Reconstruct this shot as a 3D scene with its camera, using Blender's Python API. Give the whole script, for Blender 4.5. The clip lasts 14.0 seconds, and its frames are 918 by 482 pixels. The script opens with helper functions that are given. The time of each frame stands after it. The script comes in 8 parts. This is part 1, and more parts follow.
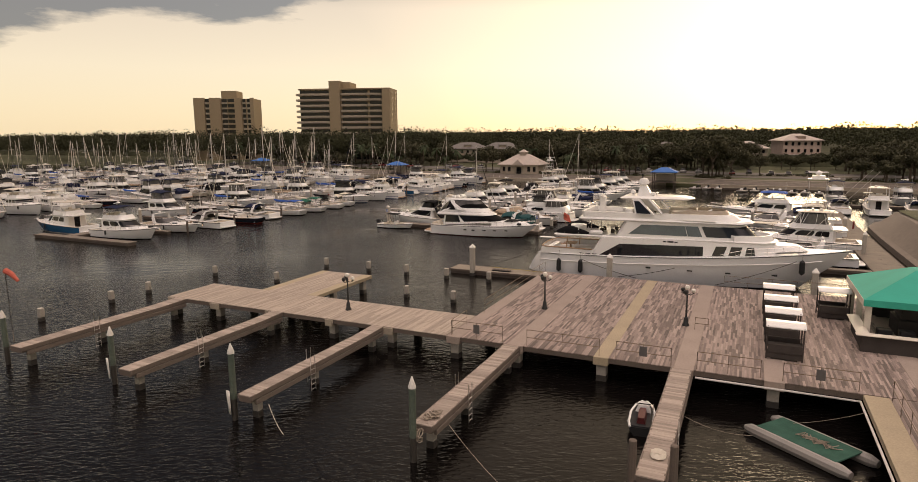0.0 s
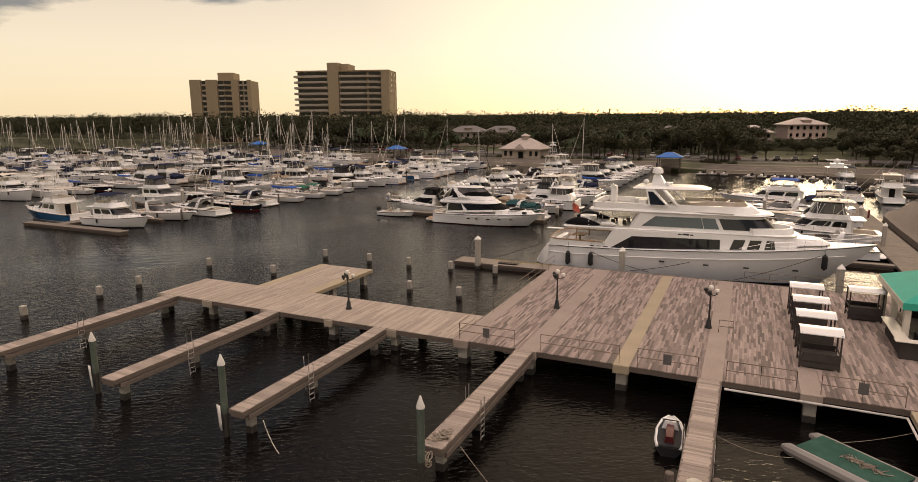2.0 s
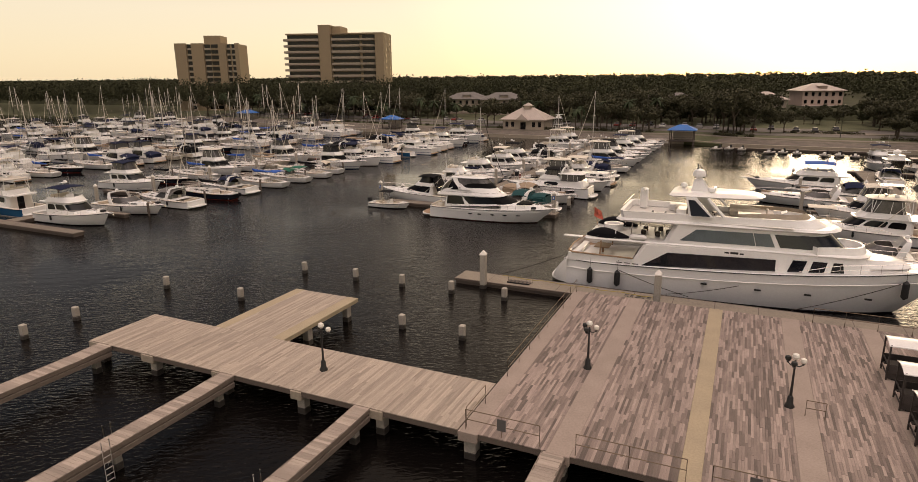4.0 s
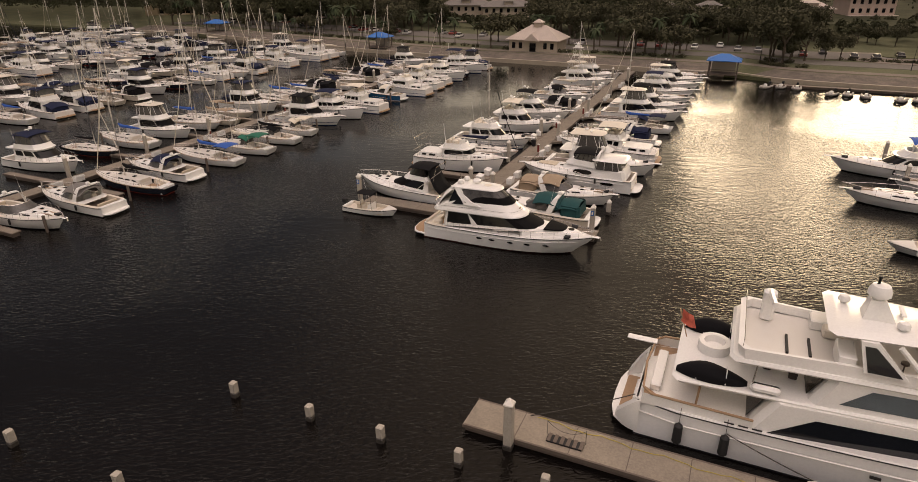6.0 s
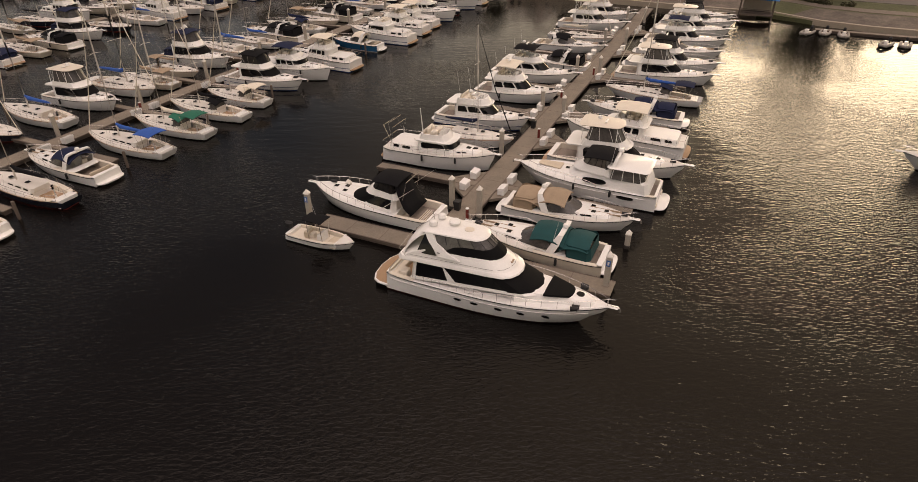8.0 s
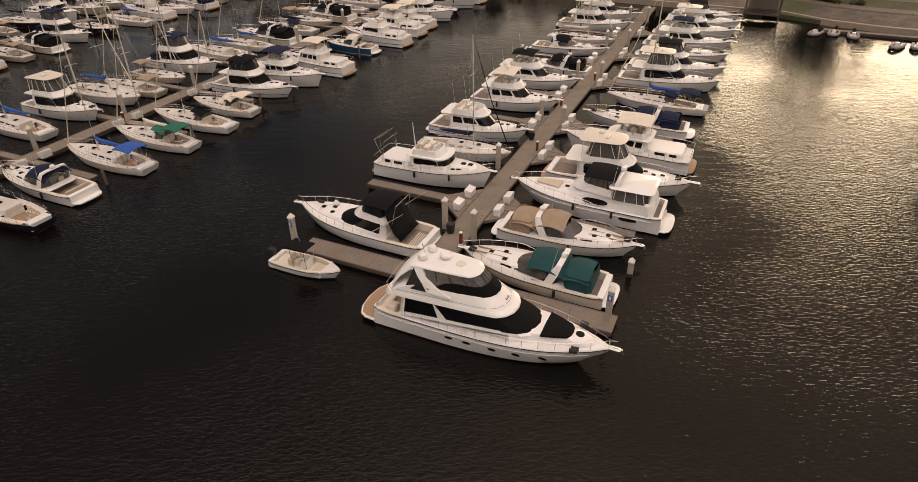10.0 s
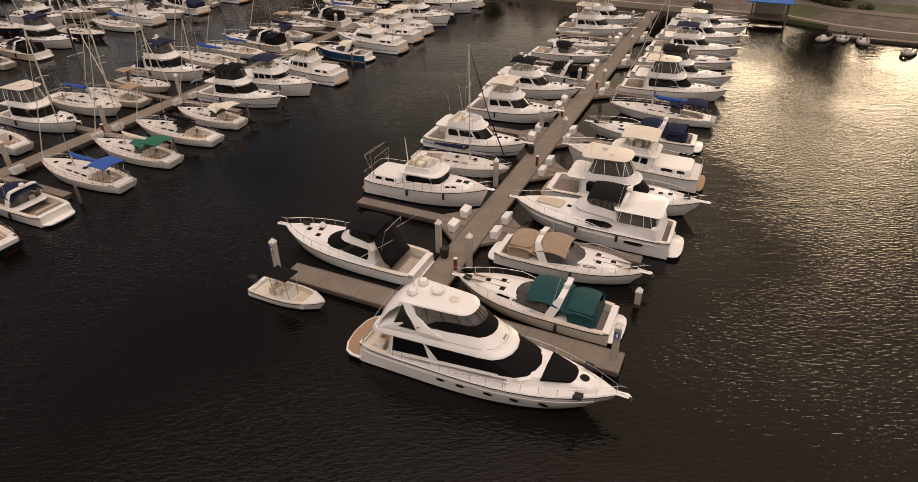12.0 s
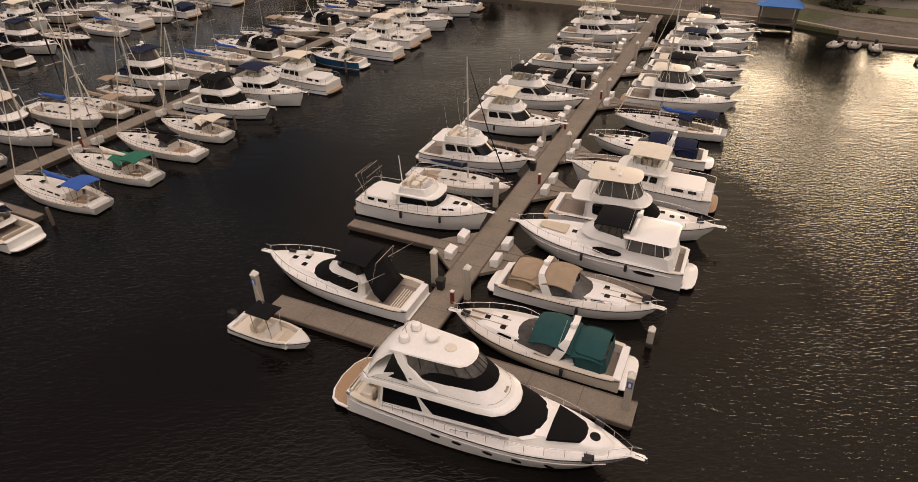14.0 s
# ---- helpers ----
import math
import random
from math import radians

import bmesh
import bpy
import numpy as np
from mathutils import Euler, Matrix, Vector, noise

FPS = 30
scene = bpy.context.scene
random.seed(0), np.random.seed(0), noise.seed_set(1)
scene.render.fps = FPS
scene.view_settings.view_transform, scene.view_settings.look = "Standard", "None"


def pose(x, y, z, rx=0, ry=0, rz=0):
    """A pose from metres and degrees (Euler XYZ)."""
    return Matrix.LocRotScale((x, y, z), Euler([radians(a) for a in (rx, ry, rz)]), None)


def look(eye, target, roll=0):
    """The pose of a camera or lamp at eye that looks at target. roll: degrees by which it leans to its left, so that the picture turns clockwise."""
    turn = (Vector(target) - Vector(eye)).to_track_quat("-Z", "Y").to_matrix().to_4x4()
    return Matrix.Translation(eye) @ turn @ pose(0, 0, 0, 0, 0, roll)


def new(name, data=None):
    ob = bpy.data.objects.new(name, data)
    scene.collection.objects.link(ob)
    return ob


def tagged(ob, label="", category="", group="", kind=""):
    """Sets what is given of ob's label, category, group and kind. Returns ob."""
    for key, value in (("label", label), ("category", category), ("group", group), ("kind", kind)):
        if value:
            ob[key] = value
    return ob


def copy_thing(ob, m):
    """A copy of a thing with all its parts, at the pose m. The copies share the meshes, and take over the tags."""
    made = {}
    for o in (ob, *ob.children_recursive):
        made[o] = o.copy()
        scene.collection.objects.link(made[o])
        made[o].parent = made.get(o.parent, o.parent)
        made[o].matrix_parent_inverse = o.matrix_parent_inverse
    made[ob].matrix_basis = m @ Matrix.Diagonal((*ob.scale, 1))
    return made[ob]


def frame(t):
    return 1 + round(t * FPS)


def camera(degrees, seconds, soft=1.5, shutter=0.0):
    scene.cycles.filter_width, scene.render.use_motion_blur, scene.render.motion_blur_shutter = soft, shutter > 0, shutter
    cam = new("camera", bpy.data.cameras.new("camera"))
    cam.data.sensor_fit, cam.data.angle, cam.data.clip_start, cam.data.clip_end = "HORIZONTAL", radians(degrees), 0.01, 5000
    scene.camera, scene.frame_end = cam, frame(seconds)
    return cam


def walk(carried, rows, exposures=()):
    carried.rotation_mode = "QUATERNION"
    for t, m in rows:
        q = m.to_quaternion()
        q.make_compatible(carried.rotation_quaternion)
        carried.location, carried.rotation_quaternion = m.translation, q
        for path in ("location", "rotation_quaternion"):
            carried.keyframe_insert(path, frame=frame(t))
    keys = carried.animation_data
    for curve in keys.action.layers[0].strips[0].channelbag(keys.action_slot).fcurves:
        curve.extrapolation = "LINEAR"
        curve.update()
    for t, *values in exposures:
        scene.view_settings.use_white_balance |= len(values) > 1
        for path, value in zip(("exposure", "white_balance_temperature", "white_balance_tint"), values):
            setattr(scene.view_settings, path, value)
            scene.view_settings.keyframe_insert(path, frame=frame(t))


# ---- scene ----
cam = camera(73.0, 14.0, soft=0.75)
PATH = [
    (0, (1.272, -23.171, 14.72), (1.26, -21.198, 14.39), -0.4),
    (0.5, (1.11, -22.435, 14.81), (1.099, -20.465, 14.464), -0.3),
    (1, (0.924, -21.632, 14.872), (0.914, -19.664, 14.516), -0.3),
    (1.5, (0.782, -20.904, 14.983), (0.772, -18.938, 14.613), -0.3),
    (2, (0.666, -20.205, 15.127), (0.657, -18.242, 14.743), -0.3),
    (2.5, (0.568, -19.502, 15.313), (0.56, -17.542, 14.916), -0.4),
    (2.7, (0.535, -19.193, 15.395), (0.527, -17.234, 14.992), -0.4),
    (4.8, (-0.386, -0.846, 19.925), (-0.387, 1.057, 19.308), -0.5),
    (5, (-0.889, 1.11, 20.522), (-0.891, 3.001, 19.871), -0.5),
    (5.5, (-1.495, 7.069, 22.61), (-1.495, 8.929, 21.877), -0.6),
    (6, (-0.412, 15.321, 24.794), (-0.407, 17.146, 23.977), -0.5),
    (6.5, (0.197, 21.238, 26.494), (0.203, 23.025, 25.596), -0.4),
    (7, (0.824, 26.656, 27.748), (0.83, 28.395, 26.761), -0.4),
    (7.2, (1.051, 28.674, 27.766), (1.058, 30.396, 26.748), -0.3),
    (9.5, (2.12, 36.473, 28.704), (2.125, 38.16, 27.63), -0.5),
    (10, (2.335, 37.664, 28.833), (2.338, 39.348, 27.754), -0.5),
    (10.5, (2.51, 38.723, 28.698), (2.513, 40.409, 27.622), -0.5),
    (11, (2.533, 39.7, 28.603), (2.538, 41.387, 27.528), -0.5),
    (11.5, (2.814, 40.673, 28.585), (2.814, 42.359, 27.509), -0.6),
    (12, (2.752, 41.678, 28.58), (2.757, 43.364, 27.504), -0.5),
    (12.5, (2.745, 42.719, 28.442), (2.752, 44.407, 27.369), -0.3),
    (13, (2.822, 43.743, 28.441), (2.83, 45.431, 27.369), -0.4),
    (13.5, (2.79, 44.859, 28.547), (2.801, 46.545, 27.471), -0.3),
    (14, (2.894, 45.994, 28.625), (2.903, 47.678, 27.545), -0.4),
]
walk(cam, [(t, look(eye, target, roll)) for t, eye, target, roll in PATH])

# ---------------------------------------------------------------- light
SUN_AZ, SUN_EL = 30.0, 11.0
sun_dir = Vector((math.sin(radians(SUN_AZ)) * math.cos(radians(SUN_EL)), math.cos(radians(SUN_AZ)) * math.cos(radians(SUN_EL)), math.sin(radians(SUN_EL))))
sun = new("sun", bpy.data.lights.new("sun", "SUN"))
sun.data.energy, sun.data.angle, sun.data.color = 0.5, radians(20), (1.0, 0.76, 0.50)
sun.matrix_world = look(sun_dir * 100, (0, 0, 0))


def make_sky():
    """Broken cloud at sunset: bright cream low down ahead, darkened higher up for the water's reflections."""
    world = bpy.data.worlds.new("sky")
    scene.world = world
    world.use_nodes = True
    nt = world.node_tree
    nt.nodes.clear()
    N, L = nt.nodes.new, nt.links.new
    tc = N("ShaderNodeTexCoord")
    sep = N("ShaderNodeSeparateXYZ")
    L(tc.outputs["Generated"], sep.inputs[0])
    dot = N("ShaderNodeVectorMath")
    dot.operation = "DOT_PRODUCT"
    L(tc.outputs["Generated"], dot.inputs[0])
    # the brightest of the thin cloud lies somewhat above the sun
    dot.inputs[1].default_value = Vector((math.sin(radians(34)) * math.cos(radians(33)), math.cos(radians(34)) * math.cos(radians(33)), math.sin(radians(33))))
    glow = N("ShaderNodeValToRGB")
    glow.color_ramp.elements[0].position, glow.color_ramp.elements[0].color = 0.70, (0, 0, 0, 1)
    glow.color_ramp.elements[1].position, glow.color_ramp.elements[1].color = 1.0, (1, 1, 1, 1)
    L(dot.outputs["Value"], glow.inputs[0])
    height = N("ShaderNodeValToRGB")
    ramp = height.color_ramp
    ramp.elements[0].position, ramp.elements[0].color = 0.0, (0.95, 0.76, 0.50, 1)
    ramp.elements[1].position, ramp.elements[1].color = 1.0, (0.24, 0.19, 0.175, 1)
    # above 0.25, out of view, the sky is darkened to keep water reflections dark
    for p, c in ((0.10, (0.97, 0.785, 0.555, 1)), (0.19, (0.84, 0.66, 0.48, 1)), (0.25, (0.30, 0.235, 0.18, 1)), (0.30, (0.12, 0.092, 0.075, 1)), (0.36, (0.06, 0.044, 0.037, 1)), (0.46, (0.055, 0.04, 0.034, 1)), (0.60, (0.16, 0.12, 0.105, 1)), (0.76, (0.24, 0.185, 0.165, 1))):
        e = ramp.elements.new(p)
        e.color = c
    L(sep.outputs["Z"], height.inputs[0])
    mapping = N("ShaderNodeMapping")
    mapping.inputs["Scale"].default_value = (1.0, 1.0, 4.2)
    mapping.inputs["Location"].default_value = (3.15, 1.3, 0.2)
    L(tc.outputs["Generated"], mapping.inputs[0])
    noise_n = N("ShaderNodeTexNoise")
    noise_n.inputs["Scale"].default_value, noise_n.inputs["Detail"].default_value, noise_n.inputs["Roughness"].default_value = 3.6, 8, 0.58
    L(mapping.outputs[0], noise_n.inputs[0])
    cover = N("ShaderNodeMath")
    cover.operation = "MULTIPLY_ADD"
    L(noise_n.outputs["Fac"], cover.inputs[0])
    cover.inputs[1].default_value, cover.inputs[2].default_value = 9.0, -4.5
    # the deck of grey cloud hangs higher up, and away from the sun
    away = N("ShaderNodeMath")
    away.operation = "MULTIPLY_ADD"
    L(sep.outputs["X"], away.inputs[0])
    away.inputs[1].default_value, away.inputs[2].default_value = -3.0, -0.6
    high = N("ShaderNodeMath")
    high.operation = "MULTIPLY_ADD"
    L(sep.outputs["Z"], high.inputs[0])
    high.inputs[1].default_value, high.inputs[2].default_value = 17.0, -2.75
    both, share, amount, shown = N("ShaderNodeMath"), N("ShaderNodeMath"), N("ShaderNodeMath"), N("ShaderNodeMath")
    both.operation, share.operation, amount.operation, shown.operation = "ADD", "MULTIPLY_ADD", "ADD", "MULTIPLY"
    amount.use_clamp = True
    L(away.outputs[0], both.inputs[0])
    L(high.outputs[0], both.inputs[1])
    L(both.outputs[0], share.inputs[0])
    share.inputs[1].default_value, share.inputs[2].default_value = 3.2, -2.0
    L(share.outputs[0], amount.inputs[0])
    L(cover.outputs[0], amount.inputs[1])
    # the grey rolls lie in a low belt; above them the ramp is already dark
    belt = N("ShaderNodeMath")
    belt.operation, belt.use_clamp = "MULTIPLY_ADD", True
    L(sep.outputs["Z"], belt.inputs[0])
    belt.inputs[1].default_value, belt.inputs[2].default_value = -14.0, 4.2
    L(amount.outputs[0], shown.inputs[0])
    L(belt.outputs[0], shown.inputs[1])
    cloud = N("ShaderNodeMix")
    cloud.data_type = "RGBA"
    L(shown.outputs[0], cloud.inputs[0])
    L(height.outputs["Color"], cloud.inputs[6])
    cloud.inputs[7].default_value = (0.24, 0.20, 0.18, 1)
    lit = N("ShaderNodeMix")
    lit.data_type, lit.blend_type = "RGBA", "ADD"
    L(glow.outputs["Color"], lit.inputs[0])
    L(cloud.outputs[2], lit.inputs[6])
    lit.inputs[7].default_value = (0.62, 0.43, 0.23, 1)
    # unseen bright area overhead and to the south, added to light upward faces
    rear = N("ShaderNodeMath")
    rear.operation, rear.use_clamp = "MULTIPLY_ADD", True
    toward = N("ShaderNodeVectorMath")
    toward.operation = "DOT_PRODUCT"
    L(tc.outputs["Generated"], toward.inputs[0])
    toward.inputs[1].default_value = (0, -0.24, 0.97)
    L(toward.outputs["Value"], rear.inputs[0])
    rear.inputs[1].default_value, rear.inputs[2].default_value = 2.25, -1.28
    whole = N("ShaderNodeMix")
    whole.data_type = "RGBA"
    L(rear.outputs[0], whole.inputs[0])
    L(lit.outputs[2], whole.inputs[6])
    whole.inputs[7].default_value = (2.8, 2.24, 2.00, 1)
    sky = N("ShaderNodeTexSky")
    sky.sky_type, sky.sun_disc = "NISHITA", False
    sky.sun_elevation, sky.sun_rotation = radians(SUN_EL), radians(SUN_AZ)
    b1, b2, add, out = N("ShaderNodeBackground"), N("ShaderNodeBackground"), N("ShaderNodeAddShader"), N("ShaderNodeOutputWorld")
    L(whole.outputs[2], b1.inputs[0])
    L(sky.outputs[0], b2.inputs[0])
    b1.inputs[1].default_value, b2.inputs[1].default_value = 0.88, 0.03
    L(b1.outputs[0], add.inputs[0])
    L(b2.outputs[0], add.inputs[1])
    L(add.outputs[0], out.inputs[0])


make_sky()

# ---------------------------------------------------------------- materials


def mat(name, color, rough=0.5, metal=0.0, var=0.15, scale=1.5, fine=25.0, bump=0.0, bscale=40.0, pick="", spread=0.0, coat=0.0, stretch=(1, 1, 1), stain=None, spec=0.5):
    """A surface: colour with broad stains and fine grain, relief, and a shade of its own for each piece."""
    m = bpy.data.materials.new(name)
    m.use_nodes = True
    nt = m.node_tree
    N, L = nt.nodes.new, nt.links.new
    p = nt.nodes["Principled BSDF"]
    p.inputs["Roughness"].default_value, p.inputs["Metallic"].default_value = rough, metal
    p.inputs["Coat Weight"].default_value = coat
    p.inputs["Specular IOR Level"].default_value = spec
    tc, mp = N("ShaderNodeTexCoord"), N("ShaderNodeMapping")
    mp.inputs["Scale"].default_value = stretch
    L(tc.outputs["Object"], mp.inputs[0])
    n1, n2 = N("ShaderNodeTexNoise"), N("ShaderNodeTexNoise")
    n1.inputs["Scale"].default_value, n1.inputs["Detail"].default_value = scale, 4
    n2.inputs["Scale"].default_value, n2.inputs["Detail"].default_value = fine, 3
    for n in (n1, n2):
        L(mp.outputs[0], n.inputs[0])
    mean = N("ShaderNodeMath")
    mean.operation = "ADD"
    L(n1.outputs["Fac"], mean.inputs[0])
    L(n2.outputs["Fac"], mean.inputs[1])
    rng = N("ShaderNodeMapRange")
    rng.inputs["From Min"].default_value, rng.inputs["From Max"].default_value = 0.6, 1.4
    rng.inputs["To Min"].default_value, rng.inputs["To Max"].default_value = 1 - var, 1 + var
    L(mean.outputs[0], rng.inputs["Value"])
    value = rng.outputs[0]
    if pick:
        src = N("ShaderNodeObjectInfo").outputs["Random"] if pick == "object" else N("ShaderNodeNewGeometry").outputs["Random Per Island"]
        r2 = N("ShaderNodeMapRange")
        r2.inputs["To Min"].default_value, r2.inputs["To Max"].default_value = 1 - spread, 1 + spread
        L(src, r2.inputs["Value"])
        mul = N("ShaderNodeMath")
        mul.operation = "MULTIPLY"
        L(value, mul.inputs[0])
        L(r2.outputs[0], mul.inputs[1])
        value = mul.outputs[0]
    base = N("ShaderNodeMix")
    base.data_type = "RGBA"
    base.inputs[6].default_value, base.inputs[7].default_value = (*color, 1), (*(stain or color), 1)
    L(n1.outputs["Fac"], base.inputs[0])
    mix = N("ShaderNodeVectorMath")
    mix.operation = "SCALE"
    L(base.outputs[2], mix.inputs[0])
    L(value, mix.inputs["Scale"])
    L(mix.outputs[0], p.inputs["Base Color"])
    if bump:
        n3, b = N("ShaderNodeTexNoise"), N("ShaderNodeBump")
        n3.inputs["Scale"].default_value, n3.inputs["Detail"].default_value = bscale, 4
        L(mp.outputs[0], n3.inputs[0])
        b.inputs["Strength"].default_value, b.inputs["Distance"].default_value = bump, 0.03
        L(n3.outputs["Fac"], b.inputs["Height"])
        L(b.outputs[0], p.inputs["Normal"])
    return m


def hull_paint(name, color, boot, stripe=None):
    """Gelcoat topsides with a painted boot stripe at the waterline and, on some, a thin sheer stripe."""
    m = mat(name, color, 0.22, var=0.06, scale=0.6, fine=6, coat=0.3, stain=tuple(c * 0.88 for c in color))
    nt = m.node_tree
    N, L = nt.nodes.new, nt.links.new
    p = nt.nodes["Principled BSDF"]
    src = p.inputs["Base Color"].links[0].from_socket
    tc, sep = N("ShaderNodeTexCoord"), N("ShaderNodeSeparateXYZ")
    L(tc.outputs["Object"], sep.inputs[0])

    def band(lo, hi, tint, source):
        a, b, mul, mx = N("ShaderNodeMath"), N("ShaderNodeMath"), N("ShaderNodeMath"), N("ShaderNodeMix")
        a.operation, b.operation, mul.operation, mx.data_type = "GREATER_THAN", "LESS_THAN", "MULTIPLY", "RGBA"
        a.inputs[1].default_value, b.inputs[1].default_value = lo, hi
        L(sep.outputs["Z"], a.inputs[0])
        L(sep.outputs["Z"], b.inputs[0])
        L(a.outputs[0], mul.inputs[0])
        L(b.outputs[0], mul.inputs[1])
        L(mul.outputs[0], mx.inputs[0])
        L(source, mx.inputs[6])
        mx.inputs[7].default_value = (*tint, 1)
        return mx.outputs[2]

    src = band(-2.0, 0.13, boot, src)
    if stripe:
        src = band(0.55, 0.63, stripe, src)
    L(src, p.inputs["Base Color"])
    return m


WHITE = mat("white_gelcoat", (0.88, 0.87, 0.85), 0.25, var=0.07, scale=0.8, fine=9, coat=0.3, stain=(0.76, 0.745, 0.71))
CREAM = mat("cream_gelcoat", (0.74, 0.68, 0.58), 0.35, var=0.08, scale=0.9, fine=10, stain=(0.64, 0.58, 0.49))
# dark base stands in for the shadows and clutter inside the cockpits
SOLE = mat("worn_cockpit_sole", (0.30, 0.25, 0.21), 0.8, var=0.25, scale=1.4, fine=12, stain=(0.2, 0.165, 0.14))
NONSKID = mat("nonskid_deck", (0.74, 0.715, 0.67), 0.6, var=0.08, scale=1.2, fine=40, bump=0.2, bscale=120, stain=(0.58, 0.55, 0.5))
GLASS = mat("tinted_glass", (0.005, 0.005, 0.006), 0.05, var=0.1, scale=0.7, spec=0.25)
SMOKED = mat("smoked_vinyl", (0.016, 0.015, 0.015), 0.16, var=0.6, scale=2.2, spec=0.35)
CLEAR = mat("clear_vinyl", (0.075, 0.070, 0.066), 0.14, var=0.45, scale=2.6, spec=0.5)
MESHCOVER = mat("black_mesh_cover", (0.005, 0.005, 0.0055), 0.8, var=0.2, scale=2, bump=0.2, spec=0.12)
NAVY = mat("navy_canvas", (0.014, 0.019, 0.048), 0.88, var=0.25, scale=1.6, bump=0.35, bscale=9, spec=0.2)
BLACKC = mat("black_canvas", (0.007, 0.007, 0.0085), 0.9, var=0.25, scale=1.6, bump=0.35, bscale=9, spec=0.15)
BLUE = mat("blue_canvas", (0.02, 0.085, 0.36), 0.8, var=0.2, scale=1.6, bump=0.35, bscale=9)
TEAL = mat("teal_canvas", (0.005, 0.052, 0.055), 0.85, var=0.2, scale=1.6, bump=0.35, bscale=9)
GREENC = mat("green_canvas", (0.01, 0.12, 0.075), 0.8, var=0.2, scale=1.6, bump=0.35, bscale=9)
TAN = mat("tan_canvas", (0.33, 0.25, 0.17), 0.85, var=0.2, scale=1.6, bump=0.35, bscale=9)
CREAMC = mat("cream_canvas", (0.70, 0.64, 0.53), 0.8, var=0.1, scale=1.6, bump=0.3, bscale=9)
GREYC = mat("grey_canvas", (0.16, 0.15, 0.14), 0.85, var=0.2, scale=1.6, bump=0.35, bscale=9)
TEAK = mat("teak", (0.36, 0.23, 0.13), 0.6, var=0.2, scale=1.5, fine=30, stretch=(1, 8, 1), stain=(0.30, 0.2, 0.12))
STEEL = mat("stainless_steel", (0.62, 0.60, 0.57), 0.25, metal=0.9, var=0.08)
ALU = mat("mast_aluminium", (0.60, 0.56, 0.51), 0.45, metal=0.15, var=0.1)
DARKMETAL = mat("black_cast_iron", (0.018, 0.018, 0.018), 0.45, var=0.2, scale=4)
RUBBER = mat("black_rubber", (0.012, 0.012, 0.013), 0.7, var=0.2)
BEIGE = mat("beige_vinyl", (0.55, 0.47, 0.36), 0.6, var=0.12, scale=2)
ROPE = mat("rope", (0.32, 0.27, 0.21), 0.9, var=0.25, scale=8)
DARKROPE = mat("dark_rope", (0.05, 0.045, 0.04), 0.9, var=0.25, scale=8)
RED = mat("red_paint", (0.16, 0.02, 0.015), 0.5, var=0.2)
ORANGE = mat("faded_orange_cloth", (0.50, 0.11, 0.07), 0.8, var=0.3, scale=5)
BLUESIGN = mat("blue_sign", (0.03, 0.11, 0.35), 0.5, var=0.1)
H_WHITE = hull_paint("white_hull", (0.86, 0.85, 0.83), (0.015, 0.015, 0.018))
H_WHITEB = hull_paint("white_hull_blue_boot", (0.86, 0.85, 0.83), (0.02, 0.04, 0.13), (0.03, 0.05, 0.14))
H_WHITER = hull_paint("white_hull_red_boot", (0.78, 0.75, 0.70), (0.16, 0.03, 0.025))
H_CREAM = hull_paint("cream_hull", (0.72, 0.65, 0.54), (0.03, 0.025, 0.02))
H_NAVY = hull_paint("navy_hull", (0.014, 0.018, 0.03), (0.2, 0.03, 0.02))
H_BLUE = hull_paint("blue_hull", (0.02, 0.10, 0.22), (0.5, 0.48, 0.45))
PLANK = mat("weathered_plank", (0.31, 0.243, 0.212), 0.8, var=0.36, scale=1.3, fine=12, bump=0.4, bscale=22, pick="object", spread=0.52, stretch=(5, 0.7, 1), stain=(0.24, 0.19, 0.16))
PLANKS = mat("weathered_planks", (0.31, 0.243, 0.212), 0.8, var=0.36, scale=1.3, fine=12, bump=0.4, bscale=22, pick="island", spread=0.52, stretch=(5, 0.7, 1), stain=(0.24, 0.19, 0.16))
PALEPLANKS = mat("pale_planks", (0.43, 0.36, 0.29), 0.8, var=0.25, scale=1.1, fine=14, bump=0.4, bscale=22, pick="island", spread=0.22, stretch=(5, 0.7, 1), stain=(0.35, 0.29, 0.235))
FINGERPL = mat("finger_planks", (0.40, 0.335, 0.275), 0.8, var=0.25, scale=1.1, fine=14, bump=0.4, bscale=22, pick="island", spread=0.25, stretch=(0.7, 5, 1), stain=(0.32, 0.26, 0.22))
CAPBROWN = mat("brown_cap_beam", (0.37, 0.30, 0.25), 0.85, var=0.2, scale=0.7, fine=10, bump=0.3, bscale=30, stain=(0.31, 0.25, 0.21))
CONC = mat("concrete", (0.40, 0.345, 0.27), 0.85, var=0.2, scale=0.7, fine=10, bump=0.3, bscale=30, stain=(0.33, 0.28, 0.21))
CAPCONC = mat("beam_cap_concrete", (0.43, 0.36, 0.25), 0.85, var=0.2, scale=0.6, fine=10, bump=0.3, bscale=30, stain=(0.36, 0.29, 0.19))
FLOATCONC = mat("float_concrete", (0.215, 0.185, 0.148), 0.85, var=0.32, scale=0.6, fine=9, bump=0.3, bscale=30, stain=(0.18, 0.15, 0.115))
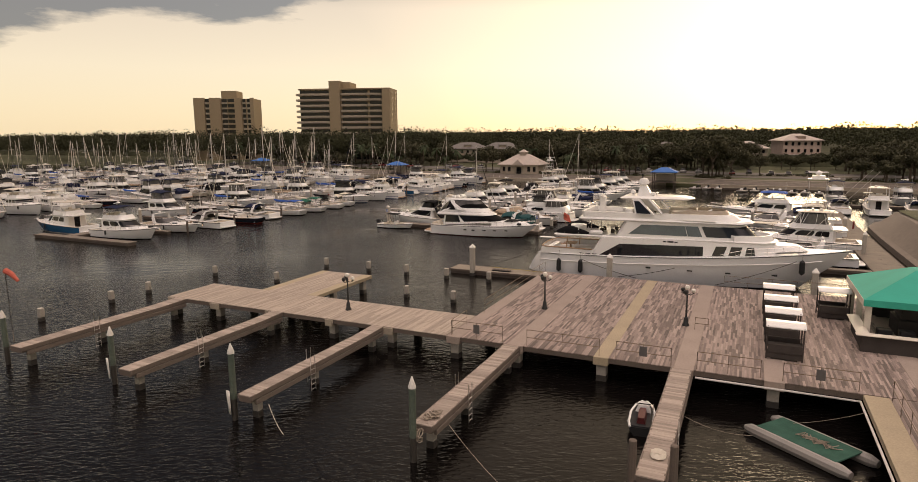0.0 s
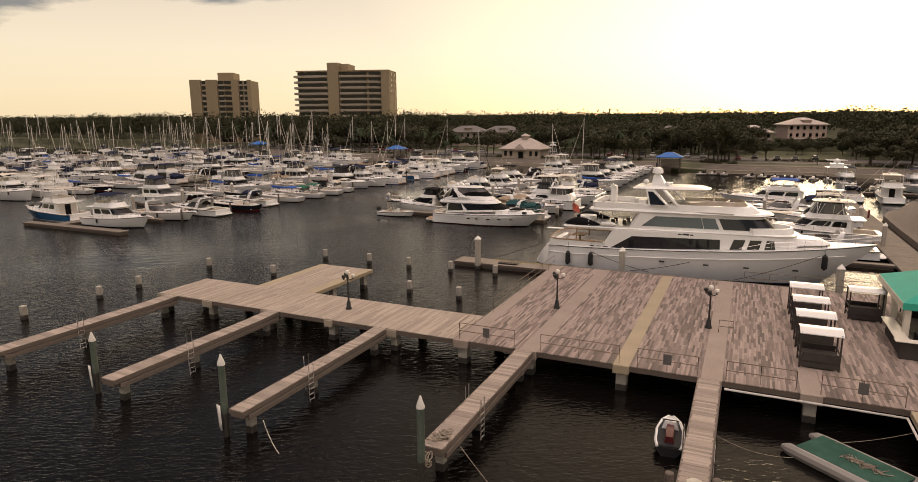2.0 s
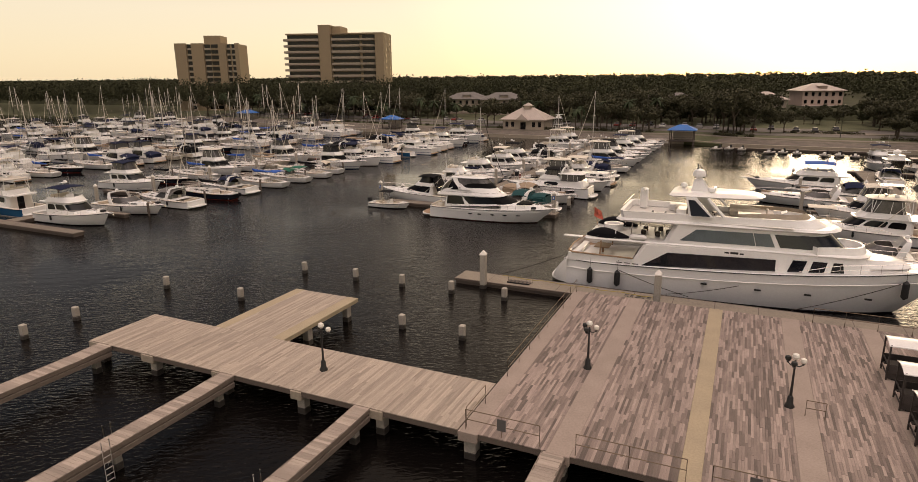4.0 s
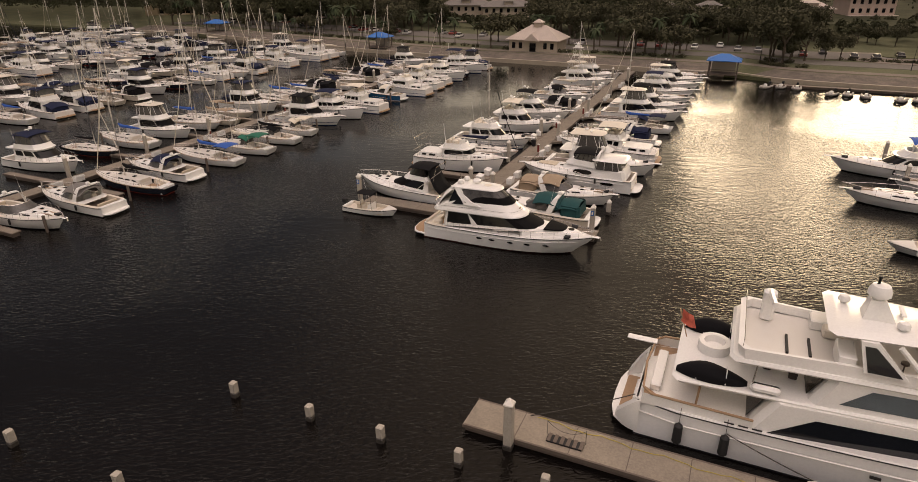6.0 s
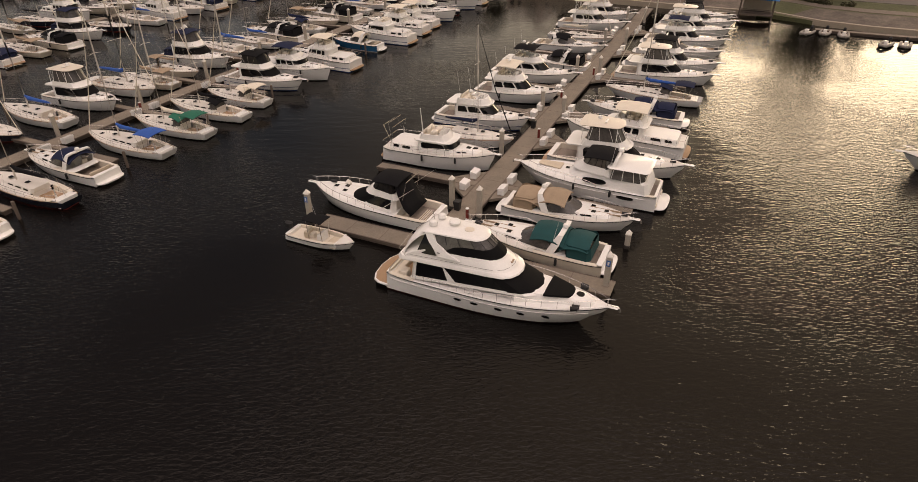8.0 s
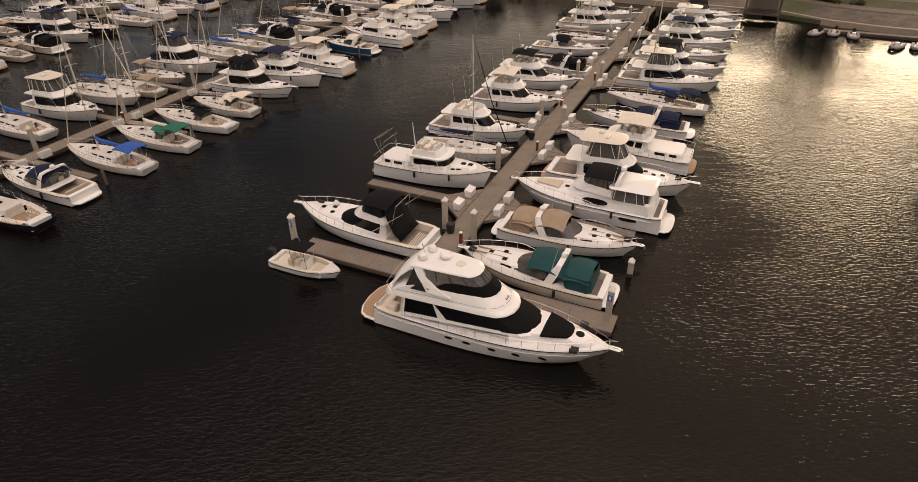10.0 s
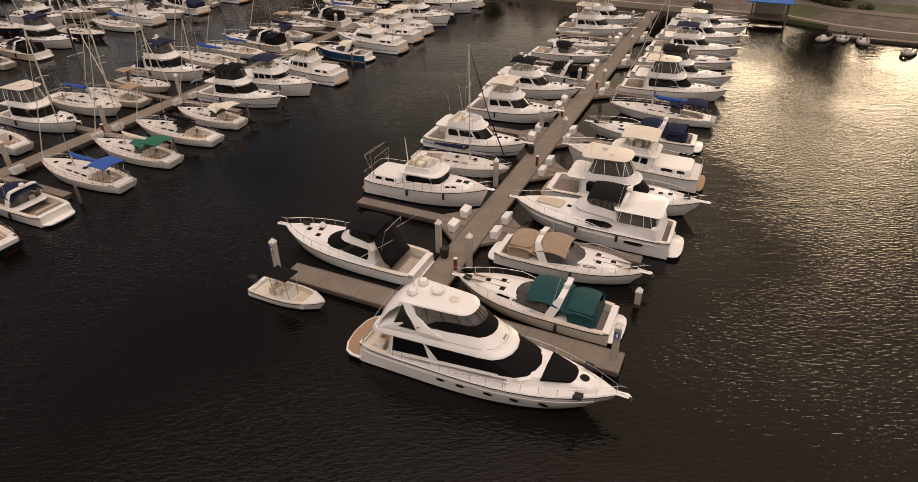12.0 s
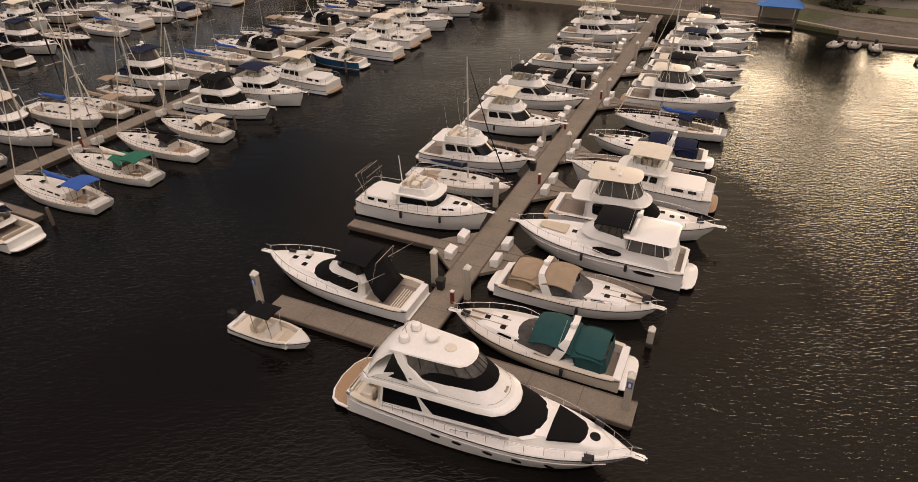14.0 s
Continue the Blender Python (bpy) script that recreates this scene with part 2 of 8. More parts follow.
PALEFLOAT = mat("pale_float_concrete", (0.272, 0.236, 0.188), 0.85, var=0.28, scale=0.6, fine=9, bump=0.3, bscale=30, stain=(0.25, 0.21, 0.16))
BLACKWOOD = mat("black_stained_timber", (0.045, 0.037, 0.033), 0.8, var=0.3, scale=2, fine=20, bump=0.3)
BROWNGLASS = mat("brown_interior", (0.035, 0.022, 0.016), 0.25, var=0.4, scale=1.2)
TANVINYL = mat("amber_vinyl", (0.30, 0.25, 0.18), 0.2, var=0.2, scale=1.5)
YGLASS = mat("yacht_glass", (0.010, 0.012, 0.016), 0.04, var=0.2, scale=0.5, spec=0.5)
# blue-grey base colour stands in for the sky's reflection in the upper windows
SKYGLASS = mat("glass_over_pale_blinds", (0.09, 0.115, 0.13), 0.07, var=0.35, scale=0.5)
# darker than the finger planks: shade on the pier sides is in the colour
FASCIA = mat("weathered_fascia_board", (0.20, 0.16, 0.13), 0.85, var=0.3, scale=1.2, fine=14, bump=0.4, bscale=22, stretch=(5, 0.7, 1), stain=(0.14, 0.11, 0.09))
TIMBER = mat("dark_timber", (0.16, 0.125, 0.10), 0.85, var=0.3, scale=2, fine=20, bump=0.4, stain=(0.10, 0.08, 0.065))
PILECONC = mat("pile_concrete", (0.46, 0.42, 0.36), 0.85, var=0.22, scale=2, fine=14, bump=0.3, stain=(0.33, 0.30, 0.25))
WETCONC = mat("wet_pile_concrete", (0.045, 0.04, 0.034), 0.5, var=0.35, scale=4, fine=20, bump=0.5)
GREENPILE = mat("green_pile_sleeve", (0.07, 0.11, 0.085), 0.6, var=0.3, scale=2, fine=12, stain=(0.12, 0.13, 0.10))
WHITECAP = mat("white_pile_cap", (0.78, 0.74, 0.68), 0.5, var=0.12, scale=3)
GLOBE = mat("globe_glass", (0.82, 0.78, 0.70), 0.3, var=0.05)
GRASS = mat("lawn", (0.070, 0.082, 0.034), 0.95, var=0.4, scale=0.15, fine=3, bump=0.3, stain=(0.095, 0.09, 0.045))
ASPHALT = mat("asphalt", (0.10, 0.09, 0.08), 0.9, var=0.2, scale=0.08, fine=2, stain=(0.14, 0.125, 0.11))
RIPRAP = mat("revetment_stone", (0.105, 0.088, 0.072), 0.9, var=0.45, scale=0.5, fine=3, bump=0.6, bscale=2.5, stain=(0.15, 0.125, 0.10))
PAVING = mat("pavement_concrete", (0.21, 0.175, 0.14), 0.9, var=0.25, scale=0.1, fine=2, stain=(0.15, 0.125, 0.10))
LEAF = mat("oak_leaves", (0.056, 0.056, 0.032), 0.75, var=0.4, scale=0.25, fine=2.5, pick="island", spread=0.28, stain=(0.062, 0.058, 0.03), spec=0.2)
PALMLEAF = mat("palm_fronds", (0.045, 0.06, 0.028), 0.7, var=0.3, scale=0.6, pick="island", spread=0.35, spec=0.2)
WOODS = mat("far_woods_leaves", (0.037, 0.041, 0.025), 0.85, var=0.5, scale=0.09, fine=0.7, pick="island", spread=0.18, stain=(0.060, 0.060, 0.03), spec=0.1)
BARK = mat("bark", (0.09, 0.07, 0.05), 0.9, var=0.3, scale=4)
STUCCO = mat("tower_stucco", (0.36, 0.285, 0.18), 0.9, var=0.12, scale=0.1, fine=1.5, stain=(0.26, 0.20, 0.125))
BALCONY = mat("balcony_concrete", (0.42, 0.36, 0.28), 0.85, var=0.15, scale=0.3, stain=(0.34, 0.29, 0.22))
PINKWALL = mat("pink_stucco", (0.46, 0.36, 0.30), 0.9, var=0.12, scale=0.3)
PALEWALL = mat("pale_stucco", (0.40, 0.34, 0.27), 0.9, var=0.12, scale=0.3)
ROOFPALE = mat("pale_metal_roof", (0.46, 0.39, 0.34), 0.5, var=0.12, scale=0.4, fine=5)
ROOFDARK = mat("grey_shingle_roof", (0.17, 0.155, 0.14), 0.85, var=0.2, scale=0.6)
BLUEROOF = mat("blue_metal_roof", (0.02, 0.13, 0.42), 0.5, var=0.15, scale=0.5)
TURQ = mat("turquoise_awning", (0.03, 0.36, 0.26), 0.7, var=0.12, scale=0.8, bump=0.2, bscale=6)
CARPET = mat("green_carpet", (0.012, 0.075, 0.048), 0.9, var=0.4, scale=1.5, fine=25, stain=(0.035, 0.09, 0.065))
PVCGREY = mat("grey_pontoon", (0.33, 0.31, 0.28), 0.5, var=0.25, scale=1.5, stain=(0.22, 0.2, 0.18))
MAROON = mat("maroon_plastic", (0.09, 0.018, 0.018), 0.3, var=0.2, scale=3)


def make_water():
    m = bpy.data.materials.new("harbour_water")
    m.use_nodes = True
    nt = m.node_tree
    N, L = nt.nodes.new, nt.links.new
    p = nt.nodes["Principled BSDF"]
    p.inputs["Base Color"].default_value = (0.0042, 0.0035, 0.0032, 1)
    p.inputs["Roughness"].default_value, p.inputs["IOR"].default_value = 0.06, 1.31
    p.inputs["Specular Tint"].default_value = (1.0, 0.95, 0.90, 1)
    tc = N("ShaderNodeTexCoord")
    mp = N("ShaderNodeMapping")
    mp.inputs["Rotation"].default_value = (0, 0, radians(-35))
    mp.inputs["Scale"].default_value = (0.8, 1.9, 1.0)
    L(tc.outputs["Object"], mp.inputs[0])
    waves, swell, calm = N("ShaderNodeTexNoise"), N("ShaderNodeTexNoise"), N("ShaderNodeTexNoise")
    for n, s, d in ((waves, 2.3, 2.5), (swell, 0.5, 2), (calm, 0.03, 2)):
        n.inputs["Scale"].default_value, n.inputs["Detail"].default_value = s, d
    waves.inputs["Distortion"].default_value = 0.6
    L(mp.outputs[0], waves.inputs[0])
    L(mp.outputs[0], swell.inputs[0])
    L(tc.outputs["Object"], calm.inputs[0])
    rng = N("ShaderNodeMapRange")
    rng.inputs["From Min"].default_value, rng.inputs["From Max"].default_value = 0.43, 0.58
    rng.inputs["To Min"].default_value, rng.inputs["To Max"].default_value = 0.14, 1.0
    # the far basin lies in the lee and is calmer
    place, lee, wind = N("ShaderNodeSeparateXYZ"), N("ShaderNodeMapRange"), N("ShaderNodeMath")
    L(tc.outputs["Object"], place.inputs[0])
    lee.inputs["From Min"].default_value, lee.inputs["From Max"].default_value = 70.0, 112.0
    lee.inputs["To Min"].default_value, lee.inputs["To Max"].default_value = 0.10, -0.04
    L(place.outputs["Y"], lee.inputs["Value"])
    wind.operation = "ADD"
    L(calm.outputs["Fac"], wind.inputs[0])
    L(lee.outputs[0], wind.inputs[1])
    L(wind.outputs[0], rng.inputs["Value"])
    a, b, c = N("ShaderNodeMath"), N("ShaderNodeMath"), N("ShaderNodeMath")
    a.operation, b.operation, c.operation = "MULTIPLY", "MULTIPLY", "ADD"
    L(waves.outputs["Fac"], a.inputs[0])
    L(rng.outputs[0], a.inputs[1])
    L(swell.outputs["Fac"], b.inputs[0])
    b.inputs[1].default_value = 0.55
    L(a.outputs[0], c.inputs[0])
    L(b.outputs[0], c.inputs[1])
    bump = N("ShaderNodeBump")
    bump.inputs["Strength"].default_value, bump.inputs["Distance"].default_value = 0.72, 0.085
    L(c.outputs[0], bump.inputs["Height"])
    L(bump.outputs[0], p.inputs["Normal"])
    return m


WATER = make_water()

# ---------------------------------------------------------------- mesh tools
# The docks stand on one grid: u along the quay, v out across the basin, turned by GRID degrees.
GRID = -24.6
G = Matrix.Rotation(radians(GRID), 4, "Z")


def at(u, v, z=0.0, turn=0.0):
    return G @ pose(u, v, z, 0, 0, turn)


class Mesh:
    """Vertices and faces of one part."""

    def __init__(self):
        self.v, self.f = [], []

    def add(self, verts, faces):
        n = len(self.v)
        self.v += [tuple(p) for p in verts]
        self.f += [tuple(i + n for i in f) for f in faces]
        return self

    def loft(self, rings, closed=True, cap0=False, cap1=False):
        n, k = len(rings[0]), len(rings)
        faces = []
        for a in range(k - 1):
            for b in range(n if closed else n - 1):
                c = (b + 1) % n
                faces.append((a * n + b, a * n + c, (a + 1) * n + c, (a + 1) * n + b))
        if cap0:
            faces.append(tuple(range(n))[::-1])
        if cap1:
            faces.append(tuple((k - 1) * n + i for i in range(n)))
        return self.add([p for r in rings for p in r], faces)

    def box(self, x0, x1, y0, y1, z0, z1, b=0.0):
        if not b:
            v = [(x, y, z) for z in (z0, z1) for x, y in ((x0, y0), (x1, y0), (x1, y1), (x0, y1))]
            return self.add(v, [(3, 2, 1, 0), (4, 5, 6, 7), (0, 1, 5, 4), (1, 2, 6, 5), (2, 3, 7, 6), (3, 0, 4, 7)])

        def ring(i, z):
            a, c = x0 + i, x1 - i
            d, e = y0 + i, y1 - i
            return [(a + b, d, z), (c - b, d, z), (c, d + b, z), (c, e - b, z), (c - b, e, z), (a + b, e, z), (a, e - b, z), (a, d + b, z)]

        return self.loft([ring(b, z0), ring(0, z0 + b), ring(0, z1 - b), ring(b, z1)], cap0=True, cap1=True)

    def tube(self, pts, r, n=5, cap=True):
        pts = [Vector(p) for p in pts]
        rings = []
        for i, p in enumerate(pts):
            d = (pts[min(i + 1, len(pts) - 1)] - pts[max(i - 1, 0)]).normalized()
            side = d.cross(Vector((0, 0, 1)))
            if side.length < 0.05:
                side = Vector((1, 0, 0)) if not rings else d.cross(Vector((0, 1, 0)))
            side.normalize()
            up = side.cross(d)
            rr = r[i] if isinstance(r, (list, tuple)) else r
            rings.append([p + (side * math.cos(2 * math.pi * k / n) + up * math.sin(2 * math.pi * k / n)) * rr for k in range(n)])
        return self.loft(rings, cap0=cap, cap1=cap)

    def spin(self, profile, n=12, at=(0, 0, 0)):
        """Rings of (radius, height) round an upright axis."""
        return self.loft([[(at[0] + r * math.cos(2 * math.pi * k / n), at[1] + r * math.sin(2 * math.pi * k / n), at[2] + z) for k in range(n)] for r, z in profile], cap0=True, cap1=True)

    def moved(self, m, since=0):
        self.v[since:] = [tuple(m @ Vector(p)) for p in self.v[since:]]
        return self


def part(name, m, material, parent=None, label="", smooth=True):
    """One mesh object, under a thing or part if parent is given."""
    me = m if isinstance(m, bpy.types.Mesh) else bpy.data.meshes.new(name)
    if me is not m:
        me.from_pydata(m.v, [], m.f)
        me.materials.append(material)
        if smooth:
            me.shade_smooth()
            me.set_sharp_from_angle(angle=radians(32))
    ob = new(name, me)
    if parent:
        ob.parent = parent
    if label:
        tagged(ob, label)
    return ob


def thing(name, label, category, group="", m=None):
    ob = tagged(new(name), label, category, group)
    ob.empty_display_size = 0.2
    if m is not None:
        ob.matrix_world = m
    return ob


# ---------------------------------------------------------------- water and land
DECK = 1.6
water = part("water", Mesh().add([(-4000, -1200, 0), (4000, -1200, 0), (4000, 4500, 0), (-4000, 4500, 0)], [(0, 1, 2, 3)]), WATER)
tagged(water, "dark rippled harbour water reflecting a sunset sky", "water", kind="structure")


def quay_v(u):
    """Where the shore runs: nearer beside the blue pavilion, further off along the western piers."""
    return float(np.interp(u, [-900, -200, -119, -81, -17, -6, 2, 26, 60, 400], [235, 201, 183, 178, 175, 175, 169, 168, 166, 150]))


def make_land():
    us = [-1500, -900, -500, -300] + list(range(-240, 121, 12)) + [200, 400, 900, 1600]
    rows = []
    for u in us:
        q = quay_v(u)
        rows.append([(u, q, -0.5), (u, q, 0.75), (u, q + 0.4, 0.8), (u, q + 7.5, 1.75), (u, q + 12, 1.9), (u, q + 130, 2.6), (u, q + 700, 5), (u, q + 3800, 8)])
    ob = part("ground", Mesh().loft(rows, closed=False), GRASS)
    ob.matrix_world = G
    tagged(ob, "grassy land behind the marina reaching the horizon", "ground", kind="structure")
    for name, a, b, lift, material, label in (
        ("sea_wall", -0.25, 0.55, 0.0, CONC, "pale concrete sea wall edging the basin"),
        ("embankment", 0.5, 7.6, 0.03, RIPRAP, "dark sloping stone revetment above the sea wall"),
        ("promenade", 8.5, 11.5, 0.06, PAVING, "pale concrete path along the shore"),
        ("road", 19, 27, 0.06, ASPHALT, "grey asphalt road behind the promenade"),
        ("car_park", 30, 44, 0.07, ASPHALT, "asphalt car park behind the road"),
    ):
        rows = []
        for u in range(-240, 121, 8):
            q = quay_v(u)
            z = lambda d: float(np.interp(d, [-0.3, 0.4, 7.5, 12, 130], [0.9, 0.9, 1.75, 1.9, 2.6])) + lift
            if name == "sea_wall":
                rows.append([(u, q + a, -0.5), (u, q + a, 1.05), (u, q + b, 1.05), (u, q + b, 0.6)])
            else:
                rows.append([(u, q + a, z(a) - 0.2), (u, q + a, z(a)), (u, q + (a + b) / 2, z((a + b) / 2)), (u, q + b, z(b)), (u, q + b, z(b) - 0.2)])
        tagged(part(name, Mesh().loft(rows, closed=False), material), label, name.replace("_", " "), kind="structure").matrix_world = G


make_land()

# ---------------------------------------------------------------- fixed timber docks
BAYS = ((-5.9, -2.6), (-1.5, 3.0), (3.9, 7.6), (8.7, 12.3), (13.3, 19.5), (20.6, 33.0))
CAPS = ((-6.9, -5.9), (-2.6, -1.5), (3.0, 3.9), (7.6, 8.7), (12.3, 13.3), (19.5, 20.6))
rnd = random.Random(4)


def planking(u0, u1, v0, v1, z, along="v", wide=0.145, lo=2.2, hi=5.0, skip=None):
    """Boards laid side by side with open joints, in broken lengths, as one mesh."""
    m = Mesh()
    a0, a1, b0, b1 = (u0, u1, v0, v1) if along == "v" else (v0, v1, u0, u1)
    n = max(1, round((a1 - a0) / wide))
    w = (a1 - a0) / n
    for i in range(n):
        a, b = a0 + i * w, b0 - rnd.uniform(0, hi) if hi < (b1 - b0) else b0
        while b < b1 - 0.05:
            e = min(b + rnd.uniform(lo, hi), b1)
            s = max(b, b0)
            if e - s > 0.1 and not (skip and skip(a, s)):
                up = rnd.uniform(-0.006, 0.008)
                box = (a + 0.003, a + w - 0.003, s + 0.003, e - 0.003) if along == "v" else (s + 0.003, e - 0.003, a + 0.003, a + w - 0.003)
                m.box(*box, z - 0.05, z + up)
            b = e
    return m


def deck_block(name, u0, u1, v0, v1, label):
    """The dark beams and stringers under a timber deck."""
    m = Mesh().box(u0 + 0.05, u1 - 0.05, v0 + 0.04, v1 - 0.04, DECK - 0.34, DECK - 0.055)
    ob = part(name, m, TIMBER)
    ob.matrix_world = G
    return tagged(ob, label, "dock", kind="structure")


def under(parent, spots, top, wide=0.5, foot=-1.5):
    """Square concrete piles that carry a dock, dark where they are wet."""
    for u, v in spots:
        part("pile", Mesh().box(u - wide / 2, u + wide / 2, v - wide / 2, v + wide / 2, 0.35, top, 0.03), PILECONC, parent)
        part("pile_foot", Mesh().box(u - wide / 2 - 0.01, u + wide / 2 + 0.01, v - wide / 2 - 0.01, v + wide / 2 + 0.01, foot, 0.36, 0.03), WETCONC, parent)


main_deck = deck_block("main_deck", -6.9, 33, 15.4, 37.3, "broad weathered timber deck on concrete piles")
walkway = deck_block("walkway_deck", -33.2, -6.95, 15.4, 20.45, "pale timber walkway deck over the water")
jetty = deck_block("jetty_deck", -27.4, -21.6, 20.5, 29.0, "pale timber jetty head at the walkway")
boardwalk = deck_block("boardwalk_deck", 16.9, 33, -34, 15.35, "timber boardwalk with a concrete edge")
for i, (a, b) in enumerate(CAPS):
    part("beam_cap", Mesh().box(a + 0.004, b - 0.004, 15.3, 37.35, DECK - 0.5, DECK + 0.012, 0.02), CAPCONC if i == 2 else CAPBROWN, main_deck)
    under(main_deck, [((a + b) / 2, v) for v in (15.9, 22, 29, 36)], DECK - 0.5, 0.6)
part("beam_cap", Mesh().box(16.85, 18.0, -34, 15.3, DECK - 0.3, DECK + 0.012, 0.02), CAPCONC, boardwalk)
part("edge_pipe", Mesh().tube([(8.8, 15.2, 1.25), (16.75, 15.2, 1.25), (16.75, -30, 1.25)], 0.06, 6), WHITECAP, boardwalk, "white service pipe along the dock edge")
under(boardwalk, [(17.4, v) for v in (8, 0, -8, -16)] + [(25, v) for v in (8, 0, -8)], DECK - 0.3, 0.5)
for a, b in ((-33.2, -32.3), (-28.4, -27.4), (-22.6, -21.6), (-16.9, -16.2), (-11.9, -11.1)):
    part("beam_cap", Mesh().box(a, b, 15.36, 20.5, DECK - 0.55, DECK - 0.06, 0.02), CONC, walkway)
    under(walkway, [((a + b) / 2, 16.0), ((a + b) / 2, 19.8)], DECK - 0.5, 0.5)
part("edge_board", Mesh().box(-27.42, -26.6, 20.45, 29.05, DECK - 0.3, DECK + 0.008, 0.015), CAPCONC, jetty)
part("edge_board", Mesh().box(-22.5, -21.58, 20.45, 29.05, DECK - 0.3, DECK + 0.008, 0.015), CAPCONC, jetty)
under(jetty, [(-26.9, 28.2), (-22.1, 28.2), (-26.9, 23.5), (-22.1, 23.5)], DECK - 0.3, 0.5)


def finger_pier(u0, u1, v0):
    """A narrow timber finger whose last stretch ramps up to the walkway."""
    z1, ramp = 1.52, 13.2
    base = part("finger_pier", Mesh().loft([[(u, v, z - 0.38), (u, v, z - 0.06)] + [(u + u1 - u0 - 0.1, v, z - 0.06), (u + u1 - u0 - 0.1, v, z - 0.38)] for u, v, z in ((u0 + 0.05, v0, z1), (u0 + 0.05, ramp, z1), (u0 + 0.05, 15.38, DECK))], cap0=True, cap1=True), TIMBER)
    base.matrix_world = G
    tagged(base, "narrow weathered timber finger pier", "dock", "finger piers off the walkway", "structure")
    boards = planking(u0, u1, v0, 15.38, z1, along="u", wide=0.19, lo=3, hi=4)
    boards.v = [(x, y, z + (max(0, y - ramp) / (15.38 - ramp)) * (DECK - z1)) for x, y, z in boards.v]
    tagged(part("planking", boards, FINGERPL, base), kind="stuff")
    for s in (u0 - 0.03, u1 - 0.05):
        part("fascia_board", Mesh().loft([[(s, v, z - 0.24), (s, v, z + 0.0), (s + 0.08, v, z + 0.0), (s + 0.08, v, z - 0.24)] for v, z in ((v0, z1), (ramp, z1), (15.36, DECK))], cap0=True, cap1=True), FASCIA, base)
        part("stringer", Mesh().box(s - 0.04, s + 0.12, v0 + 0.3, 15.3, z1 - 0.56, z1 - 0.3, 0.01), FASCIA, base)
    under(base, [((u0 + u1) / 2, v0 + 0.9), ((u0 + u1) / 2, 8.2), ((u0 + u1) / 2, 14.6)], z1 - 0.38, 0.4)
    for side, v in ((u0 - 0.1, 8.4), (u1 + 0.1, 7.4)):
        ladder = thing("dock_ladder", "thin metal dock ladder down to the water", "ladder", "dock ladders")
        ladder.matrix_world = G
        for d in (-0.2, 0.2):
            part("ladder_rail", Mesh().tube([(side, v + d, -0.4), (side, v + d, 2.1)], 0.025), ALU, ladder)
        for k in range(6):
            part("rung", Mesh().tube([(side, v - 0.2, -0.2 + k * 0.3), (side, v + 0.2, -0.2 + k * 0.3)], 0.02), ALU, ladder)
    return base


FINGERS = ((-32.2, -31.0, 2.3), (-21.9, -20.85, 2.4), (-12.75, -11.85, 2.45), (-2.75, -1.7, 3.3), (7.5, 8.6, 2.9))
for f in FINGERS:
    finger_pier(*f)


def harbour_pile(u, v, top, kind="square", wide=0.42):
    """A mooring pile: short square concrete, sleeved with a pointed white cap, or a plain timber post."""
    labels = {"square": "short square concrete pile standing in the water", "cap": "square concrete pile with pointed white cap", "green": "green sleeved mooring pile with pointed white cap", "wood": "dark timber mooring pile"}
    ob = thing("mooring_pile", labels[kind], "pile", "mooring piles", at(u, v))
    w = wide / 2
    if kind in ("square", "cap"):
        part("shaft", Mesh().box(-w, w, -w, w, 0.3, top - (0.35 if kind == "cap" else 0), 0.05), PILECONC, ob)
        part("wet_foot", Mesh().box(-w - 0.01, w + 0.01, -w - 0.01, w + 0.01, -1.5, 0.31, 0.05), WETCONC, ob)
        if kind == "cap":
            part("cap", Mesh().loft([[(x * r, y * r, z) for x, y in ((-w, -w), (w, -w), (w, w), (-w, w))] for r, z in ((1.1, top - 0.36), (1.1, top - 0.28), (0.1, top + 0.05))], cap0=True, cap1=True), WHITECAP, ob, smooth=False)
    elif kind == "green":
        part("sleeve", Mesh().spin([(w, 1.2), (w * 0.98, top - 0.4)], 12), GREENPILE, ob)
        part("lower_shaft", Mesh().spin([(w * 0.95, -1.5), (w * 0.95, 1.25)], 12), WETCONC, ob)
        part("cap", Mesh().spin([(w * 1.12, top - 0.42), (w * 1.12, top - 0.34), (0.03, top + 0.12)], 12), WHITECAP, ob)
    else:
        part("shaft", Mesh().spin([(w, -1.5), (w * 0.95, top), (w * 0.7, top + 0.03)], 10), TIMBER, ob)
    return ob


for u, v in ((-32.8, 36.8), (-27.1, 36.9), (-22.3, 37.0), (-17.5, 37.1), (-12.7, 37.2), (-17.5, 28.6), (-12.6, 28.5), (-41.3, 28.3), (-32.9, 28.5), (-41.4, 20.0), (-41.4, 16.1), (-41.4, 9.8)):
    harbour_pile(u, v, 1.09)
harbour_pile(-23.5, 3.2, 3.5, "green", 0.33)
harbour_pile(-33.2, 2.6, 3.6, "green", 0.33)
harbour_pile(-13.1, 2.5, 4.1, "green", 0.34)
harbour_pile(-2.35, 2.6, 4.0, "green", 0.33)
harbour_pile(7.35, 3.0, 2.9, "wood", 0.34)
harbour_pile(8.9, 3.2, 2.9, "wood", 0.34)
harbour_pile(-15.5, 39.4, 3.4, "cap", 0.5)
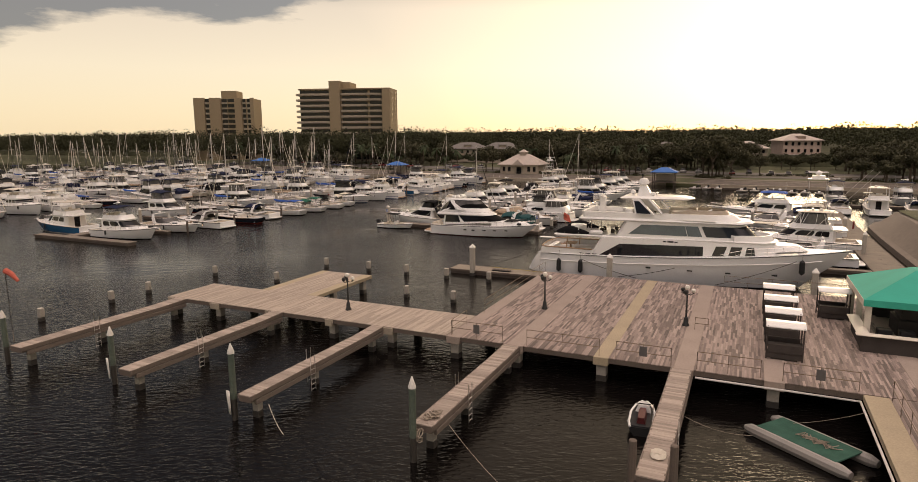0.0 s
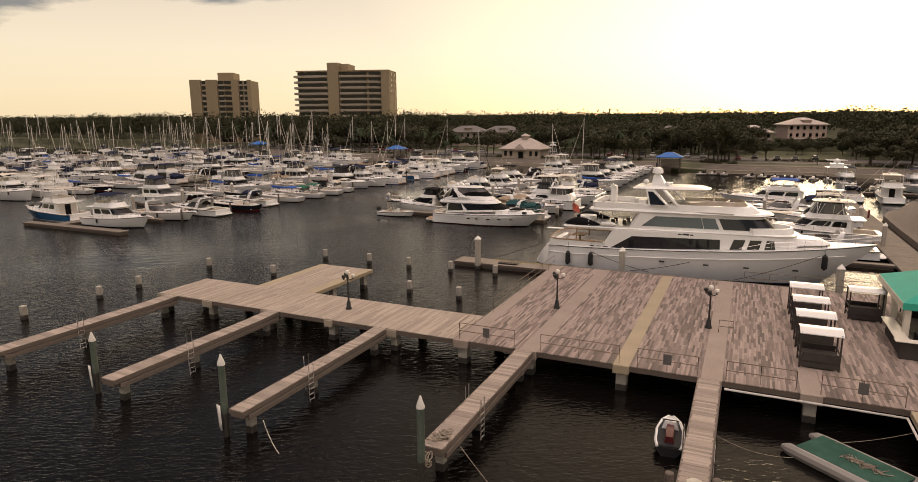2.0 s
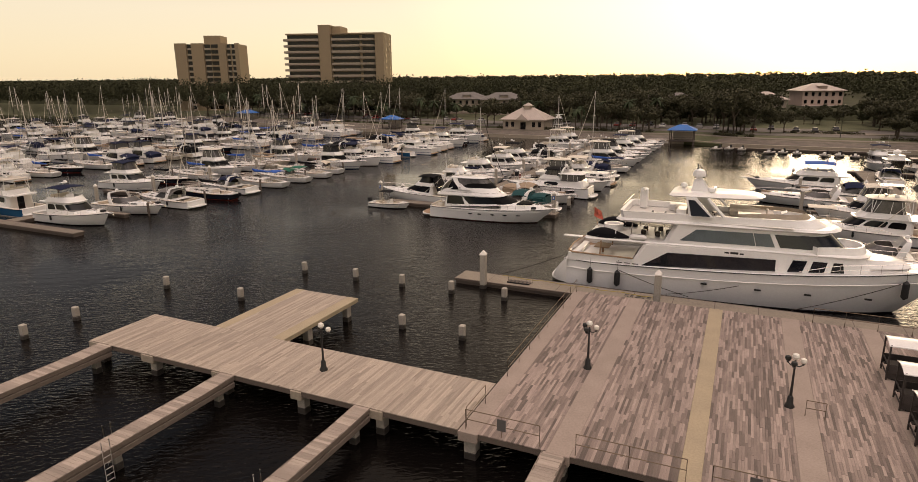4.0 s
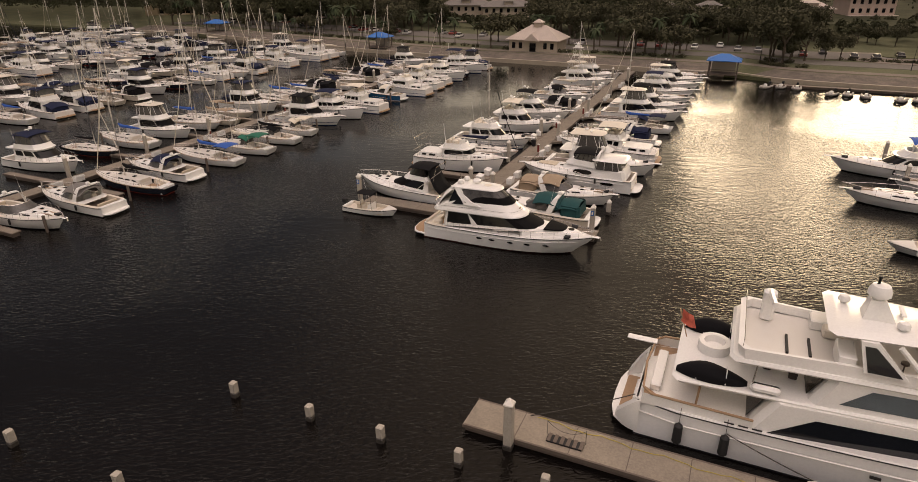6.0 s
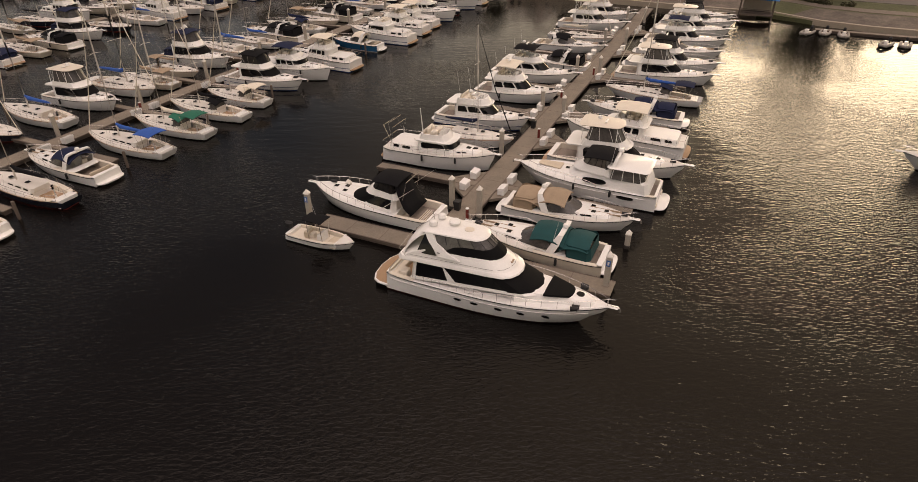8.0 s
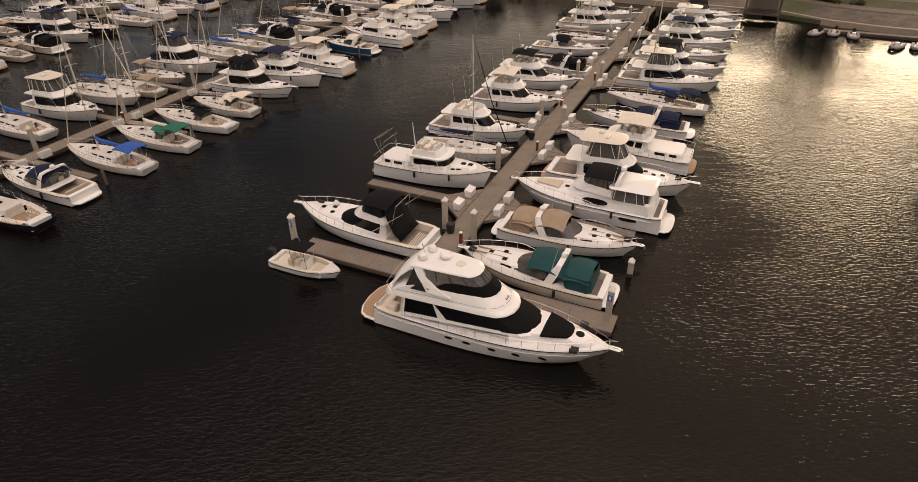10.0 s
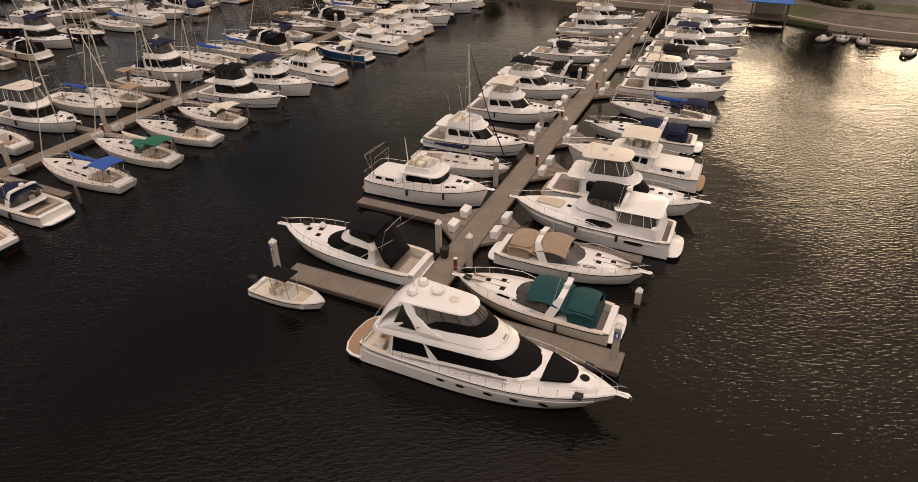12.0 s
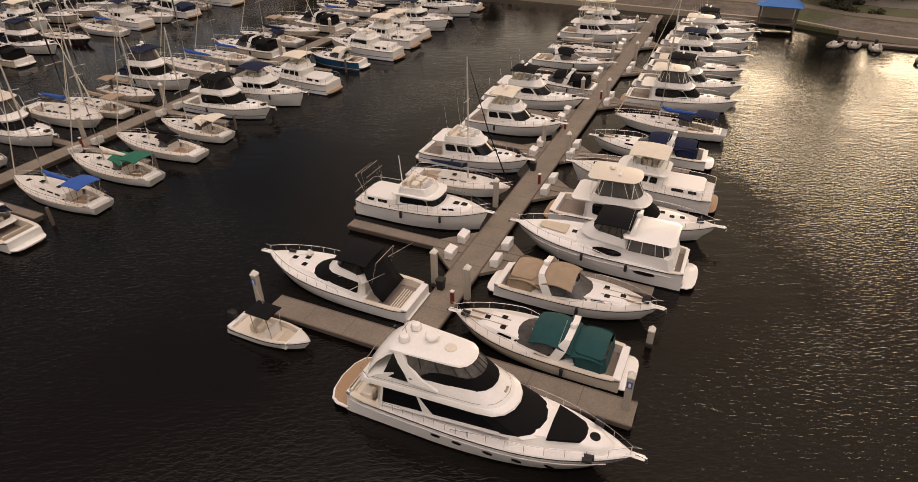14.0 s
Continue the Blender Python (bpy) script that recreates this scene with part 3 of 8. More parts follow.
harbour_pile(-0.9, 39.4, 3.4, "cap", 0.5)
harbour_pile(16.6, 39.4, 3.4, "cap", 0.5)


def railing(u0, v0, u1, v1, sign=False, z=DECK, high=1.05):
    """A light pipe railing with two rails."""
    ob = thing("pipe_railing", "thin rusty brown pipe railing on the deck edge", "railing", "deck railings")
    ob.matrix_world = G
    a, b = Vector((u0, v0, z)), Vector((u1, v1, z))
    n = max(2, round((b - a).length / 1.9) + 1)
    for i in range(n):
        p = a.lerp(b, i / (n - 1))
        part("post", Mesh().tube([p, p + Vector((0, 0, high))], 0.024, 6), RAILMETAL, ob)
    for hgt in (high, high * 0.52):
        up = Vector((0, 0, hgt))
        part("rail", Mesh().tube([a + up, b + up], 0.022, 6), RAILMETAL, ob)
    if sign:
        p = a.lerp(b, 0.5)
        part("sign_plate", Mesh().box(p.x - 0.22, p.x + 0.22, p.y - 0.06, p.y - 0.03, z + 0.35, z + 0.95, 0.01), GREYSIGN, ob, "plain grey sign plate")
    return ob


RAILMETAL = mat("rusty_pipe", (0.20, 0.15, 0.10), 0.6, metal=0.3, var=0.3, scale=5)
HOSEYELLOW = mat("yellow_hose", (0.42, 0.34, 0.06), 0.5, var=0.15, scale=3)
GREYSIGN = mat("grey_sign", (0.13, 0.12, 0.115), 0.6, var=0.1)
railing(-6.6, 15.6, -2.95, 15.6, True)
railing(-1.3, 15.6, 3.3, 15.6)
railing(4.3, 15.6, 7.45, 15.6, True)
railing(8.85, 15.6, 12.1, 15.6)
railing(13.2, 15.6, 16.7, 15.6, True)
railing(-6.65, 21.5, -6.65, 37.0)
railing(-6.65, 15.8, -6.65, 18.2)
railing(18.05, 15.0, 18.05, -12)
railing(9.5, 37.1, 30, 37.1)


def street_lamp(u, v):
    ob = thing("street_lamp", "black cast iron lamp post with white globes", "street lamp", "lamps on the deck", at(u, v, DECK, 20))
    part("base", Mesh().spin([(0.24, 0), (0.24, 0.08), (0.17, 0.2), (0.14, 0.55), (0.10, 0.62)], 10), DARKMETAL, ob)
    part("post", Mesh().spin([(0.075, 0.6), (0.055, 1.6), (0.05, 2.3), (0.09, 2.36), (0.04, 2.55)], 8), DARKMETAL, ob)
    for k in range(3):
        c, s = math.cos(k * 2.094), math.sin(k * 2.094)
        part("arm", Mesh().tube([(0, 0, 2.3), (0.2 * c, 0.2 * s, 2.2), (0.38 * c, 0.38 * s, 2.28), (0.4 * c, 0.4 * s, 2.36)], [0.035, 0.03, 0.03, 0.1], 6), DARKMETAL, ob)
        part("globe", Mesh().spin([(0.03, 0), (0.11, 0.04), (0.155, 0.14), (0.13, 0.25), (0.03, 0.3)], 12, (0.4 * c, 0.4 * s, 2.36)), GLOBE if k == 0 else DARKMETAL, ob, "white glass globe" if k == 0 else "dark lantern globe")
    part("globe", Mesh().spin([(0.05, 0), (0.13, 0.05), (0.175, 0.16), (0.14, 0.28), (0.03, 0.34)], 12, (0, 0, 2.58)), GLOBE, ob, "white glass globe")


for u, v in ((-16.6, 18.0), (-2.8, 24.3), (7.5, 24.1)):
    street_lamp(u, v)

# ---------------------------------------------------------------- floating docks
def float_dock(u0, u1, v0, v1, label="low concrete floating dock", top=0.5, material=None):
    m = Mesh().box(u0, u1, v0, v1, top - 0.12, top, 0.02)
    ob = part("floating_dock", m, material or FLOATCONC)
    ob.matrix_world = G
    tagged(ob, label, "dock", kind="structure")
    part("dock_hull", Mesh().box(u0 + 0.1, u1 - 0.1, v0 + 0.1, v1 - 0.1, -0.4, top - 0.125), TIMBER, ob)
    along_u = (u1 - u0) > (v1 - v0)
    n = int(max(u1 - u0, v1 - v0) // 3)
    for i in range(1, n):
        if along_u:
            u = u0 + (u1 - u0) * i / n
            part("joint", Mesh().box(u - 0.025, u + 0.025, v0 + 0.02, v1 - 0.02, top - 0.05, top + 0.004), TIMBER, ob)
        else:
            v = v0 + (v1 - v0) * i / n
            part("joint", Mesh().box(u0 + 0.02, u1 - 0.02, v - 0.025, v + 0.025, top - 0.05, top + 0.004), TIMBER, ob)
    for k in (0, 1):
        w = ((u0, u1, v0 - 0.06, v0 + 0.05), (u0, u1, v1 - 0.05, v1 + 0.06)) if along_u else ((u0 - 0.06, u0 + 0.05, v0, v1), (u1 - 0.05, u1 + 0.06, v0, v1))
        part("waler", Mesh().box(*w[k], top - 0.2, top + 0.012), TIMBER, ob)
    return ob


float_dock(-18.4, 28.0, 39.7, 42.1, "long concrete floating dock beside the motor yacht", material=PALEFLOAT)
float_dock(-33.5, -31.3, 71.0, 172, "main concrete floating pier between rows of boats")
float_dock(-43.6, -17.5, 69.0, 70.95, "concrete floating dock across the pier's end")


def gusset(u, v, out):
    """Triangular corner plates that brace a finger dock against its pier, one on each side of the finger."""
    for s in (-1, 1):
        a = [(u, v + s * 0.62), (u + out * 2.6, v + s * 0.62), (u, v + s * 3.0)]
        ob = part("dock_gusset", Mesh().loft([[(x, y, z) for x, y in a] for z in (0.2, 0.46, 0.49)], cap0=True, cap1=True), FLOATCONC, smooth=False)
        ob.matrix_world = G
        tagged(ob, "triangular concrete corner plate of a finger dock", "dock", kind="structure")


for v in (82.0, 103.2, 113.8, 131, 148):
    float_dock(-44.6, -33.6, v - 0.55, v + 0.55, "narrow concrete floating finger dock")
    gusset(-33.6, v, -1)
for v in (82.4, 95.3, 104.2, 121.2, 135.5, 150.5):
    float_dock(-31.2, -18.5, v - 0.5, v + 0.5, "narrow concrete floating finger dock")
    gusset(-31.2, v, 1)
for u in (-81.5, -131, -181, -231):
    float_dock(u - 1.1, u + 1.1, 38.8, quay_v(u) - 4, "long concrete floating pier with moored boats")
float_dock(-88, -67, 37.2, 38.7, "concrete floating dock across the pier's end")
float_dock(-140, -122, 37.2, 38.7, "concrete floating dock across the pier's end")
for v in (47.6, 59.8, 71.6, 84, 96, 108, 118, 133, 146, 158):
    float_dock(-80.3, -71, v - 0.45, v + 0.45, "narrow concrete floating finger dock")
    float_dock(-92, -82.7, v - 0.45, v + 0.45, "narrow concrete floating finger dock")
float_dock(23.4, 26.8, 42.2, 126.9, "concrete floating pier beside the bank")
for v in (55.6, 66.5, 84.6, 99, 111):
    float_dock(12.5, 23.3, v - 0.5, v + 0.5, "narrow concrete floating finger dock")
for u, v, z in ((-44.4, 69.6, 3.4), (-30.9, 76.3, 3.4), (-34.0, 77.2, 3.4), (-18.1, 70.3, 3.4), (-17.8, 76.9, 1.7), (-43.6, 74.8, 2.2), (-34, 90, 3.3), (-34, 104.5, 3.3), (-30.85, 103, 3.3), (-34, 121, 3.3), (-30.85, 122, 3.3), (-34, 139, 3.3), (-30.85, 141, 3.3), (-34, 158, 3.3), (-30.85, 159, 3.3), (12.4, 98.4, 3.2), (11.8, 84.6, 3.4), (24.0, 84, 3.0), (24.0, 98, 3.0), (24.0, 66.5, 3.2), (12.1, 111, 2.8)):
    harbour_pile(u, v, z, "cap", 0.44)
for v in (52, 62, 74, 86, 98, 110, 122, 136, 150):
    harbour_pile(-83.0, v, 3.2, "cap", 0.42)
    harbour_pile(-69.3, v - 2.4, 1.8, "wood", 0.32)
    harbour_pile(-94.0, v + 1.4, 1.9, "wood", 0.32)
# ---------------------------------------------------------------- boats
NS, NA = 4, 8
NR = 2 * (NS + 1) + NA - 1


def outline(xa, xf, ha, hf, nose, z, dz=0.0):
    """A deck-house plan: straight sides from aft to a rounded front, at height z (dz higher at the front)."""
    c = min(0.4, 0.22 * ha)
    pts = [(xa, ha - c)]
    for k in range(NS + 1):
        t = k / NS
        pts.append((xa + (xf - nose - xa) * t + (c * 0.8 if k == 0 else 0), ha + (hf - ha) * t))
    for k in range(1, NA):
        a = math.pi * k / NA
        pts.append((xf - nose + nose * math.sin(a) ** 0.8, hf * math.cos(a)))
    pts += [(x, -y) for x, y in pts[: NS + 2]][::-1]
    return [(x, y, z + dz * (x - xa) / max(0.1, xf - xa)) for x, y in pts]


def skin(ra, rb, i, f, off):
    """A point on the wall between two outlines, pushed out by off."""
    n, i = len(ra), i + 1
    k = min(int(math.floor(i)), n - 2)
    q = [Vector(r[k]).lerp(Vector(r[k + 1]), i - k) for r in (ra, rb)]
    d = Vector(ra[k + 1]) - Vector(ra[k])
    out = Vector((-d.y, d.x, 0))
    if out.length > 1e-6:
        out.normalize()
    return q[0].lerp(q[1], f) + out * off


def pane(m, ra, rb, i0, i1, f0, f1, off=0.018, cut=0.25):
    """A window set on a wall, its ends cut back at the corners."""
    steps = sorted({0, 0.05, 0.12, 0.5, 0.88, 0.95, 1} | {(k - i0) / (i1 - i0) for k in range(NR) if i0 < k < i1})
    top, bot = [], []
    for t in steps:
        i = i0 + (i1 - i0) * t
        trim = cut * (f1 - f0) * max(0.0, 1 - min(t, 1 - t) / 0.12) ** 2
        bot.append(skin(ra, rb, i, f0 + trim * 0.4, off))
        top.append(skin(ra, rb, i, f1 - trim, off))
    return m.loft([bot, top], closed=False)


class Boat:
    """Builds one boat: x ahead, y to port, z up from the waterline."""

    def __init__(self, name, label, category, L, B, fs, fb, paint, sail=False, group="moored boats"):
        self.L, self.B, self.fs, self.fb, self.sail, self.paint = L, B, fs, fb, sail, paint
        self.ob = thing(name, label, category, group)

    def w(self, s):
        if self.sail:
            return self.B / 2 * (max(0.0, 1 - abs((s - 0.42) / 0.60) ** 2.3) if s > 0.42 else 1 - 0.42 * ((0.42 - s) / 0.42) ** 2.2) + 0.02
        round_off = 0.87 + 0.13 * min(1.0, s / 0.09) ** 0.5
        return self.B / 2 * round_off * ((0.94 + 0.06 * s / 0.4) if s < 0.4 else max(0.0, 1 - ((s - 0.4) / 0.6) ** 2.9)) + 0.03

    def sh(self, s):
        return self.fs + (self.fb - self.fs) * s**1.6

    def edge(self, s, inset=0.0, up=0.0, side=1):
        return Vector((-self.L / 2 + s * self.L, side * max(0.0, self.w(s) - inset), self.sh(s) + up))

    def hull(self, rake=None, n=16):
        L, B = self.L, self.B
        rake = L * 0.10 if rake is None else rake
        rings = []
        for k in range(n + 1):
            s = (k / n) ** 0.8
            x, w, z = -L / 2 + s * L, self.w(s), self.sh(s)
            back = rake * max(0.0, (s - 0.5) / 0.5) ** 2
            aft = -0.05 * L * (1 - s) ** 6 if self.sail else 0.0
            if self.sail:
                wc = w * 0.80
            else:
                wc = self.B / 2 * 0.88 * (1 if s < 0.3 else max(0.0, 1 - ((s - 0.3) / 0.7) ** 2.1)) + 0.02
            half = [(x + aft, w, z), (x + aft * 0.9 - back * 0.25, w * 0.985 + (wc - w) * 0.12, z * 0.68), (x + aft * 0.6 - back * 0.62, (w + wc) / 2, z * 0.34 + 0.05), (x - back * 0.95, wc, 0.02), (x - back * 1.15, wc * 0.3, -0.4)]
            rings.append(half + [(px, -py, pz) for px, py, pz in half[::-1]])
        part("hull", Mesh().loft(rings, closed=False, cap0=True), self.paint, self.ob)
        rub = [self.edge(k / 14, -0.015, -0.05) for k in range(15)]
        m = Mesh().tube(rub, 0.035, 5)
        m.tube([Vector((p.x, -p.y, p.z)) for p in rub], 0.035, 5)
        part("rub_rail", m, RUBBER if not self.sail else TEAK, self.ob)

    def deck(self, sc, material=None, camber=0.06):
        rows = []
        for k in range(13):
            s = sc + (1 - sc) * k / 12
            w, z, x = self.w(s), self.sh(s), -self.L / 2 + s * self.L
            rows.append([(x, w, z - 0.02), (x, max(0, w - 0.05), z + 0.05), (x, max(0, w - 0.12), z + 0.02), (x, w * 0.5, z + 0.03 + camber * 0.7), (x, 0, z + 0.03 + camber)])
            rows[-1] += [(a, -b, c) for a, b, c in rows[-1][-2::-1]]
        part("deck", Mesh().loft(rows, closed=False), material or NONSKID, self.ob)

    def cockpit(self, sc, deep=0.6, side=0.35, floor=None, s0=0.03):
        rows = []
        for k in range(5):
            s = s0 + (sc - s0) * k / 4
            w, z, x = self.w(s), self.sh(s), -self.L / 2 + s * self.L
            rows.append([(x, w, z - 0.02), (x, w - 0.04, z + 0.05), (x, w - side, z + 0.05), (x, w - side - 0.05, z - deep), (x, 0, z - deep)])
            rows[-1] += [(a, -b, c) for a, b, c in rows[-1][-2::-1]]
        part("cockpit", Mesh().loft(rows, closed=False), CREAM, self.ob)
        x0, x1, z, w = rows[0][0][0], rows[-1][0][0], self.sh(sc) - deep, self.w(sc / 2) - side - 0.05
        part("transom", Mesh().box(-self.L / 2 - 0.01, x0 + 0.12, -self.w(0) + 0.03, self.w(0) - 0.03, 0.2, self.sh(0) + 0.06, 0.03), WHITE, self.ob)
        part("bulkhead", Mesh().box(x1 - 0.02, x1 + 0.06, -w, w, z, self.sh(sc) + 0.06), WHITE, self.ob)
        part("cockpit_sole", Mesh().box(x0 + 0.15, x1 - 0.05, -w + 0.02, w - 0.02, z - 0.02, self.fs - deep + 0.05), floor or SOLE, self.ob)

    def platform(self, long=0.9, material=None):
        x = -self.L / 2
        w = self.w(0)
        half = [(x + 0.1, w), (x - long * 0.45, w * 0.97), (x - long * 0.8, w * 0.82), (x - long * 0.96, w * 0.5), (x - long, 0)]
        ring = half + [(a, -c) for a, c in half[-2::-1]]
        part("swim_platform", Mesh().loft([[(a, c * 0.96, 0.26) for a, c in ring], [(a, c, 0.30) for a, c in ring], [(a, c, 0.38) for a, c in ring], [(a + 0.03, c * 0.97, 0.41) for a, c in ring]], cap0=True, cap1=True), material or WHITE, self.ob)

    def rail(self, s0=0.45, s1=0.985, high=0.62, inset=0.14, posts=7, mid=False, pulpit=True):
        n = 12
        up = lambda s: high * min(1.0, 0.35 + 3.0 * (s - s0) / (1 - s0))
        path = [self.edge(s0 + (s1 - s0) * k / n, inset, up(s0 + (s1 - s0) * k / n)) for k in range(n + 1)]
        tip = [Vector((self.L / 2 + 0.25, 0, self.fb + high + 0.05))] if pulpit else []
        both = path + tip + [Vector((p.x, -p.y, p.z)) for p in path[::-1]]
        m = Mesh().tube(both, 0.022, 4)
        if mid:
            m.tube([p - Vector((0, 0, high * 0.5)) for p in both], 0.012, 4)
        for k in range(posts):
            s = s0 + (s1 - s0) * k / (posts - 1)
            for side in (1, -1):
                m.tube([self.edge(s, inset - 0.04, 0.02, side), self.edge(s, inset, up(s), side)], 0.016, 4)
        part("bow_rail", m, STEEL, self.ob)

    def pulpit(self, long=0.6):
        x = self.L / 2
        part("bow_pulpit", Mesh().box(x - 0.5, x + long, -0.2, 0.2, self.fb - 0.02, self.fb + 0.07, 0.04), WHITE, self.ob)
        part("anchor", Mesh().tube([(x + long - 0.5, 0, self.fb + 0.12), (x + long + 0.08, 0, self.fb + 0.03), (x + long + 0.12, 0, self.fb - 0.25)], [0.04, 0.05, 0.09], 5), STEEL, self.ob)

    def house(self, rings, name="deck_house", material=None, cap=True):
        part(name, Mesh().loft(rings, cap1=cap), material or WHITE, self.ob)
        return rings

    def glaze(self, ra, rb, spans, front=None, material=None, front_material=None, f=(0.25, 0.85)):
        """Side windows (mirrored) and a windscreen on one storey of a house."""
        for sp in spans:
            i0, i1 = sp[:2]
            f0, f1 = sp[2:] if len(sp) > 2 else f
            for a, b in ((i0, i1), (NR - 1 - i1, NR - 1 - i0)):
                part("side_window", pane(Mesh(), ra, rb, a, b, f0, f1), material or GLASS, self.ob)
        if front:
            i0, f0, f1 = front
            part("windscreen", pane(Mesh(), ra, rb, i0, NR - 1 - i0, f0, f1, 0.022, 0.1), front_material or material or GLASS, self.ob)

    def canopy(self, x0, x1, half, z, material, camber=0.18, posts=True, low=None, name="canopy", droop=0.12, tip=0.0):
        rings = []
        for k in range(7):
            t = k / 6
            x = x0 + (x1 - x0) * t
            d = droop * (2 * t - 1) ** 2 - tip * t
            top = [(x, half * (j / 4 - 1), z + camber * (1 - (j / 4 - 1) ** 2) - d) for j in range(9)]
            rings.append(top + [(a, b, c - 0.07) for a, b, c in top[::-1]])
        part(name, Mesh().loft(rings, cap0=True, cap1=True), material, self.ob)
        if posts and low is not None:
            for side in (1, -1):
                m = Mesh()
                for t in (0.08, 0.5, 0.92):
                    m.tube([(x0 + (x1 - x0) * (0.5 + (t - 0.5) * 0.5), side * half * 0.96, low), (x0 + (x1 - x0) * t, side * half * 0.97, z - 0.04)], 0.022, 4)
                part("canopy_frame", m, STEEL, self.ob)

    def curtain(self, x0, x1, half, z0, z1, material, ends=True, lean=0.25):
        """Side and end curtains of clear or dark fabric between the coaming and a canopy."""
        a = outline(x0, x1 + lean, half * 1.0, half * 0.95, 0.5, z0)
        b = outline(x0 + 0.1, x1, half * 0.95, half * 0.9, 0.45, z1)
        part("enclosure_curtain", Mesh().loft([a, b]), material, self.ob)

    def arch(self, x, half, z0, z1, rakex=0.6, material=None, wide=0.35):
        """A swept radar arch over the cockpit."""
        rings = []
        for a, b, c in ((-half, z0, 0), (-half * 0.96, z0 + (z1 - z0) * 0.6, rakex * 0.6), (-half * 0.8, z1 - 0.06, rakex * 0.95), (-half * 0.5, z1, rakex), (half * 0.5, z1, rakex), (half * 0.8, z1 - 0.06, rakex * 0.95), (half * 0.96, z0 + (z1 - z0) * 0.6, rakex * 0.6), (half, z0, 0)):
            w2 = wide * (0.9 if abs(a) > half * 0.9 else 0.6)
            rings.append([(x - c - w2, a, b - 0.05), (x - c + w2, a, b - 0.05), (x - c + w2, a * 0.95, b + 0.06), (x - c - w2, a * 0.95, b + 0.06)])
        part("radar_arch", Mesh().loft(rings, cap0=True, cap1=True), material or WHITE, self.ob)

    def dome(self, x, y, z, r=0.28):
        part("radar_dome", Mesh().spin([(r * 0.5, 0), (r * 0.55, r * 0.25), (r, r * 0.4), (r, r * 0.8), (r * 0.75, r * 1.3), (r * 0.1, r * 1.5)], 12, (x, y, z)), WHITE, self.ob)

    def scanner(self, x, y, z):
        part("radar_scanner", Mesh().box(x - 0.12, x + 0.12, y - 0.55, y + 0.55, z + 0.15, z + 0.27, 0.04).spin([(0.1, 0), (0.08, 0.15)], 8, (x, y, z)), WHITE, self.ob)

    def hatches(self, spots, size=0.26):
        for s, y in spots:
            x, z = -self.L / 2 + s * self.L, self.top(s, y)
            part("hatch", Mesh().box(x - size, x + size, y - size, y + size, z - 0.03, z + 0.05, 0.03), GLASS, self.ob)

    def top(self, s, y=0.0):
        return self.sh(s) + 0.09 + self.lift(s)

    def lift(self, s):
        return 0.0

    def seats(self, x, z, half, material=None):
        part("bench_seat", Mesh().box(x, x + 0.55, -half, half, z, z + 0.42, 0.06).box(x - 0.12, x + 0.05, -half, half, z + 0.1, z + 0.85, 0.05), material or BEIGE, self.ob)

    def helm(self, x, z, y=0.0):
        part("helm_console", Mesh().loft([[(x, y - 0.5, z), (x + 0.5, y - 0.5, z), (x + 0.5, y + 0.5, z), (x, y + 0.5, z)], [(x + 0.1, y - 0.48, z + 0.75), (x + 0.5, y - 0.48, z + 0.95), (x + 0.5, y + 0.48, z + 0.95), (x + 0.1, y + 0.48, z + 0.75)]], cap1=True), WHITE, self.ob)
        part("helm_seat", Mesh().box(x - 0.95, x - 0.45, y - 0.3, y + 0.3, z, z + 0.55, 0.06).box(x - 1.05, x - 0.9, y - 0.3, y + 0.3, z + 0.3, z + 1.05, 0.05), CREAM, self.ob)

    def fenders(self, spots, material=None):
        for s, side in spots:
            p = self.edge(s, -0.12, -0.35, side)
            part("fender", Mesh().spin([(0.03, 0.32), (0.11, 0.24), (0.12, -0.25), (0.03, -0.34)], 8, p), material or RUBBER, self.ob)

    def whip(self, x, y, z, high=2.4, rakex=0.4):
        part("antenna", Mesh().tube([(x, y, z), (x - rakex, y, z + high)], [0.016, 0.006], 4), WHITE, self.ob)


def trunk(b, s0, s1, high, half, nose=1.2, windows=True):
    """A low raised foredeck with slim windows."""
    L = b.L
    x0, x1 = -L / 2 + s0 * L, -L / 2 + s1 * L
    z = b.sh(s0) + 0.03
    dz = b.sh(s1) - b.sh(s0)
    ra, rb = outline(x0, x1, half, half * 0.72, nose, z - 0.05, dz), outline(x0, x1 - 0.5, half * 0.88, half * 0.62, nose * 0.9, z + high, dz * 0.6)
    rc = outline(x0, x1 - 0.7, half * 0.7, half * 0.45, nose * 0.8, z + high + 0.05, dz * 0.6)
    b.house([ra, rb, rc], "cabin_trunk")
    if windows:
        b.glaze(ra, rb, [(0.6, 1.9), (2.2, 3.4)], f=(0.4, 0.8))
    b.lift = lambda s: (high + 0.02 - dz * 0.4 * max(0, (s - s0) / (s1 - s0))) if s0 < s < s1 else 0.0


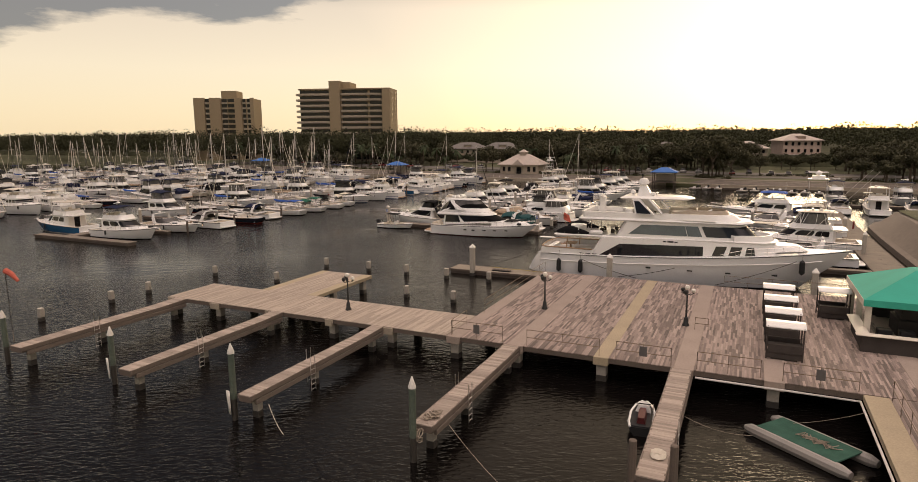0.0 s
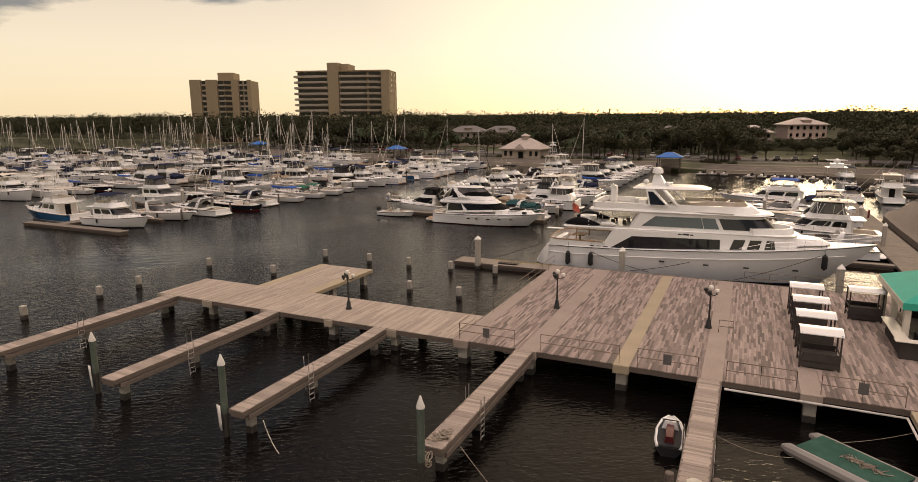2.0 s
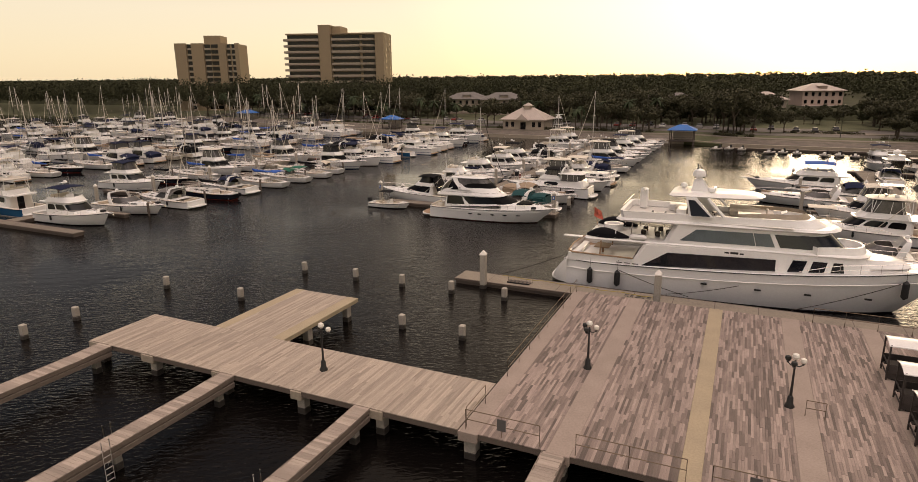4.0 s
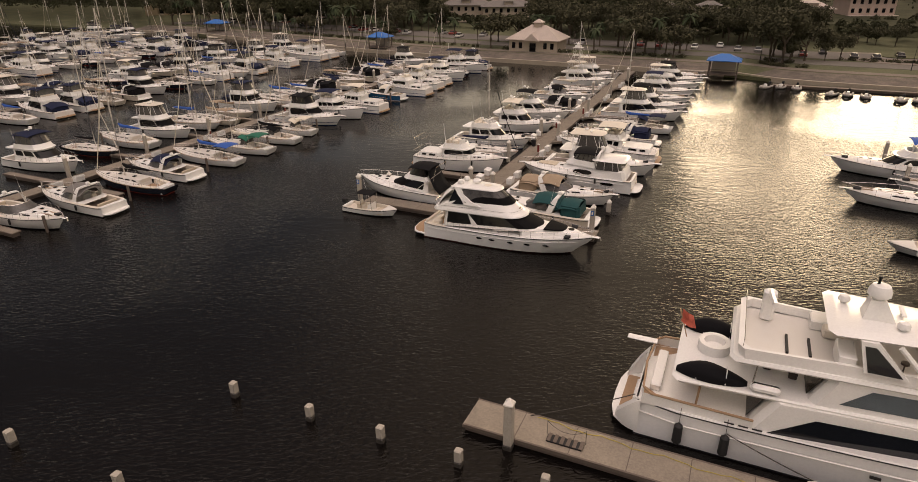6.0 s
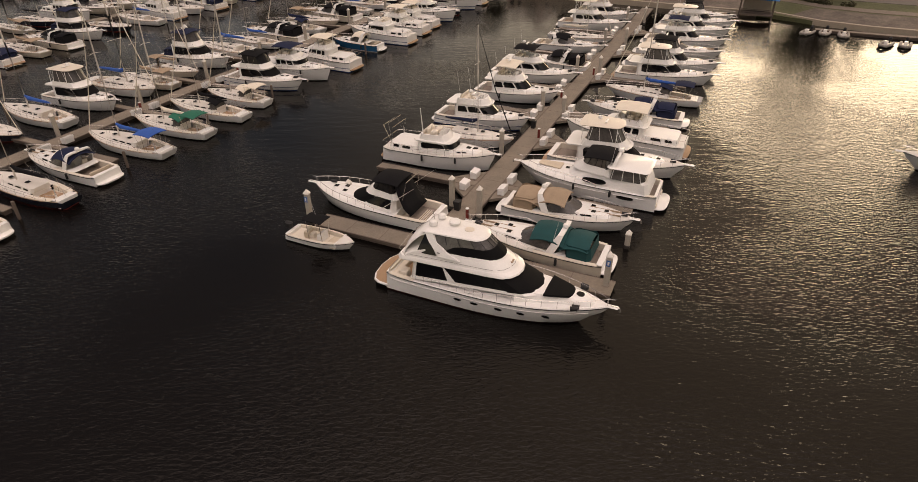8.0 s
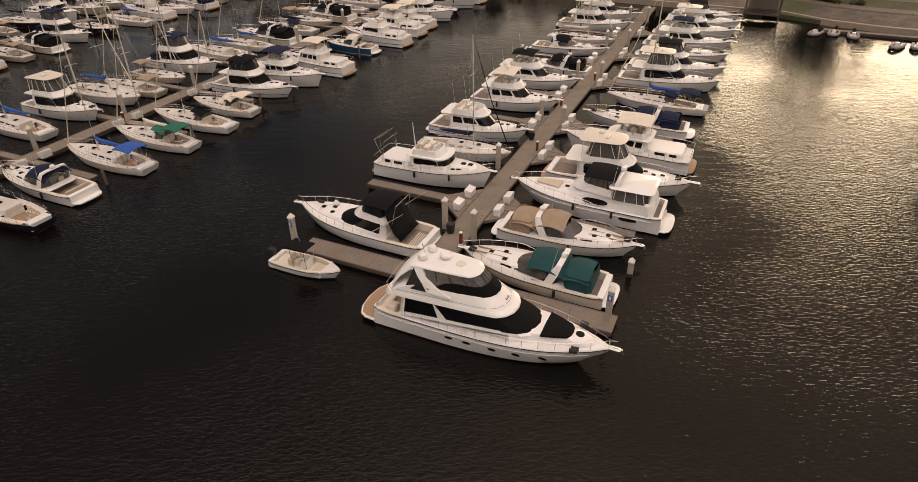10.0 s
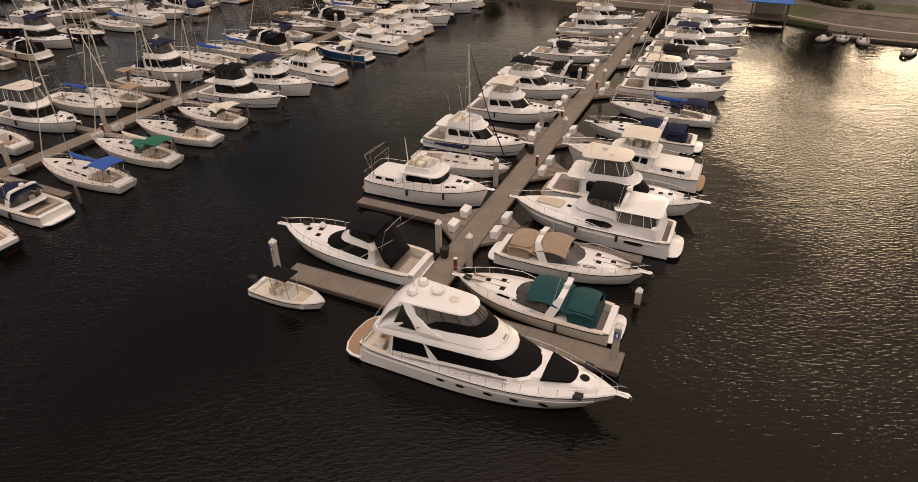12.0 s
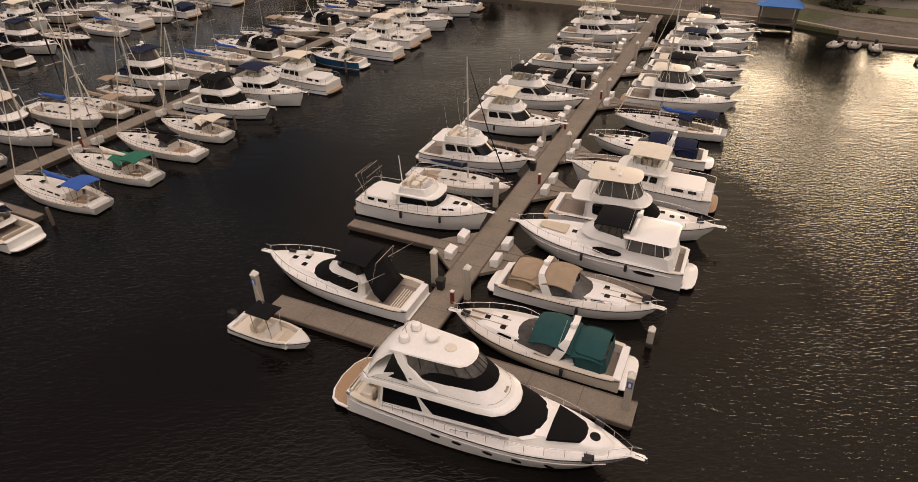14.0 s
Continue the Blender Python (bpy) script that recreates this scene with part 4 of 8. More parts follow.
def express_cruiser(label, L=11.5, B=3.7, paint=None, canvas=None, aft_canvas=None, name="express_cruiser"):
    """Low sports cruiser: long foredeck, raked windscreen, radar arch, canvas over the cockpit."""
    b = Boat(name, label, "motor boat", L, B, 1.05, 1.45, paint or H_WHITE)
    b.hull()
    b.deck(0.47)
    b.cockpit(0.47, 0.7)
    b.platform(0.8)
    trunk(b, 0.46, 0.86, 0.34, B * 0.36)
    x = lambda s: -L / 2 + s * L
    z = b.sh(0.5) + 0.3
    ra, rb = outline(x(0.30), x(0.63), B * 0.43, B * 0.37, 1.5, z - 0.22, 0.2), outline(x(0.30), x(0.515), B * 0.40, B * 0.31, 1.1, z + 0.66, 0.0)
    part("windscreen_frame", Mesh().loft([outline(x(0.24), x(0.635), B * 0.44, B * 0.38, 1.5, z - 0.4, 0.2), ra]), WHITE, b.ob)
    part("windscreen", pane(Mesh(), ra, rb, 1.2, NR - 2.2, 0.02, 0.98, 0.0, 0.9), CLEAR, b.ob)
    part("windscreen_rail", Mesh().tube([skin(ra, rb, 1.6 + (NR - 4.2) * k / 16, 0.99, 0.0) for k in range(17)], 0.03, 4), STEEL, b.ob)
    b.arch(x(0.36), B * 0.43, b.sh(0.3), b.sh(0.3) + 1.65, 0.75)
    b.dome(x(0.36) - 0.75, 0, b.sh(0.3) + 1.7, 0.24)
    if canvas:
        b.canopy(x(0.27), x(0.50), B * 0.41, b.sh(0.3) + 1.12, canvas, 0.55, tip=0.12, droop=0.3)
        m = Mesh()
        for t in (0.1, 0.5, 0.9):
            m.tube([(x(0.27 + 0.23 * t), B * 0.41 * y, b.sh(0.3) + 1.16 + 0.55 * (1 - y * y) - 0.3 * (2 * t - 1) ** 2 - 0.12 * t) for y in (-1, -0.7, -0.35, 0, 0.35, 0.7, 1)], 0.022, 4)
        part("canopy_seam", m, canvas, b.ob)
    if aft_canvas:
        b.canopy(x(0.10), x(0.30), B * 0.41, b.sh(0.3) + 1.0, aft_canvas, 0.5, tip=-0.2, name="aft_canopy", droop=0.25)
        b.curtain(x(0.08), x(0.27), B * 0.41, b.sh(0.2), b.sh(0.3) + 1.05, aft_canvas, lean=0.0)
    else:
        b.seats(x(0.09), b.fs - 0.65, B * 0.32)
    b.helm(x(0.42), b.sh(0.4) - 0.65, -B * 0.18)
    b.hatches([(0.68, 0.55), (0.70, -0.45), (0.79, 0.0)], 0.19)
    for y in (0.32, -0.32):
        part("teak_strip", Mesh().box(x(0.66), x(0.90), y - 0.03, y + 0.03, b.sh(0.72) + 0.28, b.sh(0.72) + 0.42), TAN, b.ob)
    part("bow_fender", Mesh().tube([(x(0.90), 0.35, b.fb + 0.2), (x(0.945), 0.32, b.fb + 0.2)], 0.13, 8).tube([(x(0.90), 0.05, b.fb + 0.2), (x(0.945), 0.05, b.fb + 0.2)], 0.13, 8), RUBBER, b.ob)
    b.rail(0.5)
    b.pulpit(0.45)
    b.fenders([(0.3, 1), (0.55, -1)])
    b.whip(x(0.34), B * 0.38, b.sh(0.3) + 1.2, 2.2)
    return b.ob


def flybridge_boat(label, L=12.5, B=4.1, paint=None, top=None, hard=False, mesh_screen=False, enclosed=False, name="flybridge_cruiser", tower=False, aft_open=0.22, aft_cover=None, tall=0.0):
    """Sedan with a saloon, a flying bridge above it and a roof over the bridge."""
    b = Boat(name, label, "motor boat", L, B, 1.15, 1.75, paint or H_WHITE)
    b.hull()
    b.deck(aft_open)
    b.cockpit(aft_open, 0.55, floor=TEAK if tower else None)
    b.platform(0.7, TEAK if mesh_screen else None)
    x = lambda s: -L / 2 + s * L
    trunk(b, 0.58, 0.86, 0.32, B * 0.33, 1.1, False)
    z0, z1 = b.sh(0.4) + 0.03, b.sh(0.4) + 1.45
    ra = outline(x(aft_open), x(0.70), B * 0.42, B * 0.36, 1.3, z0 - 0.1, 0.25)
    rb = outline(x(aft_open), x(0.585), B * 0.40, B * 0.33, 1.1, z1)
    b.house([ra, rb])
    b.glaze(ra, rb, [(0.5, 3.9)] if mesh_screen else [(0.5, 1.9), (2.1, 3.7)], (3.95, 0.28, 0.92), front_material=MESHCOVER if mesh_screen else GLASS, f=(0.22, 0.93) if mesh_screen else (0.42, 0.88))
    part("saloon_door", Mesh().box(x(aft_open) - 0.03, x(aft_open) + 0.01, -0.45, 0.45, b.fs - 0.5, z1 - 0.2), GLASS, b.ob)
    # flying bridge
    over = 0.01 if aft_cover else -0.09
    rc = outline(x(aft_open + over), x(0.60), B * 0.44, B * 0.36, 1.2, z1 - 0.02)
    rd = outline(x(aft_open + over), x(0.61), B * 0.45, B * 0.37, 1.2, z1 + 0.12)
    part("bridge_deck", Mesh().loft([rc, rd], cap0=True, cap1=True), WHITE, b.ob)
    re_ = outline(x(aft_open + 0.02), x(0.59), B * 0.43, B * 0.35, 1.2, z1 + 0.1)
    rf = outline(x(aft_open + 0.04), x(0.545), B * 0.41, B * 0.32, 1.0, z1 + 0.75)
    rg = outline(x(aft_open + 0.05), x(0.535), B * 0.38, B * 0.29, 0.95, z1 + 0.75)
    rh = outline(x(aft_open + 0.05), x(0.535), B * 0.37, B * 0.28, 0.95, z1 + 0.2)
    b.house([re_, rf, rg, rh], "bridge_coaming")
    b.helm(x(0.46), z1 + 0.15, -B * 0.1)
    b.seats(x(aft_open + 0.07), z1 + 0.15, B * 0.3, CREAM)
    zt = z1 + 2.15
    if aft_cover:
        b.canopy(x(0.05), x(aft_open + 0.02), B * 0.40, z0 + 0.55, aft_cover, 0.3, name="cockpit_cover", droop=0.2, tip=0.5)
        b.curtain(x(0.06), x(aft_open), B * 0.40, z0 - 0.1, z0 + 0.6, aft_cover, lean=0.0)
    if hard:
        b.house([outline(x(aft_open), x(0.53), B * 0.40, B * 0.34, 0.9, zt), outline(x(aft_open - 0.005), x(0.535), B * 0.41, B * 0.35, 0.9, zt + 0.07), outline(x(aft_open + 0.03), x(0.50), B * 0.33, B * 0.28, 0.8, zt + 0.17)], "hard_top", CREAM)
        m = Mesh()
        for s in (aft_open + 0.03, 0.5):
            for side in (1, -1):
                m.tube([(x(s), side * B * 0.40, z1 + 0.6), (x(s), side * B * 0.36, zt)], 0.04, 5)
        part("top_frame", m, WHITE, b.ob)
    elif top:
        b.canopy(x(aft_open + 0.05), x(0.52), B * 0.40, zt - 0.2, top, 0.2, low=z1 + 0.7)
    if enclosed and (hard or top):
        a1, a2 = outline(x(aft_open + 0.06), x(0.55), B * 0.40, B * 0.33, 1.0, z1 + 0.72), outline(x(aft_open + 0.08), x(0.50), B * 0.37, B * 0.31, 0.85, zt - 0.12)
        part("enclosure_curtain", Mesh().loft([a1, a2]), SMOKED if top is BLACKC and mesh_screen else CLEAR, b.ob)
        m = Mesh()
        for i in range(0, NR, 2):
            m.tube([skin(a1, a2, min(i, NR - 1.01), 0, 0.015), skin(a1, a2, min(i, NR - 1.01), 1, 0.015)], 0.025, 4)
        part("curtain_frame", m, top or WHITE, b.ob)
    if tower:
        m = Mesh()
        for s, side in ((aft_open + 0.03, 1), (aft_open + 0.03, -1), (0.5, 1), (0.5, -1)):
            m.tube([(x(s), side * B * 0.40, z1 + 0.6), (x(0.38 + (s - 0.38) * 0.4), side * B * 0.16, zt + 2.4)], 0.035, 5)
        m.box(x(0.30), x(0.46), -B * 0.2, B * 0.2, zt + 1.4, zt + 1.46).box(x(0.30), x(0.46), -B * 0.22, B * 0.22, zt + 3.0 + tall, zt + 3.06 + tall)
        for sx in (0.31, 0.45):
            for side in (1, -1):
                m.tube([(x(sx), side * B * 0.17, zt + 1.4), (x(sx), side * B * 0.17, zt + 3.0 + tall)], 0.03, 4)
        m.box(x(0.33), x(0.43), -B * 0.12, B * 0.12, zt + 3.06 + tall, zt + 3.5 + tall)
        for side in (1, -1):
            m.tube([(x(0.31), side * B * 0.2, zt + 3.9 + tall), (x(0.46), side * B * 0.2, zt + 3.9 + tall)], 0.03, 4)
            m.tube([(x(0.38), side * B * 0.17, zt + 3.0 + tall), (x(0.38), side * B * 0.2, zt + 3.9 + tall)], 0.025, 4)
        part("fishing_tower", m, WHITE, b.ob)
        part("tower_dome", Mesh().spin([(0.1, 0), (0.38, 0.1), (0.38, 0.4), (0.05, 0.62)], 10, (x(0.38), 0, zt + 3.5 + tall)), WHITE, b.ob)
        for side in (1, -1):
            part("outrigger", Mesh().tube([(x(0.45), side * B * 0.45, z0 + 0.6), (x(0.2) - tall * 3.0, side * B * (0.9 - 0.3 * tall), zt + 4.2 + tall)], [0.04, 0.015], 4), ALU, b.ob)
    b.dome(x(0.34), 0.5, zt + 0.12 if (hard or top) else z1 + 0.9, 0.25)
    b.scanner(x(0.40), -0.3, zt + 0.12 if (hard or top) else z1 + 0.9)
    b.hatches([(0.68, 0.4), (0.74, -0.1), (0.80, 0)], 0.2)
    part("bow_fender", Mesh().tube([(x(0.885), 0.3, b.fb + 0.12), (x(0.925), 0.3, b.fb + 0.14)], 0.13, 8).tube([(x(0.885), 0.0, b.fb + 0.12), (x(0.925), 0.0, b.fb + 0.14)], 0.13, 8), RUBBER, b.ob)
    b.rail(0.36, posts=9)
    b.pulpit(0.7)
    b.fenders([(0.35, -1), (0.6, 1)])
    b.whip(x(0.3), B * 0.38, z1 + 0.7, 3.0)
    b.whip(x(0.3), -B * 0.38, z1 + 0.7, 3.0)
    return b.ob


def cockpit_yacht(label, L=13.8, B=4.5):
    """High-sided yacht: aft deck under a hard roof with vinyl curtains, bridge under a black bimini, long smooth foredeck."""
    b = Boat("sedan_yacht", label, "motor boat", L, B, 1.6, 1.9, H_WHITE)
    b.hull(rake=1.9)
    b.deck(0.05, WHITE)
    b.cockpit(0.07, 0.5, 0.3, None, 0.01)
    b.platform(1.0)
    x = lambda s: -L / 2 + s * L
    ra, rb = outline(x(0.05), x(0.66), B * 0.465, B * 0.38, 2.4, 1.55, 0.25), outline(x(0.07), x(0.57), B * 0.44, B * 0.34, 2.0, 2.55, 0.15)
    rc = outline(x(0.08), x(0.53), B * 0.40, B * 0.30, 1.8, 2.7, 0.15)
    b.house([ra, rb, rc], "saloon")
    for side in (1, -1):
        oval = lambda x0, hx, z0, hz, w: [(x0 + hx * math.copysign(abs(math.cos(a * math.pi / 9)) ** 0.7, math.cos(a * math.pi / 9)), side * w(z0 + hz * math.sin(a * math.pi / 9)), z0 + hz * math.sin(a * math.pi / 9)) for a in range(18)]
        part("side_window", Mesh().add(oval(x(0.42), 1.15, 2.15, 0.27, lambda z: B * (0.465 - 0.045 * (z - 1.6))), [tuple(range(18))]), GLASS, b.ob, "long dark oval saloon window")
        part("hull_window", Mesh().add(oval(x(0.2), 0.8, 1.08, 0.17, lambda z: b.w(0.2) * 0.985 + 0.02), [tuple(range(18))]), GLASS, b.ob, "dark oval hull window")
        part("hull_band", Mesh().tube([b.edge(0.06 + 0.8 * k / 12, -0.015, -0.35, side) for k in range(13)], 0.03, 4), WHITE, b.ob)
        part("stern_stair", Mesh().box(x(0.0) - 0.1, x(0.03), side * B * 0.32 - 0.35, side * B * 0.32 + 0.35, 0.4, 0.75, 0.05).box(x(0.01), x(0.05), side * B * 0.32 - 0.35, side * B * 0.32 + 0.35, 0.4, 1.1, 0.05), CREAM, b.ob)
    trunk(b, 0.60, 0.88, 0.25, B * 0.30, 1.4, False)
    part("foredeck_pad", Mesh().loft([outline(x(0.68), x(0.85), 0.75, 0.55, 0.6, 2.12, 0.06), outline(x(0.68), x(0.85), 0.72, 0.52, 0.58, 2.2, 0.06)], cap1=True), BEIGE, b.ob)
    # aft deck: curtains and hard roof
    rd, re_ = outline(x(0.09), x(0.33), B * 0.42, B * 0.42, 0.3, 2.6), outline(x(0.11), x(0.32), B * 0.40, B * 0.40, 0.3, 3.62)
    part("aft_curtain", Mesh().loft([rd, re_]), CLEAR, b.ob)
    m = Mesh()
    for k in (0, 1.3, 2.7, 4, 8, 11.8, 13, 14.3, 15.6):
        m.tube([skin(rd, re_, k, 0, 0.015), skin(rd, re_, k, 1, 0.015)], 0.03, 4)
    part("curtain_frame", m, WHITE, b.ob)
    part("aft_roof", Mesh().loft([outline(x(0.07), x(0.35), B * 0.42, B * 0.42, 0.3, 3.6), outline(x(0.065), x(0.355), B * 0.44, B * 0.44, 0.3, 3.66), outline(x(0.08), x(0.35), B * 0.40, B * 0.40, 0.3, 3.76)], cap0=True, cap1=True), WHITE, b.ob)
    # bridge
    rf, rg = outline(x(0.30), x(0.60), B * 0.41, B * 0.34, 1.7, 2.65, 0.1), outline(x(0.31), x(0.54), B * 0.38, B * 0.30, 1.3, 3.35)
    rh, ri = outline(x(0.32), x(0.53), B * 0.35, B * 0.27, 1.2, 3.35), outline(x(0.32), x(0.53), B * 0.35, B * 0.27, 1.2, 2.8)
    b.house([rf, rg, rh, ri], "bridge_coaming")
    b.helm(x(0.44), 2.8, -0.5)
    rj, rk = outline(x(0.33), x(0.535), B * 0.37, B * 0.29, 1.2, 3.33), outline(x(0.34), x(0.49), B * 0.34, B * 0.28, 0.9, 4.3)
    part("bridge_curtain", Mesh().loft([rj, rk]), CLEAR, b.ob)
    m = Mesh()
    for k in (0.5, 2, 3.5, 5, 6.6, 8, 9.4, 11, 12.5, 14, 15.4):
        m.tube([skin(rj, rk, k, 0, 0.015), skin(rj, rk, k, 1, 0.015)], 0.025, 4)
    part("bridge_curtain_frame", m, BLACKC, b.ob)
    b.canopy(x(0.31), x(0.51), B * 0.36, 4.3, BLACKC, 0.2, name="bimini")
    b.arch(x(0.31), B * 0.38, 3.5, 4.55, 0.3, wide=0.18)
    b.dome(x(0.29), 0, 4.6, 0.26)
    b.hatches([(0.64, 0.0)], 0.2)
    b.rail(0.40, posts=9)
    b.pulpit(0.6)
    b.fenders([(0.3, 1), (0.55, 1)])
    b.whip(x(0.33), B * 0.36, 3.4, 3.0)
    return b.ob


def trawler(label, L=12.2, B=4.2, paint=None, top=None, name="trawler_yacht", blue_windows=False, bridge=True):
    """High-sided cruiser with an aft cabin, a square saloon with many windows and an open bridge."""
    b = Boat(name, label, "motor boat", L, B, 1.45, 2.05, paint or H_WHITE)
    b.hull(rake=L * 0.07)
    b.deck(0.0)
    part("transom", Mesh().box(-L / 2 - 0.03, -L / 2 + 0.1, -b.w(0) + 0.02, b.w(0) - 0.02, 0.2, b.fs + 0.05, 0.03), WHITE, b.ob)
    b.platform(0.6, TEAK)
    x = lambda s: -L / 2 + s * L
    z = b.sh(0.3)
    ra, rb = outline(x(0.05), x(0.34), B * 0.38, B * 0.38, 0.3, z - 0.05), outline(x(0.06), x(0.34), B * 0.35, B * 0.35, 0.3, z + 0.55)
    b.house([ra, rb], "aft_cabin")
    b.glaze(ra, rb, [(0.5, 1.5), (2.0, 3.2)], f=(0.35, 0.8))
    rc, rd = outline(x(0.33), x(0.68), B * 0.41, B * 0.38, 0.8, z - 0.05, 0.2), outline(x(0.33), x(0.63), B * 0.38, B * 0.35, 0.7, z + 1.35)
    b.house([rc, rd], "saloon")
    b.glaze(rc, rd, [(0.3, 1.3), (1.5, 2.5), (2.7, 3.8)] if top else [(0.5, 3.95)], (4.0, 0.45, 0.9), f=(0.45, 0.88))
    trunk(b, 0.66, 0.88, 0.35, B * 0.30, 0.9)
    part("saloon_roof", Mesh().loft([outline(x(0.30), x(0.66), B * 0.42, B * 0.39, 0.8, z + 1.33), outline(x(0.30), x(0.66), B * 0.42, B * 0.39, 0.8, z + 1.42)], cap0=True, cap1=True), WHITE, b.ob)
    if bridge:
        re_, rf = outline(x(0.34), x(0.60), B * 0.35, B * 0.31, 0.6, z + 1.4), outline(x(0.36), x(0.57), B * 0.34, B * 0.29, 0.5, z + 2.0)
        rg, rh = outline(x(0.37), x(0.565), B * 0.31, B * 0.26, 0.45, z + 2.0), outline(x(0.37), x(0.565), B * 0.31, B * 0.26, 0.45, z + 1.5)
        b.house([re_, rf, rg, rh], "bridge_coaming")
        b.helm(x(0.50), z + 1.45)
        b.seats(x(0.38), z + 1.45, B * 0.26, CREAM)
        part("bridge_clutter", Mesh().box(x(0.44), x(0.49), -1.1, -0.3, z + 1.6, z + 2.35, 0.1).box(x(0.43), x(0.48), 0.2, 1.1, z + 1.6, z + 2.2, 0.12).box(x(0.39), x(0.42), -0.8, 0.6, z + 1.7, z + 2.45, 0.08), CREAM, b.ob, "cream covered bridge seats")
    if top:
        b.canopy(x(0.32), x(0.58), B * 0.38, z + 3.1, top, 0.2, low=z + 1.8)
    else:
        m = Mesh()
        for dx, up in ((-0.9, 2.3), (-0.3, 2.6), (0.2, 2.2)):
            m.tube([(x(0.08), B * 0.34, z + 0.5), (x(0.08) + dx, B * 0.33, z + up), (x(0.08) + dx, -B * 0.33, z + up), (x(0.08), -B * 0.34, z + 0.5)], 0.022, 4)
        part("canopy_hoops", m, STEEL, b.ob, "bare steel hoops of a folded canopy")
    b.rail(0.3, posts=10, high=0.75, mid=True)
    m = Mesh()
    path = [b.edge(0.3 - 0.3 * k / 5, 0.1, 0.75) for k in range(6)]
    loop = path + [Vector((p.x, -p.y, p.z)) for p in path[::-1]]
    m.tube(loop, 0.022, 4)
    for p in loop:
        m.tube([p - Vector((0, 0, 0.75)), p], 0.016, 4)
    part("stern_rail", m, STEEL, b.ob)
    part("mast", Mesh().tube([(x(0.33), 0, z + 1.4), (x(0.31), 0, z + 4.2)], [0.06, 0.03], 6), WHITE, b.ob)
    b.hatches([(0.76, 0), (0.82, 0)])
    b.pulpit(0.6)
    b.fenders([(0.4, -1), (0.7, -1)])
    return b.ob


def sailboat(label, L=11.0, B=3.5, paint=None, cover=None, dodger=None, bimini=None, mast=1.28, jib=None, name="sailboat", mast_paint=None):
    """Sloop with coach roof, mast, boom with its stowed sail, stays and a cockpit aft."""
    b = Boat(name, label, "sailboat", L, B, 0.95, 1.25, paint or H_WHITE, True)
    b.hull(rake=L * 0.13)
    b.deck(0.30, NONSKID, 0.08)
    b.cockpit(0.30, 0.45, 0.55, TEAK, 0.06)
    x = lambda s: -L / 2 + s * L
    z = b.sh(0.45)
    ra = outline(x(0.29), x(0.76), B * 0.30, B * 0.22, 1.1, z, 0.12)
    rb = outline(x(0.29), x(0.72), B * 0.25, B * 0.18, 0.9, z + 0.42, -0.06)
    b.house([ra, rb], "coach_roof", NONSKID)
    b.glaze(ra, rb, [(0.4, 1.2), (1.5, 2.3), (2.6, 3.4)], f=(0.35, 0.72))
    b.lift = lambda s: 0.36 if 0.3 < s < 0.7 else 0.0
    b.hatches([(0.44, 0), (0.64, 0), (0.82, 0)], 0.22)
    H = L * mast
    mx = x(0.58)
    mp = mast_paint or ALU
    part("mast", Mesh().tube([(mx, 0, z + 0.3), (mx - 0.05, 0, H * 0.6), (mx - 0.12, 0, H)], [0.095, 0.09, 0.055], 8), mp, b.ob)
    bz = z + 1.35
    part("boom", Mesh().tube([(mx - 0.1, 0, bz), (x(0.17), 0, bz + 0.12)], 0.065, 6), mp, b.ob)
    if cover:
        n = 7
        pts = [(mx - 0.05 + (x(0.19) - mx) * k / n, 0, bz + 0.24 - 0.05 * k / n + (0.25 if k == 0 else 0)) for k in range(n + 1)]
        part("sail_cover", Mesh().tube(pts, [0.12, 0.25, 0.22, 0.21, 0.19, 0.17, 0.14, 0.06], 8), cover, b.ob)
    for hz, hw in ((H * 0.42, 0.95), (H * 0.70, 0.7)):
        part("spreader", Mesh().tube([(mx - 0.15, -hw, hz), (mx, 0, hz + 0.05), (mx - 0.15, hw, hz)], 0.028, 4), mp, b.ob)
    m = Mesh()
    head = (mx - 0.1, 0, H - 0.15)
    m.tube([head, (x(0.01), 0, b.fs)], 0.007, 3)
    for side in (1, -1):
        chain = b.edge(0.56, 0.05, 0, side)
        m.tube([chain, (mx - 0.15, side * 0.95, H * 0.42), (mx - 0.15, side * 0.7, H * 0.70), head], 0.007, 3)
        m.tube([chain + Vector((-0.3, 0, 0)), (mx, 0, H * 0.42)], 0.007, 3)
    part("standing_rigging", m, STEEL, b.ob)
    part("furled_jib", Mesh().tube([(x(0.985), 0, b.fb + 0.3), (x(0.97) + (mx - x(0.97)) * 0.5, 0, H * 0.5), head], [0.06, 0.05, 0.02], 6), jib or CREAMC, b.ob)
    if dodger:
        b.canopy(x(0.27), x(0.40), B * 0.30, z + 0.95, dodger, 0.22, tip=0.45, name="dodger")
        b.curtain(x(0.29), x(0.385), B * 0.29, z + 0.25, z + 0.9, CLEAR, lean=0.25)
    if bimini:
        b.canopy(x(0.05), x(0.25), B * 0.34, z + 1.75, bimini, 0.14, low=b.fs, name="bimini")
    part("wheel_pedestal", Mesh().tube([(x(0.14), 0, b.fs - 0.4), (x(0.14), 0, b.fs + 0.45)], [0.12, 0.08], 6), WHITE, b.ob)
